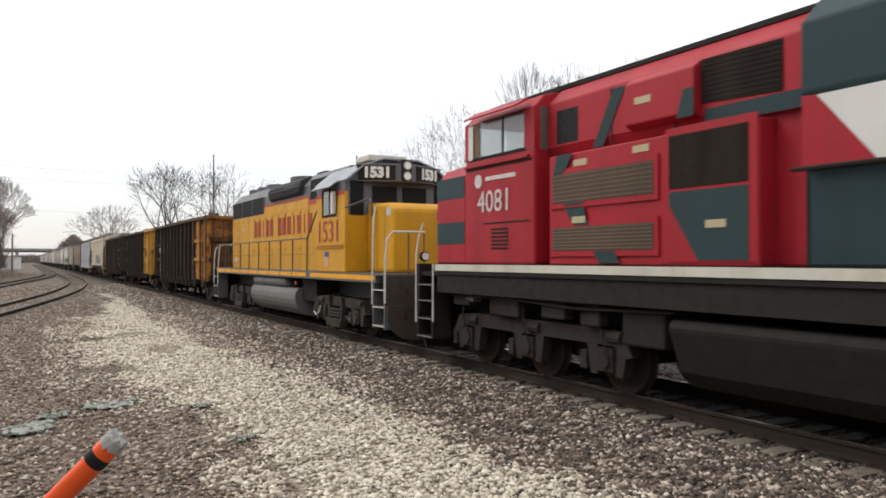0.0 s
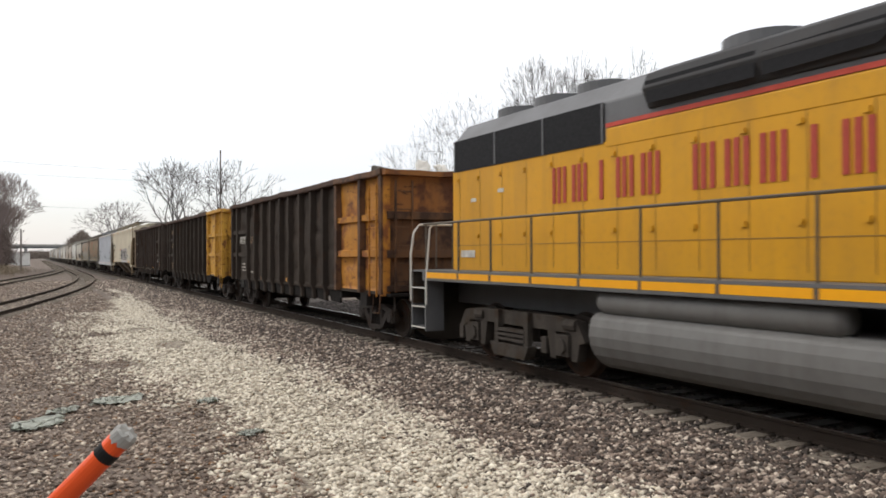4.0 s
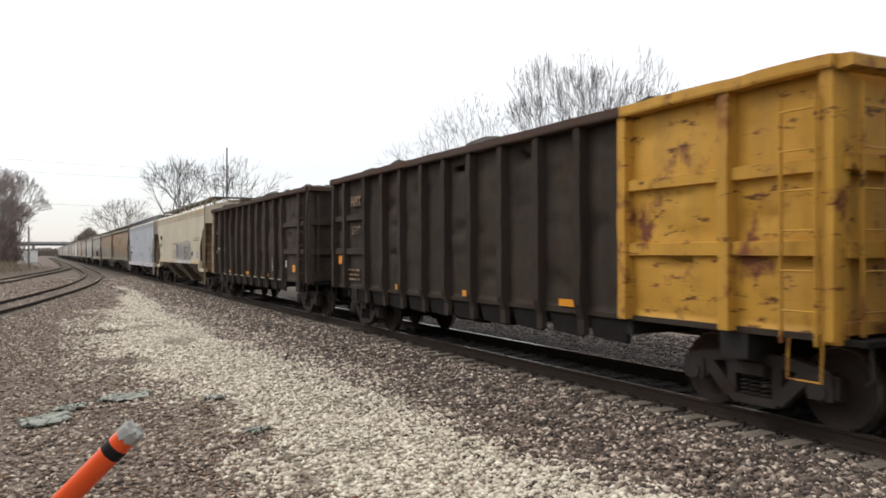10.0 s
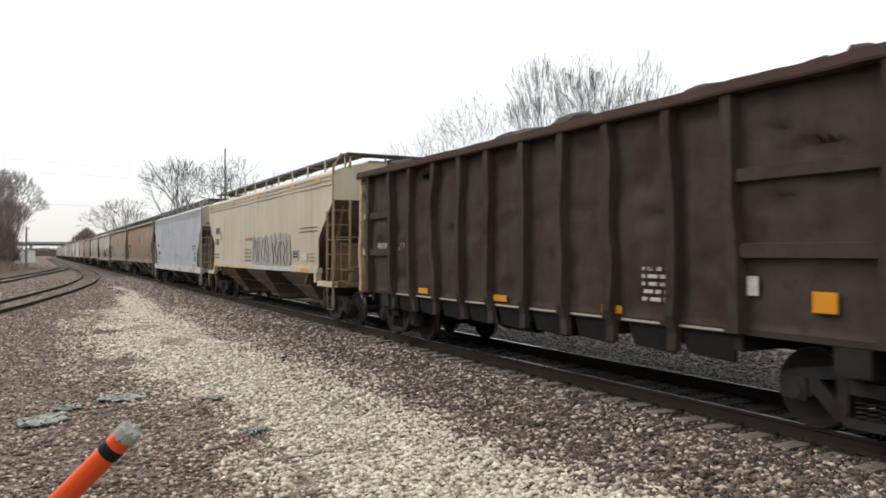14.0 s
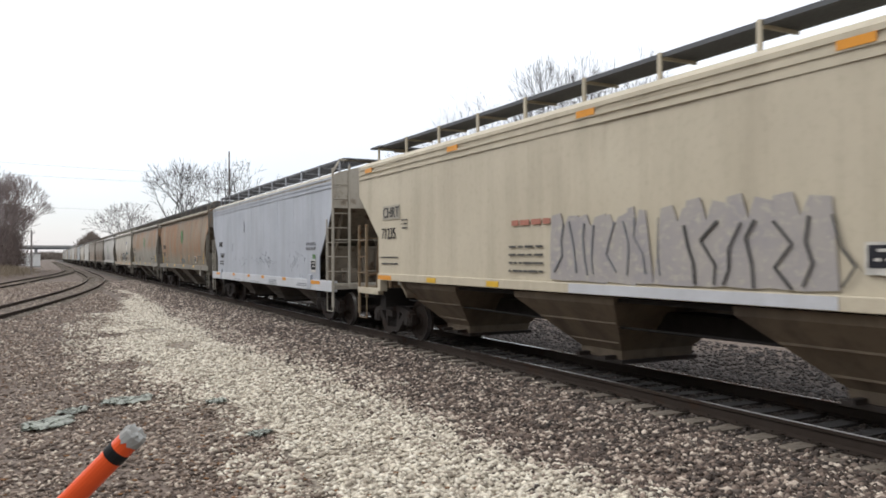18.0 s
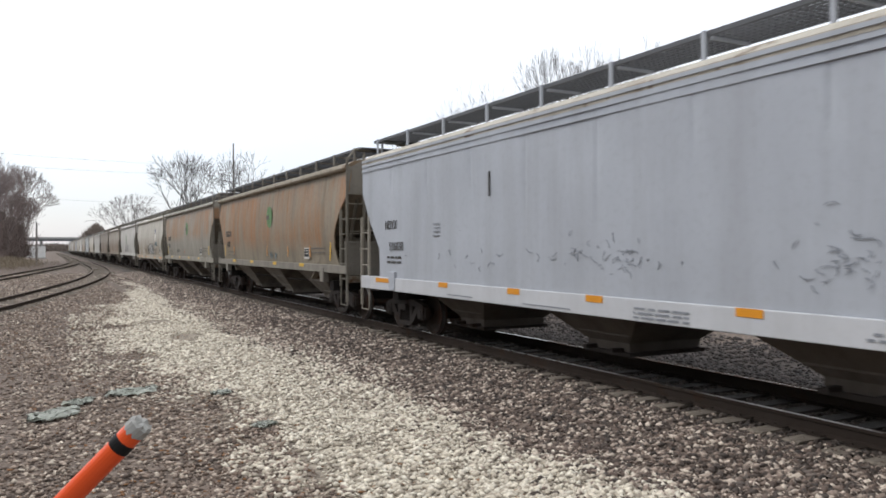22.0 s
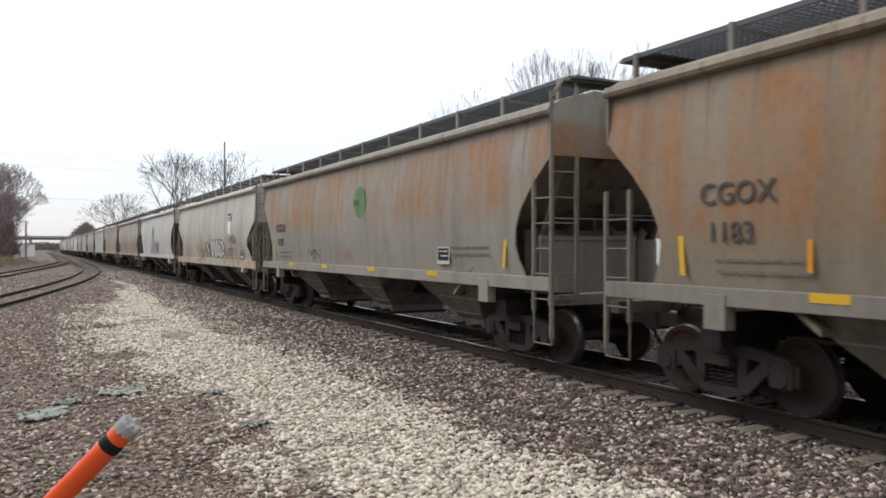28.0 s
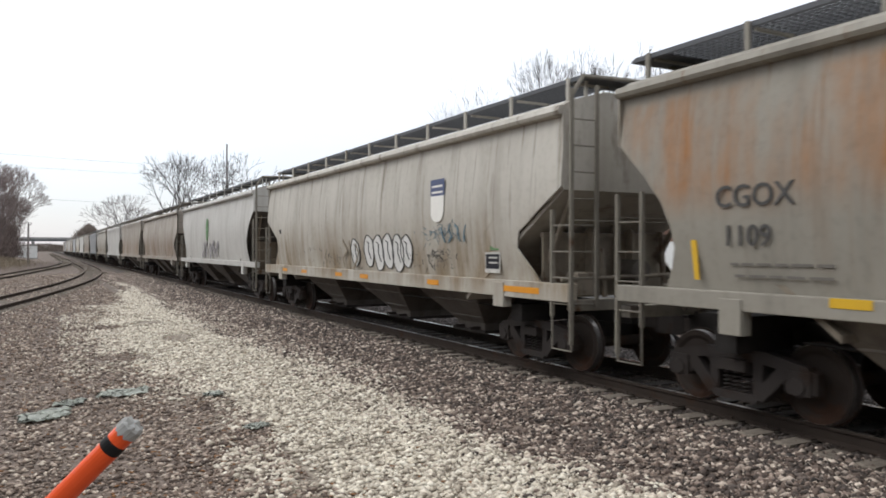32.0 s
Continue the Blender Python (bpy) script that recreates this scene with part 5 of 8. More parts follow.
    for u0, u1, o0, o1 in bays:
        a, b, oa, ob_ = u0 - h, u1 - h, o0 - h, o1 - h
        bm = bmesh.new()
        ring_at = lambda x, ya, yb, z: [(-x, ya, z), (x, ya, z), (x, yb, z), (-x, yb, z)]
        loft(bm, [ring_at(1.43, a, b, 1.37), ring_at(1.42, a + 0.02, b - 0.02, 1.26), ring_at(0.74, oa, ob_, 0.50), ring_at(0.72, oa + 0.01, ob_ - 0.01, 0.36)])
        m = (oa + ob_) / 2
        bay = part("hopper_bay", bm, bay_mat, car)
        bm = bmesh.new()
        box(bm, -0.78, 0.78, oa - 0.06, ob_ + 0.06, 0.30, 0.36)
        box(bm, -0.95, -0.7, m - 0.36, m - 0.28, 0.36, 0.42)
        box(bm, -0.95, -0.7, m + 0.28, m + 0.36, 0.36, 0.42)
        part("outlet_gate", bm, "truck", bay)
        bm = bmesh.new()
        for z in (0.62, 0.95):
            f = (z - 0.5) / 0.76
            x = -(0.74 + 0.68 * f) - 0.012
            box(bm, x - 0.015, x + 0.02, oa + (a - oa) * f + 0.03, ob_ + (b - ob_) * f - 0.03, z, z + 0.05)
        if live:
            tagged(part("stiffener", bm, bay_mat, bay), kind="stuff")
        else:
            bm.free()
    bm = bmesh.new()
    box(bm, -0.3, 0.3, -h + 0.1, h - 0.1, 0.8, 1.1)
    part("centre_sill", bm, "black", car)
    bm = bmesh.new()
    pipe(bm, [(-1.1, -h + 2.6, 0.95), (-1.05, 0, 0.9), (-1.1, h - 2.6, 0.95)], 0.02, 5)
    part("brake_pipe", bm, "black", car)
    for u in (1.65, length - 1.65):
        freight_truck(car, u - h, live)
    return car


def strips(car, us, h, z, mat="reflector", long=0.3, x=-1.606, high=0.1):
    for u in us:
        bm = bmesh.new()
        box(bm, x - 0.002, x + 0.004, u - h - long / 2, u - h + long / 2, z, z + high)
        part("reflector", bm, mat, car)


def disc(car, mat, x, u, z, r, h, name="emblem", label="", squash=1.0):
    bm = bmesh.new()
    slab_x(bm, [(u - h + r * math.cos(k * 0.2618), z + squash * r * math.sin(k * 0.2618)) for k in range(24)], x - 0.003, x + 0.003)
    return part(name, bm, mat, car, label)


def scrawl(car, mat, x, u0, u1, z0, z1, h, strokes, width, seed, label="", zig=False):
    """Sprayed writing that cannot be read: fat plain strokes."""
    rnd = random.Random(seed)
    bm = bmesh.new()
    n = 0
    for k in range(strokes):
        c = u0 + (u1 - u0) * (k + 0.5) / strokes
        w = (u1 - u0) / strokes
        pts = [(c + rnd.uniform(-0.45, 0.45) * w, z0 + (z1 - z0) * f + rnd.uniform(-0.04, 0.04)) for f in ((0, 0.35, 0.7, 1) if k % 2 else (1, 0.6, 0.3, 0))]
        for a, b in zip(pts, pts[1:]):
            beam_x(bm, (a[0] - h, a[1]), (b[0] - h, b[1]), width * rnd.uniform(0.7, 1.2), x - 0.003 - 0.0005 * n, x + 0.003)
            n += 1
    return tagged(part("spray_paint", bm, mat, car), label, kind="stuff")


def scuffs(car, mat, x, u0, u1, z0, z1, h, count, seed):
    """Rubbed marks: short curved scratches strewn over an area."""
    rnd = random.Random(seed)
    bm = bmesh.new()
    for k in range(count):
        u, z = rnd.gauss((u0 + u1) / 2, (u1 - u0) / 4), rnd.gauss((z0 + z1) / 2, (z1 - z0) / 4)
        a, r = rnd.uniform(0, 6.28), rnd.uniform(0.03, 0.16)
        bend = rnd.uniform(-2.5, 2.5)
        for q in range(5):
            e = a + bend * q / 5
            nu, nz = u + r * 0.3 * math.cos(e), z + r * 0.2 * math.sin(e)
            beam_x(bm, (u - h, z), (nu - h, nz), rnd.uniform(0.004, 0.012), x - 0.002, x + 0.004)
            u, z = nu, nz
    return tagged(part("scuff_mark", bm, mat, car), kind="stuff")


def data_box(car, x, u, z, h, wide=0.46, high=0.3, green=False):
    """A black stencilled box in a white border."""
    b = patch(car, "ink_white", x, u - wide / 2, u + wide / 2, z - high / 2, z + high / 2, h, "data_plate", "black data plate with a white border")
    patch(b, "ink", x - 0.004, u - wide / 2 + 0.03, u + wide / 2 - 0.03, z - high / 2 + 0.07, z + high / 2 - 0.03, h, "plate_face")
    bars("ink_white", b, x - 0.008, u - wide * 0.34 - h, u + wide * 0.3 - h, z + high * 0.2, 2, 0.03, 0.06, int(u * 10))
    if green:
        patch(car, "green", x, u - 0.2, u + 0.08, z + high * 0.6, z + high * 0.95, h, "green_mark")


def skin(z):
    """Just outside the rounded side at a height."""
    return -(side_x(z, True) + 0.012)


CUT_ANGLE = ((3.48, 0.0), (2.40, 1.25), (1.2, 1.28))
CUT_BLUE = ((3.35, 0.0), (2.68, 0.45), (1.95, 1.12), (1.2, 1.14))
CUT_TEAR = ((3.45, 0.0), (3.25, 0.22), (2.95, 0.55), (2.6, 0.86), (2.3, 1.02), (2.0, 1.07), (1.75, 1.0), (1.5, 0.86))
CUT_SHORT = ((2.95, 0.0), (2.28, 1.2), (2.0, 1.26), (1.5, 0.7))

h1 = hopper(84.1, 18.2, "long tan covered hopper car with grey sprayed writing", "tan", CUT_ANGLE, near=0.6, sill=(1.40, 1.56), bays=((3.35, 5.97, 4.0, 5.0), (8.06, 10.68, 8.71, 9.71), (12.77, 15.4, 13.42, 14.42)), seed=21, stop=1.88, inner="inner", tip=0.62, trim="trim_rust")
words("CHRT", 0.34, "ink_grey", h1, -1.585, 15.57 - 9.1, 2.95)
patch(h1, "tan_patch", -1.574, 15.1, 16.05, 2.80, 3.12, 9.1, "faded_patch", "grey painted-out patch")
words("71235", 0.36, "ink", h1, -1.585, 15.7 - 9.1, 2.47, width=0.9)
bars("ink_grey", h1, -1.58, 15.2 - 9.1, 16.15 - 9.1, 1.92, 2, 0.035, 0.11, 31)
bars("ink_grey", h1, -1.58, 14.7 - 9.1, 15.0 - 9.1, 2.75, 3, 0.03, 0.06, 32)
bars("ink_grey", h1, -1.58, 1.9 - 9.1, 3.6 - 9.1, 2.72, 2, 0.028, 0.085, 33)
bars("faded_red", h1, -1.58, 9.4 - 9.1, 10.5 - 9.1, 2.47, 1, 0.09, 0.05, 34)
bars("ink_grey", h1, -1.58, 9.6 - 9.1, 10.6 - 9.1, 2.1, 4, 0.035, 0.10, 35)
bars("ink_grey", h1, -1.58, 2.2 - 9.1, 2.7 - 9.1, 1.95, 3, 0.022, 0.085, 36)
data_box(h1, -1.58, 3.98, 1.93, 9.1, 0.5, 0.32)
patch(h1, "ink_white", -1.58, 2.85, 3.4, 1.75, 2.0, 9.1)
rnd = random.Random(5)
u = 4.55
for k, wide in enumerate((0.7, 0.62, 0.66, 0.6, 0.34, 0.6, 0.62, 0.66)):
    lean, dz = rnd.uniform(-0.1, 0.1), rnd.uniform(-0.1, 0.05)
    bm = bmesh.new()
    slab_x(bm, [(u - 0.05 - 9.1, 1.60 + dz * 0.5), (u + wide * 0.5 - 9.1, 1.585), (u + wide + 0.05 - 9.1, 1.60), (u + wide + lean + 0.04 - 9.1, 2.15), (u + wide + lean - 9.1, 2.6 + dz), (u + wide * 0.66 + lean - 9.1, 2.63 + dz), (u + wide * 0.52 + lean - 9.1, 2.38), (u + wide * 0.36 + lean - 9.1, 2.58 + dz), (u + lean - 9.1, 2.56)], -1.583 - 0.001 * k, -1.575)
    part("spray_paint", bm, "spray_soft", h1, "lilac-grey sprayed block letter")
    u += wide + (0.10 if k == 3 else -0.02)
patch(h1, "sill_pale", -1.606, 4.5, 8.9, 1.41, 1.55, 9.1, "spray_paint", "pale silver sprayed sill")
scrawl(h1, "ink_grey", -1.598, 4.3, 6.7, 1.62, 2.35, 9.1, 7, 0.03, 6)
scrawl(h1, "smudge_dark", -1.597, 6.9, 9.3, 1.7, 2.45, 9.1, 8, 0.022, 16)
strips(h1, (3.0, 15.9), 9.1, 1.42, long=0.75)
strips(h1, (6.0, 11.1, 13.5), 9.1, 1.42, "reflector_y", 0.4)
strips(h1, (1.8, 4.3, 8.5, 12.6, 16.9), 9.1, 4.0, long=0.42, x=-1.592, high=0.1)

h2 = hopper(103.65, 16.75, "pale blue-grey covered hopper car with scuffed sides", "bluegrey", CUT_BLUE, near=0.05, sill=(0.98, 1.28), bays=((2.6, 5.6, 3.4, 4.4), (6.6, 9.9, 7.68, 8.68), (10.9, 14.0, 12.05, 13.05)), bay_mat="bay_dark", seed=22, lip="rib", walk_z=4.68, inner="end_grime", trim="trim_tan", roof_mat="roof_tan", slope_mat="end_grime", sill_mat="sill_pale", grating=True)
words("NDYX", 0.30, "ink_grey", h2, -1.58, 14.86 - 8.375, 2.49, width=0.8)
words("516030", 0.28, "ink_grey", h2, -1.58, 14.57 - 8.375, 2.0, width=0.95)
bars("ink_grey", h2, -1.575, 14.3 - 8.375, 15.1 - 8.375, 1.73, 2, 0.05, 0.06, 41)
bars("scuff", h2, -1.575, 12.4 - 8.375, 12.7 - 8.375, 2.45, 4, 0.03, 0.05, 42)
bars("smudge_dark", h2, -1.575, 1.5 - 8.375, 2.4 - 8.375, 2.3, 2, 0.08, 0.06, 43)
data_box(h2, -1.575, 1.7, 1.68, 8.375, 0.46, 0.36, True)
patch(h2, "ink_grey", -1.575, 10.42, 10.47, 2.9, 3.35, 8.375, "scratch")
scuffs(h2, "scuff", -1.576, 2.2, 4.6, 1.5, 2.3, 8.375, 34, 8)
scuffs(h2, "scuff", -1.576, 5.8, 8.6, 1.5, 2.2, 8.375, 44, 9)
scuffs(h2, "scuff", -1.576, 9.0, 14.0, 1.4, 2.2, 8.375, 16, 10)
bars("scuff", h2, -1.606, 2.3 - 8.375, 3.3 - 8.375, 1.12, 2, 0.03, 0.03, 45)
bars("scuff", h2, -1.606, 5.6 - 8.375, 6.6 - 8.375, 1.14, 3, 0.03, 0.03, 46)
patch(h2, "scuff", -1.606, 8.0, 9.3, 1.03, 1.05, 8.375, "black_line")
patch(h2, "scuff", -1.606, 11.0, 12.0, 1.04, 1.06, 8.375, "black_line")
strips(h2, (1.45, 15.3), 8.375, 1.16, long=0.85)
strips(h2, (4.69, 7.44, 9.6, 12.2), 8.375, 1.18, long=0.38)

TEAR_BAYS = ((2.62, 5.08, 3.42, 4.38), (7.2, 9.6, 7.92, 8.84), (11.78, 14.2, 12.5, 13.5))
h3 = hopper(121.45, 17.15, "rust-washed tan covered hopper car with teardrop-cut ends", "rusty_tan", CUT_TEAR, round_=True, sill=(1.28, 1.5), bays=TEAR_BAYS, bay_mat="bay_grey", seed=23, lip="lip", walk_z=4.65, grating=True, end_mat="bulk_grey", inner="inner_grey", slope_mat="end_grime", panel="bulk_grey")
h4 = hopper(139.85, 17.15, "rust-washed grey covered hopper car with a green round emblem", "rusty_grey", CUT_TEAR, round_=True, sill=(1.28, 1.5), bays=TEAR_BAYS, bay_mat="bay_grey", seed=24, lip="lip", walk_z=4.65, grating=True, inner="inner_grey", slope_mat="end_grime", panel="bulk_grey")
for car, number, sd, tall in ((h3, "1183", 51, 2.4), (h4, "1109", 61, 2.1)):
    words("CGOX", 0.36, "ink_grey", car, skin(2.66), 14.85 - 8.575, 2.58, bold=0.003)
    words(number, 0.34, "ink_grey", car, skin(2.25), 14.95 - 8.575, 2.13, bold=0.003)
    bars("ink_faint", car, skin(1.85), 13.9 - 8.575, 15.2 - 8.575, 1.80, 2, 0.032, 0.1, sd)
    disc(car, "green", skin(3.08), 7.95, 3.08, 0.38, 8.575, "emblem", "faded green round emblem")
    patch(car, "bay_dark", skin(3.08) - 0.005, 7.98, 8.36, 3.0, 3.15, 8.575, "emblem_bar")
    data_box(car, skin(1.93), 3.62, 1.81, 8.575, 0.5, 0.34)
    bars("ink_faint", car, skin(1.98), 1.9 - 8.575, 3.3 - 8.575, 1.95, 2, 0.035, 0.09, sd + 1)
    strips(car, (4.0, 7.2, 10.55, 13.68), 8.575, 1.40, "reflector_y", 0.45)
    for u in (1.35, 15.75):
        bm = bmesh.new()
        slab_x(bm, [(u - 8.575 - 0.045, tall), (u - 8.575 + 0.045, tall), (u - 8.575 + (0.1 if u < 8 else -0.02), 1.62), (u - 8.575 + (0.02 if u < 8 else -0.1), 1.62)], skin(2.0) - 0.004, skin(2.0) + 0.004)
        part("yellow_stripe", bm, "reflector_y", car)
scrawl(h3, "spray_b", skin(1.8), 7.0, 8.15, 1.62, 1.82, 8.575, 4, 0.05, 52)
for u in (3.24, 5.66, 8.37, 13.9):
    patch(h3, "reflector", skin(2.0), u, u + 0.06, 1.7, 2.05, 8.575, "orange_streak")
scuffs(h4, "ink_grey", skin(1.8), 10.9, 12.3, 1.6, 2.0, 8.575, 40, 62)
bars("faded_red", h4, skin(1.88), 8.7 - 8.575, 9.25 - 8.575, 1.85, 3, 0.03, 0.05, 63)

h5 = hopper(158.0, 17.5, "pale grey covered hopper car with white sprayed writing", "palegrey", CUT_SHORT, near=0.25, round_=True, sill=(1.18, 1.46), bays=((3.2, 5.9, 3.9, 5.0), (6.7, 9.6, 7.4, 8.5), (10.9, 13.9, 11.7, 12.9)), bay_mat="bay_dark", seed=25, lip="lip", panels=14, walk_z=4.66, grating=True, inner="end_grime", slope_mat="palegrey")
patch(h5, "board_white", skin(2.9), 4.05, 4.6, 2.72, 3.05, 8.75, "emblem", "white shield emblem")
disc(h5, "board_white", skin(2.72) - 0.004, 4.325, 2.74, 0.275, 8.75, "emblem", squash=0.8)
patch(h5, "blue_faded", skin(3.1) - 0.004, 4.03, 4.62, 3.05, 3.38, 8.75, "emblem_band", "dark blue emblem band")
for z in (3.1, 3.22):
    patch(h5, "board_white", skin(3.1) - 0.009, 4.1, 4.55, z, z + 0.04, 8.75, "emblem_bar")
words("UP", 0.2, "ink", h5, -1.60, 15.6 - 8.75, 2.55)


def bubble(car, u, z, ru, rz, h, seed):
    """One fat sprayed letter: a white lump with a thin dark outline."""
    shape = [(u - h + ru * math.cos(k * 0.2618) * (1 + 0.22 * noise.noise((math.cos(k * 0.2618), math.sin(k * 0.2618), seed))), z + rz * math.sin(k * 0.2618) * (1 + 0.22 * noise.noise((math.cos(k * 0.2618), math.sin(k * 0.2618), seed + 5)))) for k in range(24)]
    bm = bmesh.new()
    loft(bm, [[(skin(b) - d, a, b) for a, b in shape] for d in (-0.003, 0.003)])
    lump = part("spray_paint", bm, "bubble_white", car, "white sprayed bubble letter")
    bm = bmesh.new()
    pipe(bm, [(skin(b) - 0.004, a, b) for a, b in shape + shape[:1]], 0.014, 4)
    pipe(bm, [(skin(z + rz * f) - 0.006, u - h + ru * g, z + rz * f) for f, g in ((-0.5, -0.3), (0.0, 0.05), (0.5, -0.1), (0.6, 0.3))], 0.012, 4)
    part("outline", bm, "ink_grey", lump)


for k, (u, rz) in enumerate(((8.9, 0.34), (8.0, 0.38), (7.4, 0.42), (6.85, 0.40), (6.3, 0.42), (5.85, 0.36))):
    bubble(h5, u, 1.9 + 0.04 * (k % 2), 0.3, rz, 8.75, 71 + k)
scuffs(h5, "spray_b", skin(2.3), 3.2, 5.2, 2.15, 2.5, 8.75, 60, 73)
scrawl(h5, "spray_b", skin(2.35), 3.1, 4.2, 2.15, 2.45, 8.75, 4, 0.045, 73, "blue-grey sprayed writing")
scuffs(h5, "ink_grey", skin(1.9), 3.4, 5.4, 1.55, 2.1, 8.75, 60, 75)
scuffs(h5, "ink_grey", skin(1.9), 8.4, 13.0, 1.5, 2.1, 8.75, 60, 76)
scrawl(h5, "grass", skin(2.1), 8.6, 9.8, 1.5, 2.2, 8.75, 3, 0.06, 74)
data_box(h5, skin(1.85), 2.3, 1.75, 8.75, 0.5, 0.36, True)
strips(h5, (1.4,), 8.75, 1.27, long=1.2)
strips(h5, (4.5, 8.2, 10.0, 13.0, 15.0), 8.75, 1.27, long=0.5)

LATER = (("off-white covered hopper car with faded emblem", "white", CUT_TEAR, True, 1.0), ("grimy tan covered hopper car with a rust stain", "dusty_tan", CUT_SHORT, True, 0.2),
         ("grimy tan covered hopper car", "dusty_tan", CUT_ANGLE, False, 0.4), ("off-white covered hopper car", "white", CUT_SHORT, False, 0.2),
         ("pale grey covered hopper car", "palegrey", CUT_TEAR, True, 0.1), ("dull grey covered hopper car", "midgrey", CUT_ANGLE, False, 0.4))
y_next = 176.9
firsts = {}
for k in range(15):
    label, mat, cut, rd, nr = LATER[0] if k == 0 else LATER[1] if k == 1 else LATER[2 + (k - 2) % 4]
    if k < 6:
        firsts[k] = hopper(y_next, 17.0, label, mat, cut, near=min(nr, 0.5), round_=rd, bays=3, live=k < 2, lip="lip" if rd else "rib", seed=80 + k, bay_mat="bay_dark")
        if k == 0:
            disc(firsts[k], "green", -1.605, 9.2, 2.9, 0.33, 8.5, squash=1.6)
            scrawl(firsts[k], "spray", -1.60, 6.5, 10.4, 1.6, 2.3, 8.5, 5, 0.22, 90)
    else:
        c = copy_thing(firsts[2 + (k - 2) % 4], Matrix.Translation((0, y_next + 8.5, 0)))
        ROLLING.append((c, y_next + 8.5))
    y_next += 18.25


# ---- locomotives ----
def loco_frame_mesh(sign, axles, hanger, mat="loco_truck"):
    bm = bmesh.new()
    x0, x1 = sorted((sign * 1.0, sign * 1.2))
    a, b = axles[0] - 0.55, axles[-1] + 0.55
    slab_x(bm, [(a, 0.62), (a + 0.2, 0.92), (a + 0.7, 0.98), (b - 0.7, 0.98), (b - 0.2, 0.92), (b, 0.62), (b - 0.12, 0.58), (b - 0.4, 0.74), (a + 0.4, 0.74), (a + 0.12, 0.58)], x0, x1)
    for y in axles:
        for s in (-1, 1):
            slab_x(bm, [(y + s * 0.20, 0.78), (y + s * 0.44, 0.78), (y + s * 0.34, 0.30), (y + s * 0.20, 0.30)], x0 + 0.01, x1 - 0.01)
        box(bm, x0 - 0.03 if sign < 0 else x0, x1 if sign < 0 else x1 + 0.03, y - 0.17, y + 0.17, 0.36, 0.70)
        rod(bm, (sign * 1.2, y, 0.52), (sign * 1.27, y, 0.52), 0.12, 12)
        box(bm, sign * 1.1 - 0.09, sign * 1.1 + 0.09, y + 0.46, y + 0.60, 0.35, 0.62)
    if hanger:
        m = (axles[0] + axles[-1]) / 2
        xo = sign * 1.24
        for s in (-1, 1):
            box(bm, xo - 0.05, xo + 0.05, m + s * 0.46 - 0.06, m + s * 0.46 + 0.06, 0.30, 1.0)
        slab_x(bm, [(m - 0.6, 0.42), (m + 0.6, 0.42), (m + 0.48, 0.20), (m - 0.48, 0.20)], xo - 0.10, xo + 0.10)
        for k in range(3):
            box(bm, xo - 0.07, xo + 0.07, m - 0.42, m + 0.42, 0.47 + 0.08 * k, 0.52 + 0.08 * k)
    return mesh_of(bm, mat)


def loco_truck(loco, y, axles, hanger=True, hose=False, mat="loco_truck"):
    bm = bmesh.new()
    box(bm, -0.95, 0.95, -0.4, 0.4, 0.55, 0.95)
    box(bm, -0.6, 0.6, axles[0], axles[-1], 0.4, 0.7)
    tr = part("truck", bm, "truck", loco, "sooty locomotive truck", at=(0, y, 0))
    for s in (-1, 1):
        part("side_frame", loco_frame_mesh(s, axles, hanger, mat), mat, tr)
        for q in axles:
            bm = bmesh.new()
            rod(bm, (s * 1.16, q - 0.33, 0.86), (s * 1.16, q - 0.05, 0.86), 0.10, 10)
            part("brake_cylinder", bm, mat, tr)
    for q in axles:
        w = part("wheelset", LOCO_AXLE[0], "wheel", tr, at=(0, q, 0.508))
        WHEELSETS.append((w, (0, q, 0.508), 0.508))
    if not hose:
        return tr
    bm = bmesh.new()
    e = axles[-1]
    pipe(bm, [(-1.28, e - 0.25, 0.7), (-1.32, e - 0.2, 0.5), (-1.3, e + 0.05, 0.42), (-1.28, e + 0.3, 0.5)], 0.02, 6)
    part("sand_hose", bm, "handrail_w", tr)
    return tr


def steps(loco, y0, y1, x, mat, tread, zs=(0.45, 0.88, 1.27)):
    """A corner stepwell: a boxed side with open treads."""
    s = 1 if x > 0 else -1
    bm = bmesh.new()
    xi = x - s * 0.42
    box(bm, min(xi, xi + s * 0.04), max(xi, xi + s * 0.04), y0, y1, 0.40, 1.5)
    well = part("stepwell", bm, mat, loco)
    for a, b in ((y0, y0 + 0.05), (y1 - 0.05, y1)):
        bm = bmesh.new()
        box(bm, min(x, xi + s * 0.04), max(x, xi + s * 0.04), a, b, 0.40, 1.5)
        part("side_plate", bm, mat, well)
    for z in zs:
        bm = bmesh.new()
        box(bm, min(x, xi), max(x, xi), y0 + 0.05, y1 - 0.05, z, z + 0.03)
        part("step", bm, mat, well)
        bm = bmesh.new()
        box(bm, min(x, x + s * 0.015), max(x, x + s * 0.015), y0 + 0.03, y1 - 0.03, z + 0.004, z + 0.03)
        part("step_edge", bm, tread, well)


def hood(loco, name, mat, y0, y1, half, z0, z1, shoulder, label="", crown=0.0):
    """A hood block with chamfered shoulders."""
    bm = bmesh.new()
    slab_y(bm, [(-half, z0), (half, z0), (half, z1 - shoulder), (half - shoulder * 0.9, z1), (0, z1 + crown), (-half + shoulder * 0.9, z1), (-half, z1 - shoulder)], y0, y1)
    return part(name, bm, mat, loco, label, bevel=0.03)


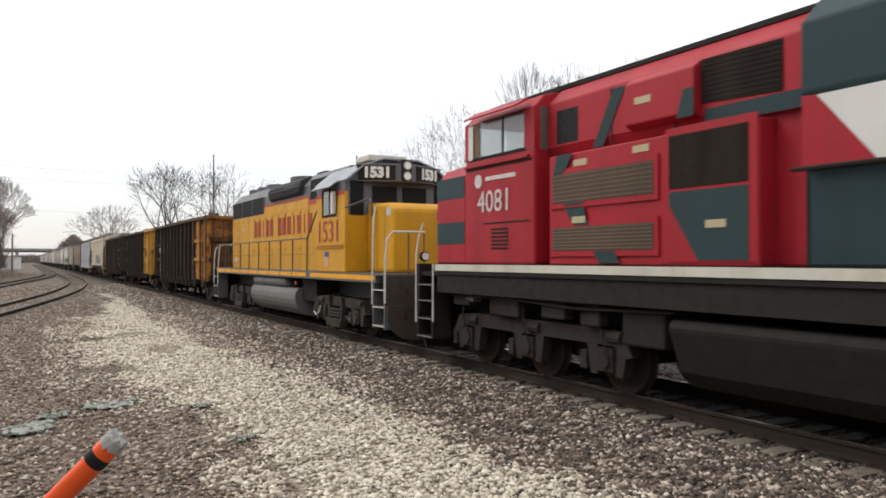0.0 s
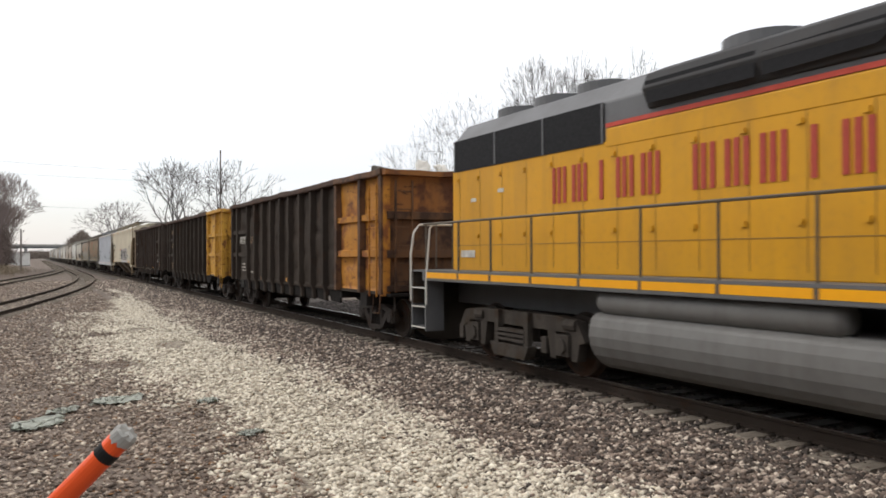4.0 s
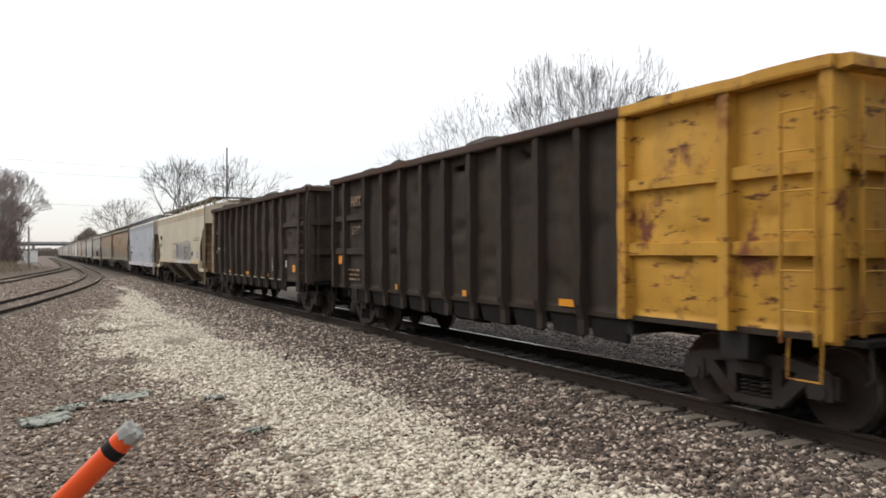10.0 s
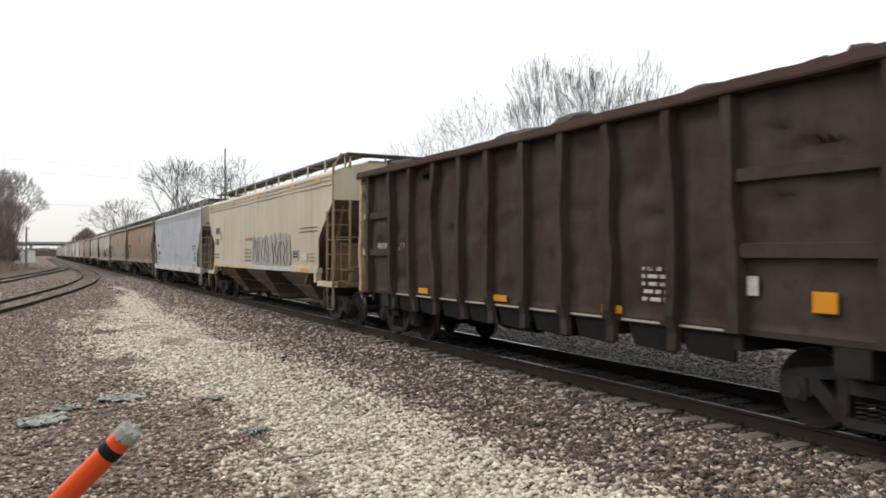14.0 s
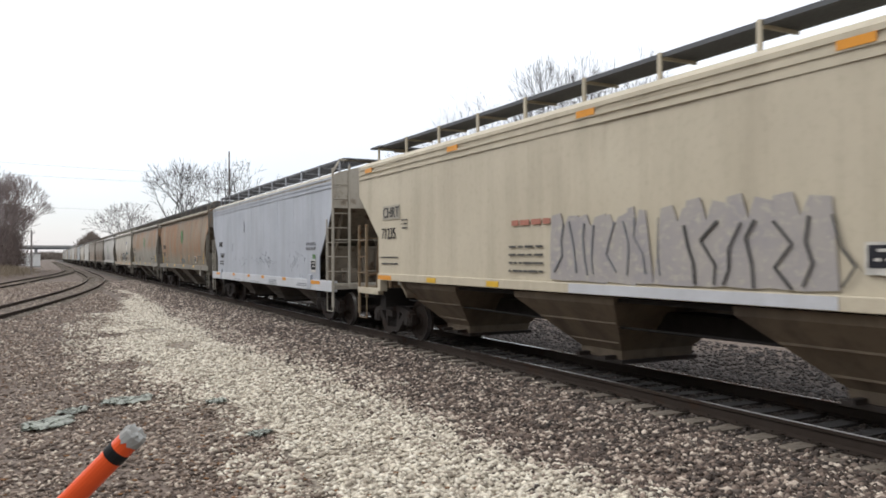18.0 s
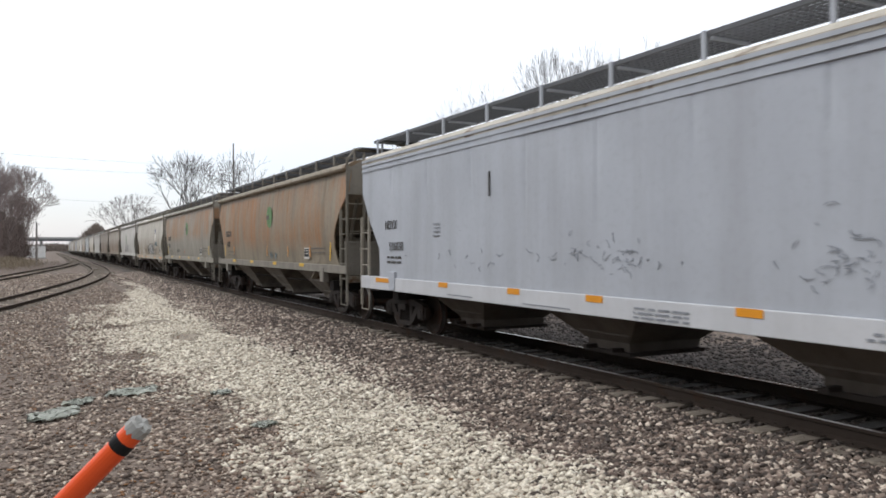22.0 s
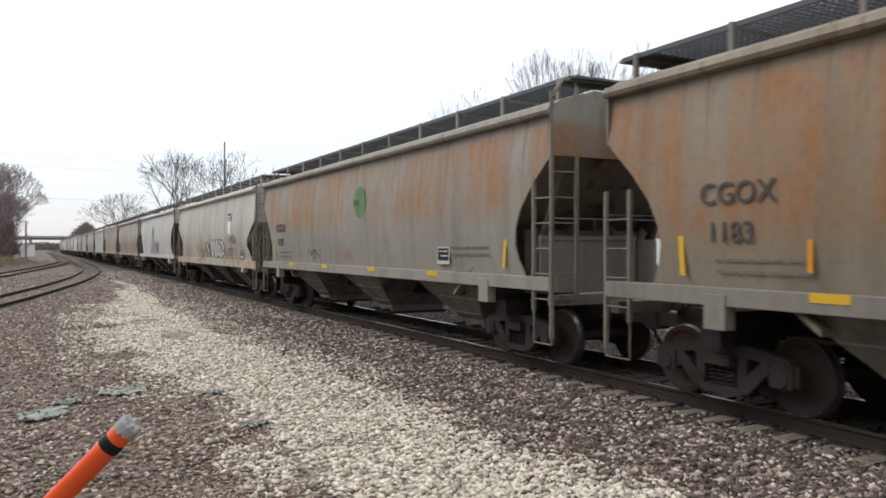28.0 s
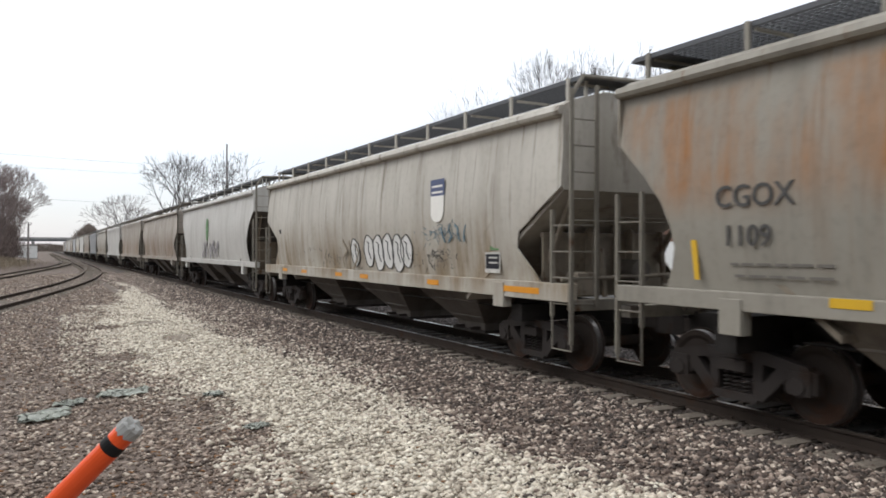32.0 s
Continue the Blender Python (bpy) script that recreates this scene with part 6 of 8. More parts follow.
def sheet(loco, name, mat, x, pts, label="", thick=0.008):
    bm = bmesh.new()
    slab_x(bm, pts, x, x + thick if x < 0 else x - thick)
    return part(name, bm, mat, loco, label)


# -- yellow four-axle locomotive: u from its leading end --
UH = 8.35
up = thing("locomotive", "weathered yellow and grey four-axle diesel locomotive with red lettering", "locomotive", "locomotives of the train", at=(0, 15.64 + UH, 0))
ROLLING.append((up, 15.64 + UH))
Y = lambda u: u - UH
bm = bmesh.new()
box(bm, -1.5, 1.5, Y(0.55), Y(17.10), 1.44, 1.62)
box(bm, -0.5, 0.5, Y(0.3), Y(17.35), 0.95, 1.36)
part("frame", bm, "loco_grey", up, bevel=0.015)
for s in (-1, 1):
    for a, b in ((0.62, 5.15), (5.45, 16.93)):
        sheet(up, "edge_stripe", "loco_stripe", s * 1.506, [(Y(a), 1.50), (Y(b), 1.50), (Y(b), 1.615), (Y(a), 1.615)], thick=0.006)
bm = bmesh.new()
box(bm, -1.5, 1.5, Y(0.15), Y(17.53), 1.62, 1.66)
part("walkway", bm, "loco_grey", up)
hood(up, "long_hood", "loco_yellow", Y(4.4), Y(16.85), 0.90, 1.66, 3.70, 0.02)
hood(up, "long_hood_upper", "loco_grey", Y(4.4), Y(16.80), 0.885, 3.68, 4.66, 0.36)
hood(up, "mid_hood", "loco_yellow", Y(7.05), Y(12.02), 0.91, 3.6, 3.90, 0.02)
sheet(up, "door_seam", "loco_seam", -0.905, [(Y(5.5), 2.15), (Y(16.75), 2.15), (Y(16.75), 2.165), (Y(5.5), 2.165)])
for u in spaced(6.2, 16.55, 0.82):
    sheet(up, "hood_door_seam", "loco_seam", -0.905, [(Y(u), 1.75), (Y(u) + 0.012, 1.75), (Y(u) + 0.012, 3.62), (Y(u), 3.62)], thick=0.004)
    for z in (2.3, 3.45):
        bm = bmesh.new()
        box(bm, -0.93, -0.90, Y(u) + 0.05, Y(u) + 0.13, z, z + 0.07)
        part("latch", bm, "loco_yellow", up)
for s in (-1, 1):
    sheet(up, "red_stripe", "red_stripe", s * 0.914, [(Y(7.0), 3.90), (Y(12.02), 3.90), (Y(12.02), 3.965), (Y(7.0), 3.965)])
    sheet(up, "red_stripe", "red_stripe", s * 0.906, [(Y(4.5), 3.70), (Y(7.4), 3.66), (Y(6.95), 3.96), (Y(7.0), 3.80), (Y(4.5), 3.82)])
    gr = sheet(up, "radiator_grille", "grille", s * 0.912, [(Y(12.08), 3.67), (Y(16.75), 3.67), (Y(16.75), 4.30), (Y(12.08), 4.30)], "dark radiator grille")
    for u in spaced(12.1, 16.75, 1.37):
        sheet(up, "grille_post", "loco_grey", s * 0.922, [(Y(u) - 0.02, 3.67), (Y(u) + 0.02, 3.67), (Y(u) + 0.02, 4.3), (Y(u) - 0.02, 4.3)])
    sheet(up, "intake_grille", "grille", s * 0.912, [(Y(5.25), 3.84), (Y(6.86), 3.84), (Y(6.86), 4.42), (Y(5.25), 4.42)], "dark air intake grille")
    # flared resistor-grid housing
    bm = bmesh.new()
    slab_y(bm, [(s * 0.80, 4.02), (s * 0.93, 4.04), (s * 1.05, 4.30), (s * 0.95, 4.52), (s * 0.6, 4.66)], Y(7.6), Y(11.1))
    part("grid_housing", bm, "grid_dark", up, bevel=0.02)
    sheet(up, "grid_louvre", "grille", s * 1.03, [(Y(9.2), 4.08), (Y(11.0), 4.08), (Y(11.05), 4.40), (Y(9.2), 4.40)])
    sheet(up, "grid_louvre", "grille", s * 1.025, [(Y(7.7), 4.12), (Y(9.1), 4.08), (Y(9.1), 4.36), (Y(7.3), 4.40)])
for u, r in ((13.0, 0.55), (14.25, 0.55), (15.5, 0.55), (9.8, 0.6)):
    bm = bmesh.new()
    rod(bm, (0, Y(u), 4.6), (0, Y(u), 4.82), r, 24)
    rod(bm, (0, Y(u), 4.80), (0, Y(u), 4.84), r * 0.9, 24)
    part("roof_fan", bm, "loco_grey", up)
bm = bmesh.new()
box(bm, -0.3, 0.3, Y(7.2), Y(8.0), 4.62, 4.80)
part("exhaust_stack", bm, "black", up)
# cab
bm = bmesh.new()
slab_y(bm, [(-1.52, 1.66), (1.52, 1.66), (1.52, 3.14), (-1.52, 3.14)], Y(2.42), Y(4.55))
cab = part("cab", bm, "loco_yellow", up, bevel=0.03)
for a, b in ((2.42, 3.04), (4.08, 4.55)):
    for x in (-1.48, 1.48):
        bm = bmesh.new()
        box(bm, x - 0.04, x + 0.04, Y(a), Y(b), 3.12, 3.72)
        part("cab_wall", bm, "loco_yellow", up)
        bm = bmesh.new()
        box(bm, x - 0.039, x + 0.039, Y(a), Y(b), 3.72, 4.02)
        part("cab_wall", bm, "loco_grey", up)
bm = bmesh.new()
box(bm, -1.44, 1.44, Y(2.42), Y(2.48), 3.14, 4.02)
part("cab_front_wall", bm, "loco_grey", up)
bm = bmesh.new()
box(bm, -1.44, 1.44, Y(4.5), Y(4.55), 3.14, 4.02)
part("cab_back_wall", bm, "inner_grey", up)
for x in (-0.8, 0.8):
    bm = bmesh.new()
    box(bm, x - 0.25, x + 0.25, Y(3.9), Y(4.02), 3.12, 3.7)
    part("cab_seat", bm, "black", up, bevel=0.04)
bm = bmesh.new()
slab_y(bm, [(-1.52, 3.86), (-1.5, 3.845), (1.5, 3.845), (1.52, 3.86), (1.52, 4.02), (1.05, 4.38), (0.5, 4.58), (-0.5, 4.58), (-1.05, 4.38), (-1.52, 4.02)], Y(2.42), Y(4.55))
cab_up = part("cab_upper", bm, "loco_grey", up, bevel=0.02)
bm = bmesh.new()
arch = [(1.56, 4.0), (1.08, 4.40), (0.5, 4.61), (-0.5, 4.61), (-1.08, 4.40), (-1.56, 4.0), (-1.53, 3.97), (-1.05, 4.37), (-0.5, 4.57), (0.5, 4.57), (1.05, 4.37), (1.53, 3.97)]
slab_y(bm, arch, Y(2.30), Y(4.62))
part("cab_roof", bm, "roof_grey", up, "light grey cab roof")
for s in (-1, 1):
    sheet(up, "red_stripe", "red_stripe", s * 1.527, [(Y(2.44), 3.64), (Y(3.0), 3.64), (Y(3.0), 3.74), (Y(2.44), 3.74)])
    sheet(up, "red_stripe", "red_stripe", s * 1.527, [(Y(4.12), 3.64), (Y(4.53), 3.64), (Y(4.53), 3.74), (Y(4.12), 3.74)])
    fr = sheet(up, "window_sill", "black", s * 1.53, [(Y(3.02), 3.11), (Y(4.10), 3.11), (Y(4.10), 3.17), (Y(3.02), 3.17)], thick=0.02)
    for u in (3.02, 3.55, 4.06):
        sheet(fr, "window_bar", "black", s * 1.525, [(Y(u), 3.17), (Y(u) + 0.04, 3.17), (Y(u) + 0.04, 3.84), (Y(u), 3.84)], thick=0.03)
    sheet(fr, "pane", "glass", s * 1.515, [(Y(3.06), 3.18), (Y(3.55), 3.18), (Y(3.55), 3.80), (Y(3.06), 3.84)])
    sheet(fr, "pane", "glass", s * 1.51, [(Y(3.59), 3.18), (Y(4.05), 3.18), (Y(4.05), 3.80), (Y(3.60), 3.80)])
    bm = bmesh.new()
    slab_y(bm, [(s * 1.52, 4.02), (s * 1.78, 3.83), (s * 1.79, 3.85), (s * 1.53, 4.05)], Y(2.85), Y(4.25))
    part("sunshade", bm, "roof_grey", up, "light grey sunshade")
    bm = bmesh.new()
    box(bm, s * 1.60 - 0.04, s * 1.60 + 0.04, Y(2.98), Y(3.12), 3.2, 3.75)
    part("wind_deflector", bm, "handrail_w", up)
    for z in (2.36, 2.30):
        bm = bmesh.new()
        box(bm, s * 1.54 - 0.02, s * 1.54 + 0.02, Y(2.5), Y(4.5), z, z + 0.02)
        part("grab_bar", bm, "loco_yellow", up)
words("1531", 0.82, "red", up, -1.535, Y(3.62), 2.70, width=1.08)
# the painted name: plain bars of its size and colour
for k in range(12):
    u = 13.2 - k * 0.53 - (0.45 if k >= 5 else 0)
    bm = bmesh.new()
    for q in (-0.05,) if k in (2, 8, 10) else (-0.19, -0.04, 0.10):
        slab_x(bm, [(Y(u) + q, 2.82), (Y(u) + q + 0.085, 2.82), (Y(u) + q + 0.085, 3.42), (Y(u) + q, 3.42)], -0.915, -0.905)
    tagged(part("lettering_bar", bm, "red", up), kind="stuff")
sheet(up, "emblem", "pinkish", -1.532, [(Y(3.60), 1.86), (Y(3.72), 1.78), (Y(3.84), 1.86), (Y(3.86), 2.06), (Y(3.58), 2.06)], "small shield emblem")
sheet(up, "emblem_band", "blue", -1.533, [(Y(3.56), 2.06), (Y(3.88), 2.06), (Y(3.86), 2.2), (Y(3.58), 2.2)])
# cab front above the nose
yf = Y(2.42)
for x0, x1 in ((-1.38, -1.02), (1.02, 1.38)):
    bm = bmesh.new()
    box(bm, x0, x1, yf - 0.02, yf - 0.002, 3.12, 4.0)
    part("front_window", bm, "dark_glass", up)
for x0, x1 in ((-0.78, -0.08), (0.08, 0.78)):
    bm = bmesh.new()
    box(bm, x0, x1, yf - 0.02, yf - 0.002, 3.46, 3.88)
    part("front_window", bm, "dark_glass", up)
bm = bmesh.new()
slab_z(bm, [(-1.22, yf + 0.02), (-0.24, yf - 0.42), (0.24, yf - 0.42), (1.22, yf + 0.02)], 3.98, 4.44)
part("cab_prow", bm, "loco_grey", up, bevel=0.03)
for s in (-1, 1):
    a = math.atan2(0.44, 0.98) * s
    turn = Matrix.Translation((s * 0.73, yf - 0.205, 4.20)) @ Matrix.Rotation(a, 4, "Z")
    bm = bmesh.new()
    box(bm, -0.47, 0.47, -0.05, 0.02, -0.19, 0.19)
    nb = part("number_board", bm, "black", up, at=turn, bevel=0.012)
    words("1531", 0.36, "board_white", nb, 0, -0.056, 0.0, turn=Matrix(((1, 0, 0, 0), (0, 0, -1, 0), (0, 1, 0, 0), (0, 0, 0, 1))), bold=0.022)
    bm = bmesh.new()
    box(bm, -0.50, 0.50, -0.06, 0.0, 0.19, 0.215)
    box(bm, -0.50, 0.50, -0.06, 0.0, -0.215, -0.19)
    part("frame", bm, "loco_grey", nb)
bm = bmesh.new()
box(bm, -0.15, 0.15, yf - 0.47, yf - 0.1, 4.0, 4.56)
hl = part("headlight_housing", bm, "black", up, bevel=0.05)
for z in (4.13, 4.40):
    bm = bmesh.new()
    rod(bm, (0, yf - 0.49, z), (0, yf - 0.465, z), 0.10, 16)
    part("headlight", bm, "lens", hl)
    bm = bmesh.new()
    n = 20
    pipe(bm, [(0.105 * math.cos(k * 6.2832 / n), yf - 0.485, z + 0.105 * math.sin(k * 6.2832 / n)) for k in range(n + 1)], 0.016, 5)
    part("bezel", bm, "shine", hl)
bm = bmesh.new()
box(bm, -0.75, 0.35, Y(2.7), Y(3.6), 4.58, 4.74)
part("roof_cooler", bm, "sill_white", up, bevel=0.03)
bm = bmesh.new()
rod(bm, (-0.6, Y(3.9), 4.55), (-0.6, Y(3.9), 4.85), 0.02, 6)
part("antenna", bm, "black", up)
# short hood
bm = bmesh.new()
slab_x(bm, [(Y(0.80), 1.66), (Y(2.42), 1.66), (Y(2.42), 3.42), (Y(1.0), 3.36), (Y(0.80), 3.22)], -0.92, 0.92)
part("short_hood", bm, "loco_yellow", up, bevel=0.09)
bm = bmesh.new()
yn = Y(0.80)
slab_y(bm, [(0.28, 2.66), (0.42, 2.58), (0.56, 2.66), (0.58, 2.98), (0.26, 2.98)], yn - 0.012, yn)
part("emblem", bm, "pinkish", up, "faded shield emblem")
bm = bmesh.new()
slab_y(bm, [(0.24, 2.98), (0.60, 2.98), (0.58, 3.2), (0.26, 3.2)], yn - 0.014, yn)
part("emblem_band", bm, "blue", up)
sheet(up, "notice", "ink_white", -0.93, [(Y(0.95), 3.05), (Y(1.2), 3.05), (Y(1.2), 3.25), (Y(0.95), 3.25)])
for u in (1.3, 1.75):
    sheet(up, "door_seam", "handrail", -0.927, [(Y(u), 1.75), (Y(u) + 0.012, 1.75), (Y(u) + 0.012, 3.2), (Y(u), 3.2)], thick=0.004)
# fuel tank, reservoirs
bm = bmesh.new()
tank = [(1.30, 1.12), (1.40, 1.05), (1.44, 0.92), (1.45, 0.78), (1.42, 0.64), (1.35, 0.50), (1.23, 0.38), (1.08, 0.30), (0.85, 0.26)]
slab_y(bm, tank + [(-x, z) for x, z in tank[::-1]], Y(6.7), Y(11.8))
part("fuel_tank", bm, "tank_grey", up, bevel=0.03)
bm = bmesh.new()
box(bm, -1.2, 1.2, Y(5.45), Y(6.7), 0.75, 1.4)
part("equipment_case", bm, "black", up, bevel=0.03)
for s in (-1, 1):
    bm = bmesh.new()
    lathe = [(Y(7.85), 0.0), (Y(7.85), 0.14), (Y(7.97), 0.19), (Y(11.6), 0.19), (Y(11.72), 0.14), (Y(11.72), 0.0)]
    loft(bm, [[(s * 1.22 + r * math.cos(k * 0.3927), y, 1.28 + r * math.sin(k * 0.3927)) for k in range(16)] for y, r in lathe])
    part("air_reservoir", bm, "tank_grey", up, smooth=True)
    bm = bmesh.new()
    rod(bm, (s * 1.42, Y(6.6), 1.28), (s * 1.47, Y(6.6), 1.28), 0.06, 10)
    part("fuel_cap", bm, "red", up)
for u in (3.75, 14.1):
    loco_truck(up, Y(u), (-1.37, 1.37), hose=u < 8)
for u, z, w in ((15.9, 3.02, 0.2), (14.9, 3.14, 0.2), (15.95, 1.92, 0.55)):
    sheet(up, "notice", "ink_white", -0.912, [(Y(u), z), (Y(u + w), z), (Y(u + w), z + (0.07 if w < 0.3 else 0.14)), (Y(u), z + (0.07 if w < 0.3 else 0.14))])
# ends: pilots, steps, couplers, rails
for x in (-0.5, 0.5):
    bm = bmesh.new()
    rod(bm, (x, Y(-0.02), 2.06), (x, Y(0.08), 2.06), 0.11, 14)
    dl = part("ditch_light", bm, "black", up)
    bm = bmesh.new()
    rod(bm, (x, Y(-0.045), 2.06), (x, Y(-0.02), 2.06), 0.085, 14)
    part("lens", bm, "lens", dl)
for k, x in enumerate((-1.1, -0.8, -0.55, 0.55, 0.8, 1.1)):
    bm = bmesh.new()
    pipe(bm, [(x, Y(-0.02), 1.2), (x + 0.02, Y(-0.12), 1.05), (x + 0.05, Y(-0.16), 0.8), (x + 0.04, Y(-0.12), 0.62)], 0.025, 6)
    part("air_hose", bm, "truck", up)
for end, s in ((0.0, -1), (17.65, 1)):
    ye = Y(end)
    bm = bmesh.new()
    box(bm, -1.5, 1.5, min(ye, ye - s * 0.12), max(ye, ye - s * 0.12), 0.95, 1.62)
    part("end_plate", bm, "pilot", up)
    bm = bmesh.new()
    slab_y(bm, [(-1.40, 0.95), (1.40, 0.95), (1.42, 0.62), (1.34, 0.38), (1.12, 0.2), (0.8, 0.13), (-0.8, 0.13), (-1.12, 0.2), (-1.34, 0.38), (-1.42, 0.62)], min(ye + s * 0.02, ye - s * 0.05), max(ye + s * 0.02, ye - s * 0.05))
    part("pilot", bm, "pilot", up, bevel=0.02)
    coupler(up, ye, s)
    for x in (-1.5, 1.5):
        ya, yb = sorted((ye - s * 0.04, ye - s * 0.72))
        steps(up, ya, yb, x, "loco_grey", "handrail_w")
        sx = 1 if x > 0 else -1
        bm = bmesh.new()
        yo, yi = ye - s * 0.02, ye - s * 0.74
        pipe(bm, [(x, yi, 0.95), (x, yi, 1.5), (x - sx * 0.05, yi - s * 0.06, 2.9 if s < 0 else 2.5), (x - sx * 0.12, yi - s * 0.08, 3.25 if s < 0 else 2.6)], 0.02, 6)
        part("grab_rail", bm, "handrail_w", up, "dirty white grab rail")
        bm = bmesh.new()
        pipe(bm, [(x, yo, 1.0), (x, yo, 2.0), (x - sx * 0.06, yo - s * 0.02, 2.45), (x - sx * 0.2, yo, 2.62), (sx * 0.5, yo, 2.62)], 0.024, 6)
        part("grab_rail", bm, "handrail_w", up, "dirty white grab rail")
    for x in (-0.9, -0.5, 0.5, 0.9):
        bm = bmesh.new()
        rod(bm, (x, ye - s * 0.05, 1.62), (x, ye - s * 0.05, 2.62), 0.018, 6)
        part("stanchion", bm, "handrail", up)
for s in (-1, 1):
    x = s * 1.48
    bm = bmesh.new()
    pipe(bm, [(x, Y(17.05), 2.60), (x, Y(5.48), 2.60), (s * 1.5, Y(4.62), 3.32)], 0.022, 6)
    part("handrail", bm, "handrail", up)
    for u in (16.95, 15.6, 14.44, 13.19, 11.95, 10.66, 9.35, 8.06, 6.84, 5.49):
        bm = bmesh.new()
        rod(bm, (x, Y(u), 1.5), (x, Y(u), 2.60), 0.02, 6)
        box(bm, x - 0.03, x + 0.03, Y(u) - 0.03, Y(u) + 0.03, 1.5, 1.62)
        part("stanchion", bm, "handrail", up)
    bm = bmesh.new()
    pipe(bm, [(s * 1.52, Y(2.4), 3.30), (s * 1.50, Y(0.95), 3.42), (s * 1.5, Y(0.76), 3.34), (s * 1.5, Y(0.74), 3.0)], 0.022, 6)
    part("handrail", bm, "handrail", up)

# -- red and green six-axle locomotive: w from its nose, which looks back along the train --
FH = 11.0
fx = thing("locomotive", "red and dark green six-axle diesel locomotive with white numbers", "locomotive", "locomotives of the train", at=(0, 13.28 - FH, 0))
ROLLING.append((fx, 13.28 - FH))
W = lambda w: FH - w
bm = bmesh.new()
box(bm, -1.5, 1.5, W(21.6), W(0.1), 1.35, 1.72)
box(bm, -0.6, 0.6, W(21.7), W(-0.7), 0.95, 1.35)
box(bm, -1.45, 1.45, W(0.1), W(-0.8), 1.66, 1.74)
part("frame", bm, "black", fx)
for s in (-1, 1):
    sheet(fx, "white_sill", "sill_white", s * 1.556, [(W(21.6), 1.77), (W(0.1), 1.77), (W(0.1), 1.89), (W(21.6), 1.89)], "dirty white side sill", thick=0.02)
bm = bmesh.new()
box(bm, -1.54, 1.54, W(21.6), W(0.1), 1.70, 1.90)
part("walkway", bm, "black", fx)


def nose_ring(w, half, top):
    return [(-half, W(w), 1.9), (half, W(w), 1.9), (half, W(w), top - 0.25), (half - 0.18, W(w), top), (-half + 0.18, W(w), top), (-half, W(w), top - 0.25)]


bm = bmesh.new()
loft(bm, [nose_ring(-0.04, 1.34, 3.45), nose_ring(0.03, 1.46, 3.60), nose_ring(0.16, 1.52, 3.70), nose_ring(1.26, 1.535, 3.76)])
part("nose", bm, "loco_red", fx, bevel=0.04)
for z0, z1 in ((3.12, 3.52), (2.27, 2.68)):
    for s in (-1, 1):
        bm = bmesh.new()
        rings = []
        for w, half in ((-0.02, 1.375), (0.03, 1.46), (0.16, 1.52), (1.22, 1.535)):
            rings.append([(s * (half - 0.03), W(w), z0), (s * (half + 0.005), W(w), z0), (s * (half + 0.005), W(w), z1), (s * (half - 0.03), W(w), z1)])
        loft(bm, rings)
        part("green_stripe", bm, "loco_green", fx)
bm = bmesh.new()
slab_y(bm, [(-1.55, 1.9), (1.55, 1.9), (1.55, 3.76), (-1.55, 3.76)], W(3.42), W(1.26))
part("cab", bm, "loco_red", fx, bevel=0.04)
bm = bmesh.new()
slab_y(bm, [(-1.55, 4.40), (1.55, 4.40), (1.35, 4.62), (0.6, 4.78), (-0.6, 4.78), (-1.35, 4.62)], W(3.42), W(1.26))
part("cab_roof", bm, "loco_red", fx, bevel=0.02)
for a, b in ((3.42, 3.14), (1.40, 1.26)):
    for x in (-1.49, 1.49):
        bm = bmesh.new()
        box(bm, x - 0.06, x + 0.06, W(a), W(b), 3.74, 4.42)
        part("cab_post", bm, "loco_red", fx)
bm = bmesh.new()
box(bm, -1.43, 1.43, W(3.42), W(3.36), 3.74, 4.42)
part("cab_back_wall", bm, "inner_grey", fx)
for x in (-0.75, 0.75):
    bm = bmesh.new()
    box(bm, x - 0.26, x + 0.26, W(2.75), W(2.6), 3.74, 4.3)
    part("cab_seat", bm, "black", fx, bevel=0.05)
for x0, x1 in ((-1.43, -0.72), (-0.66, 0.66), (0.72, 1.43)):
    bm = bmesh.new()
    box(bm, x0, x1, W(1.30), W(1.28), 3.78, 4.40)
    part("windscreen", bm, "glass", fx)
bm = bmesh.new()
box(bm, -1.02, 1.02, W(8.0), W(1.3), 4.72, 4.79)
part("roof_walk", bm, "black", fx)
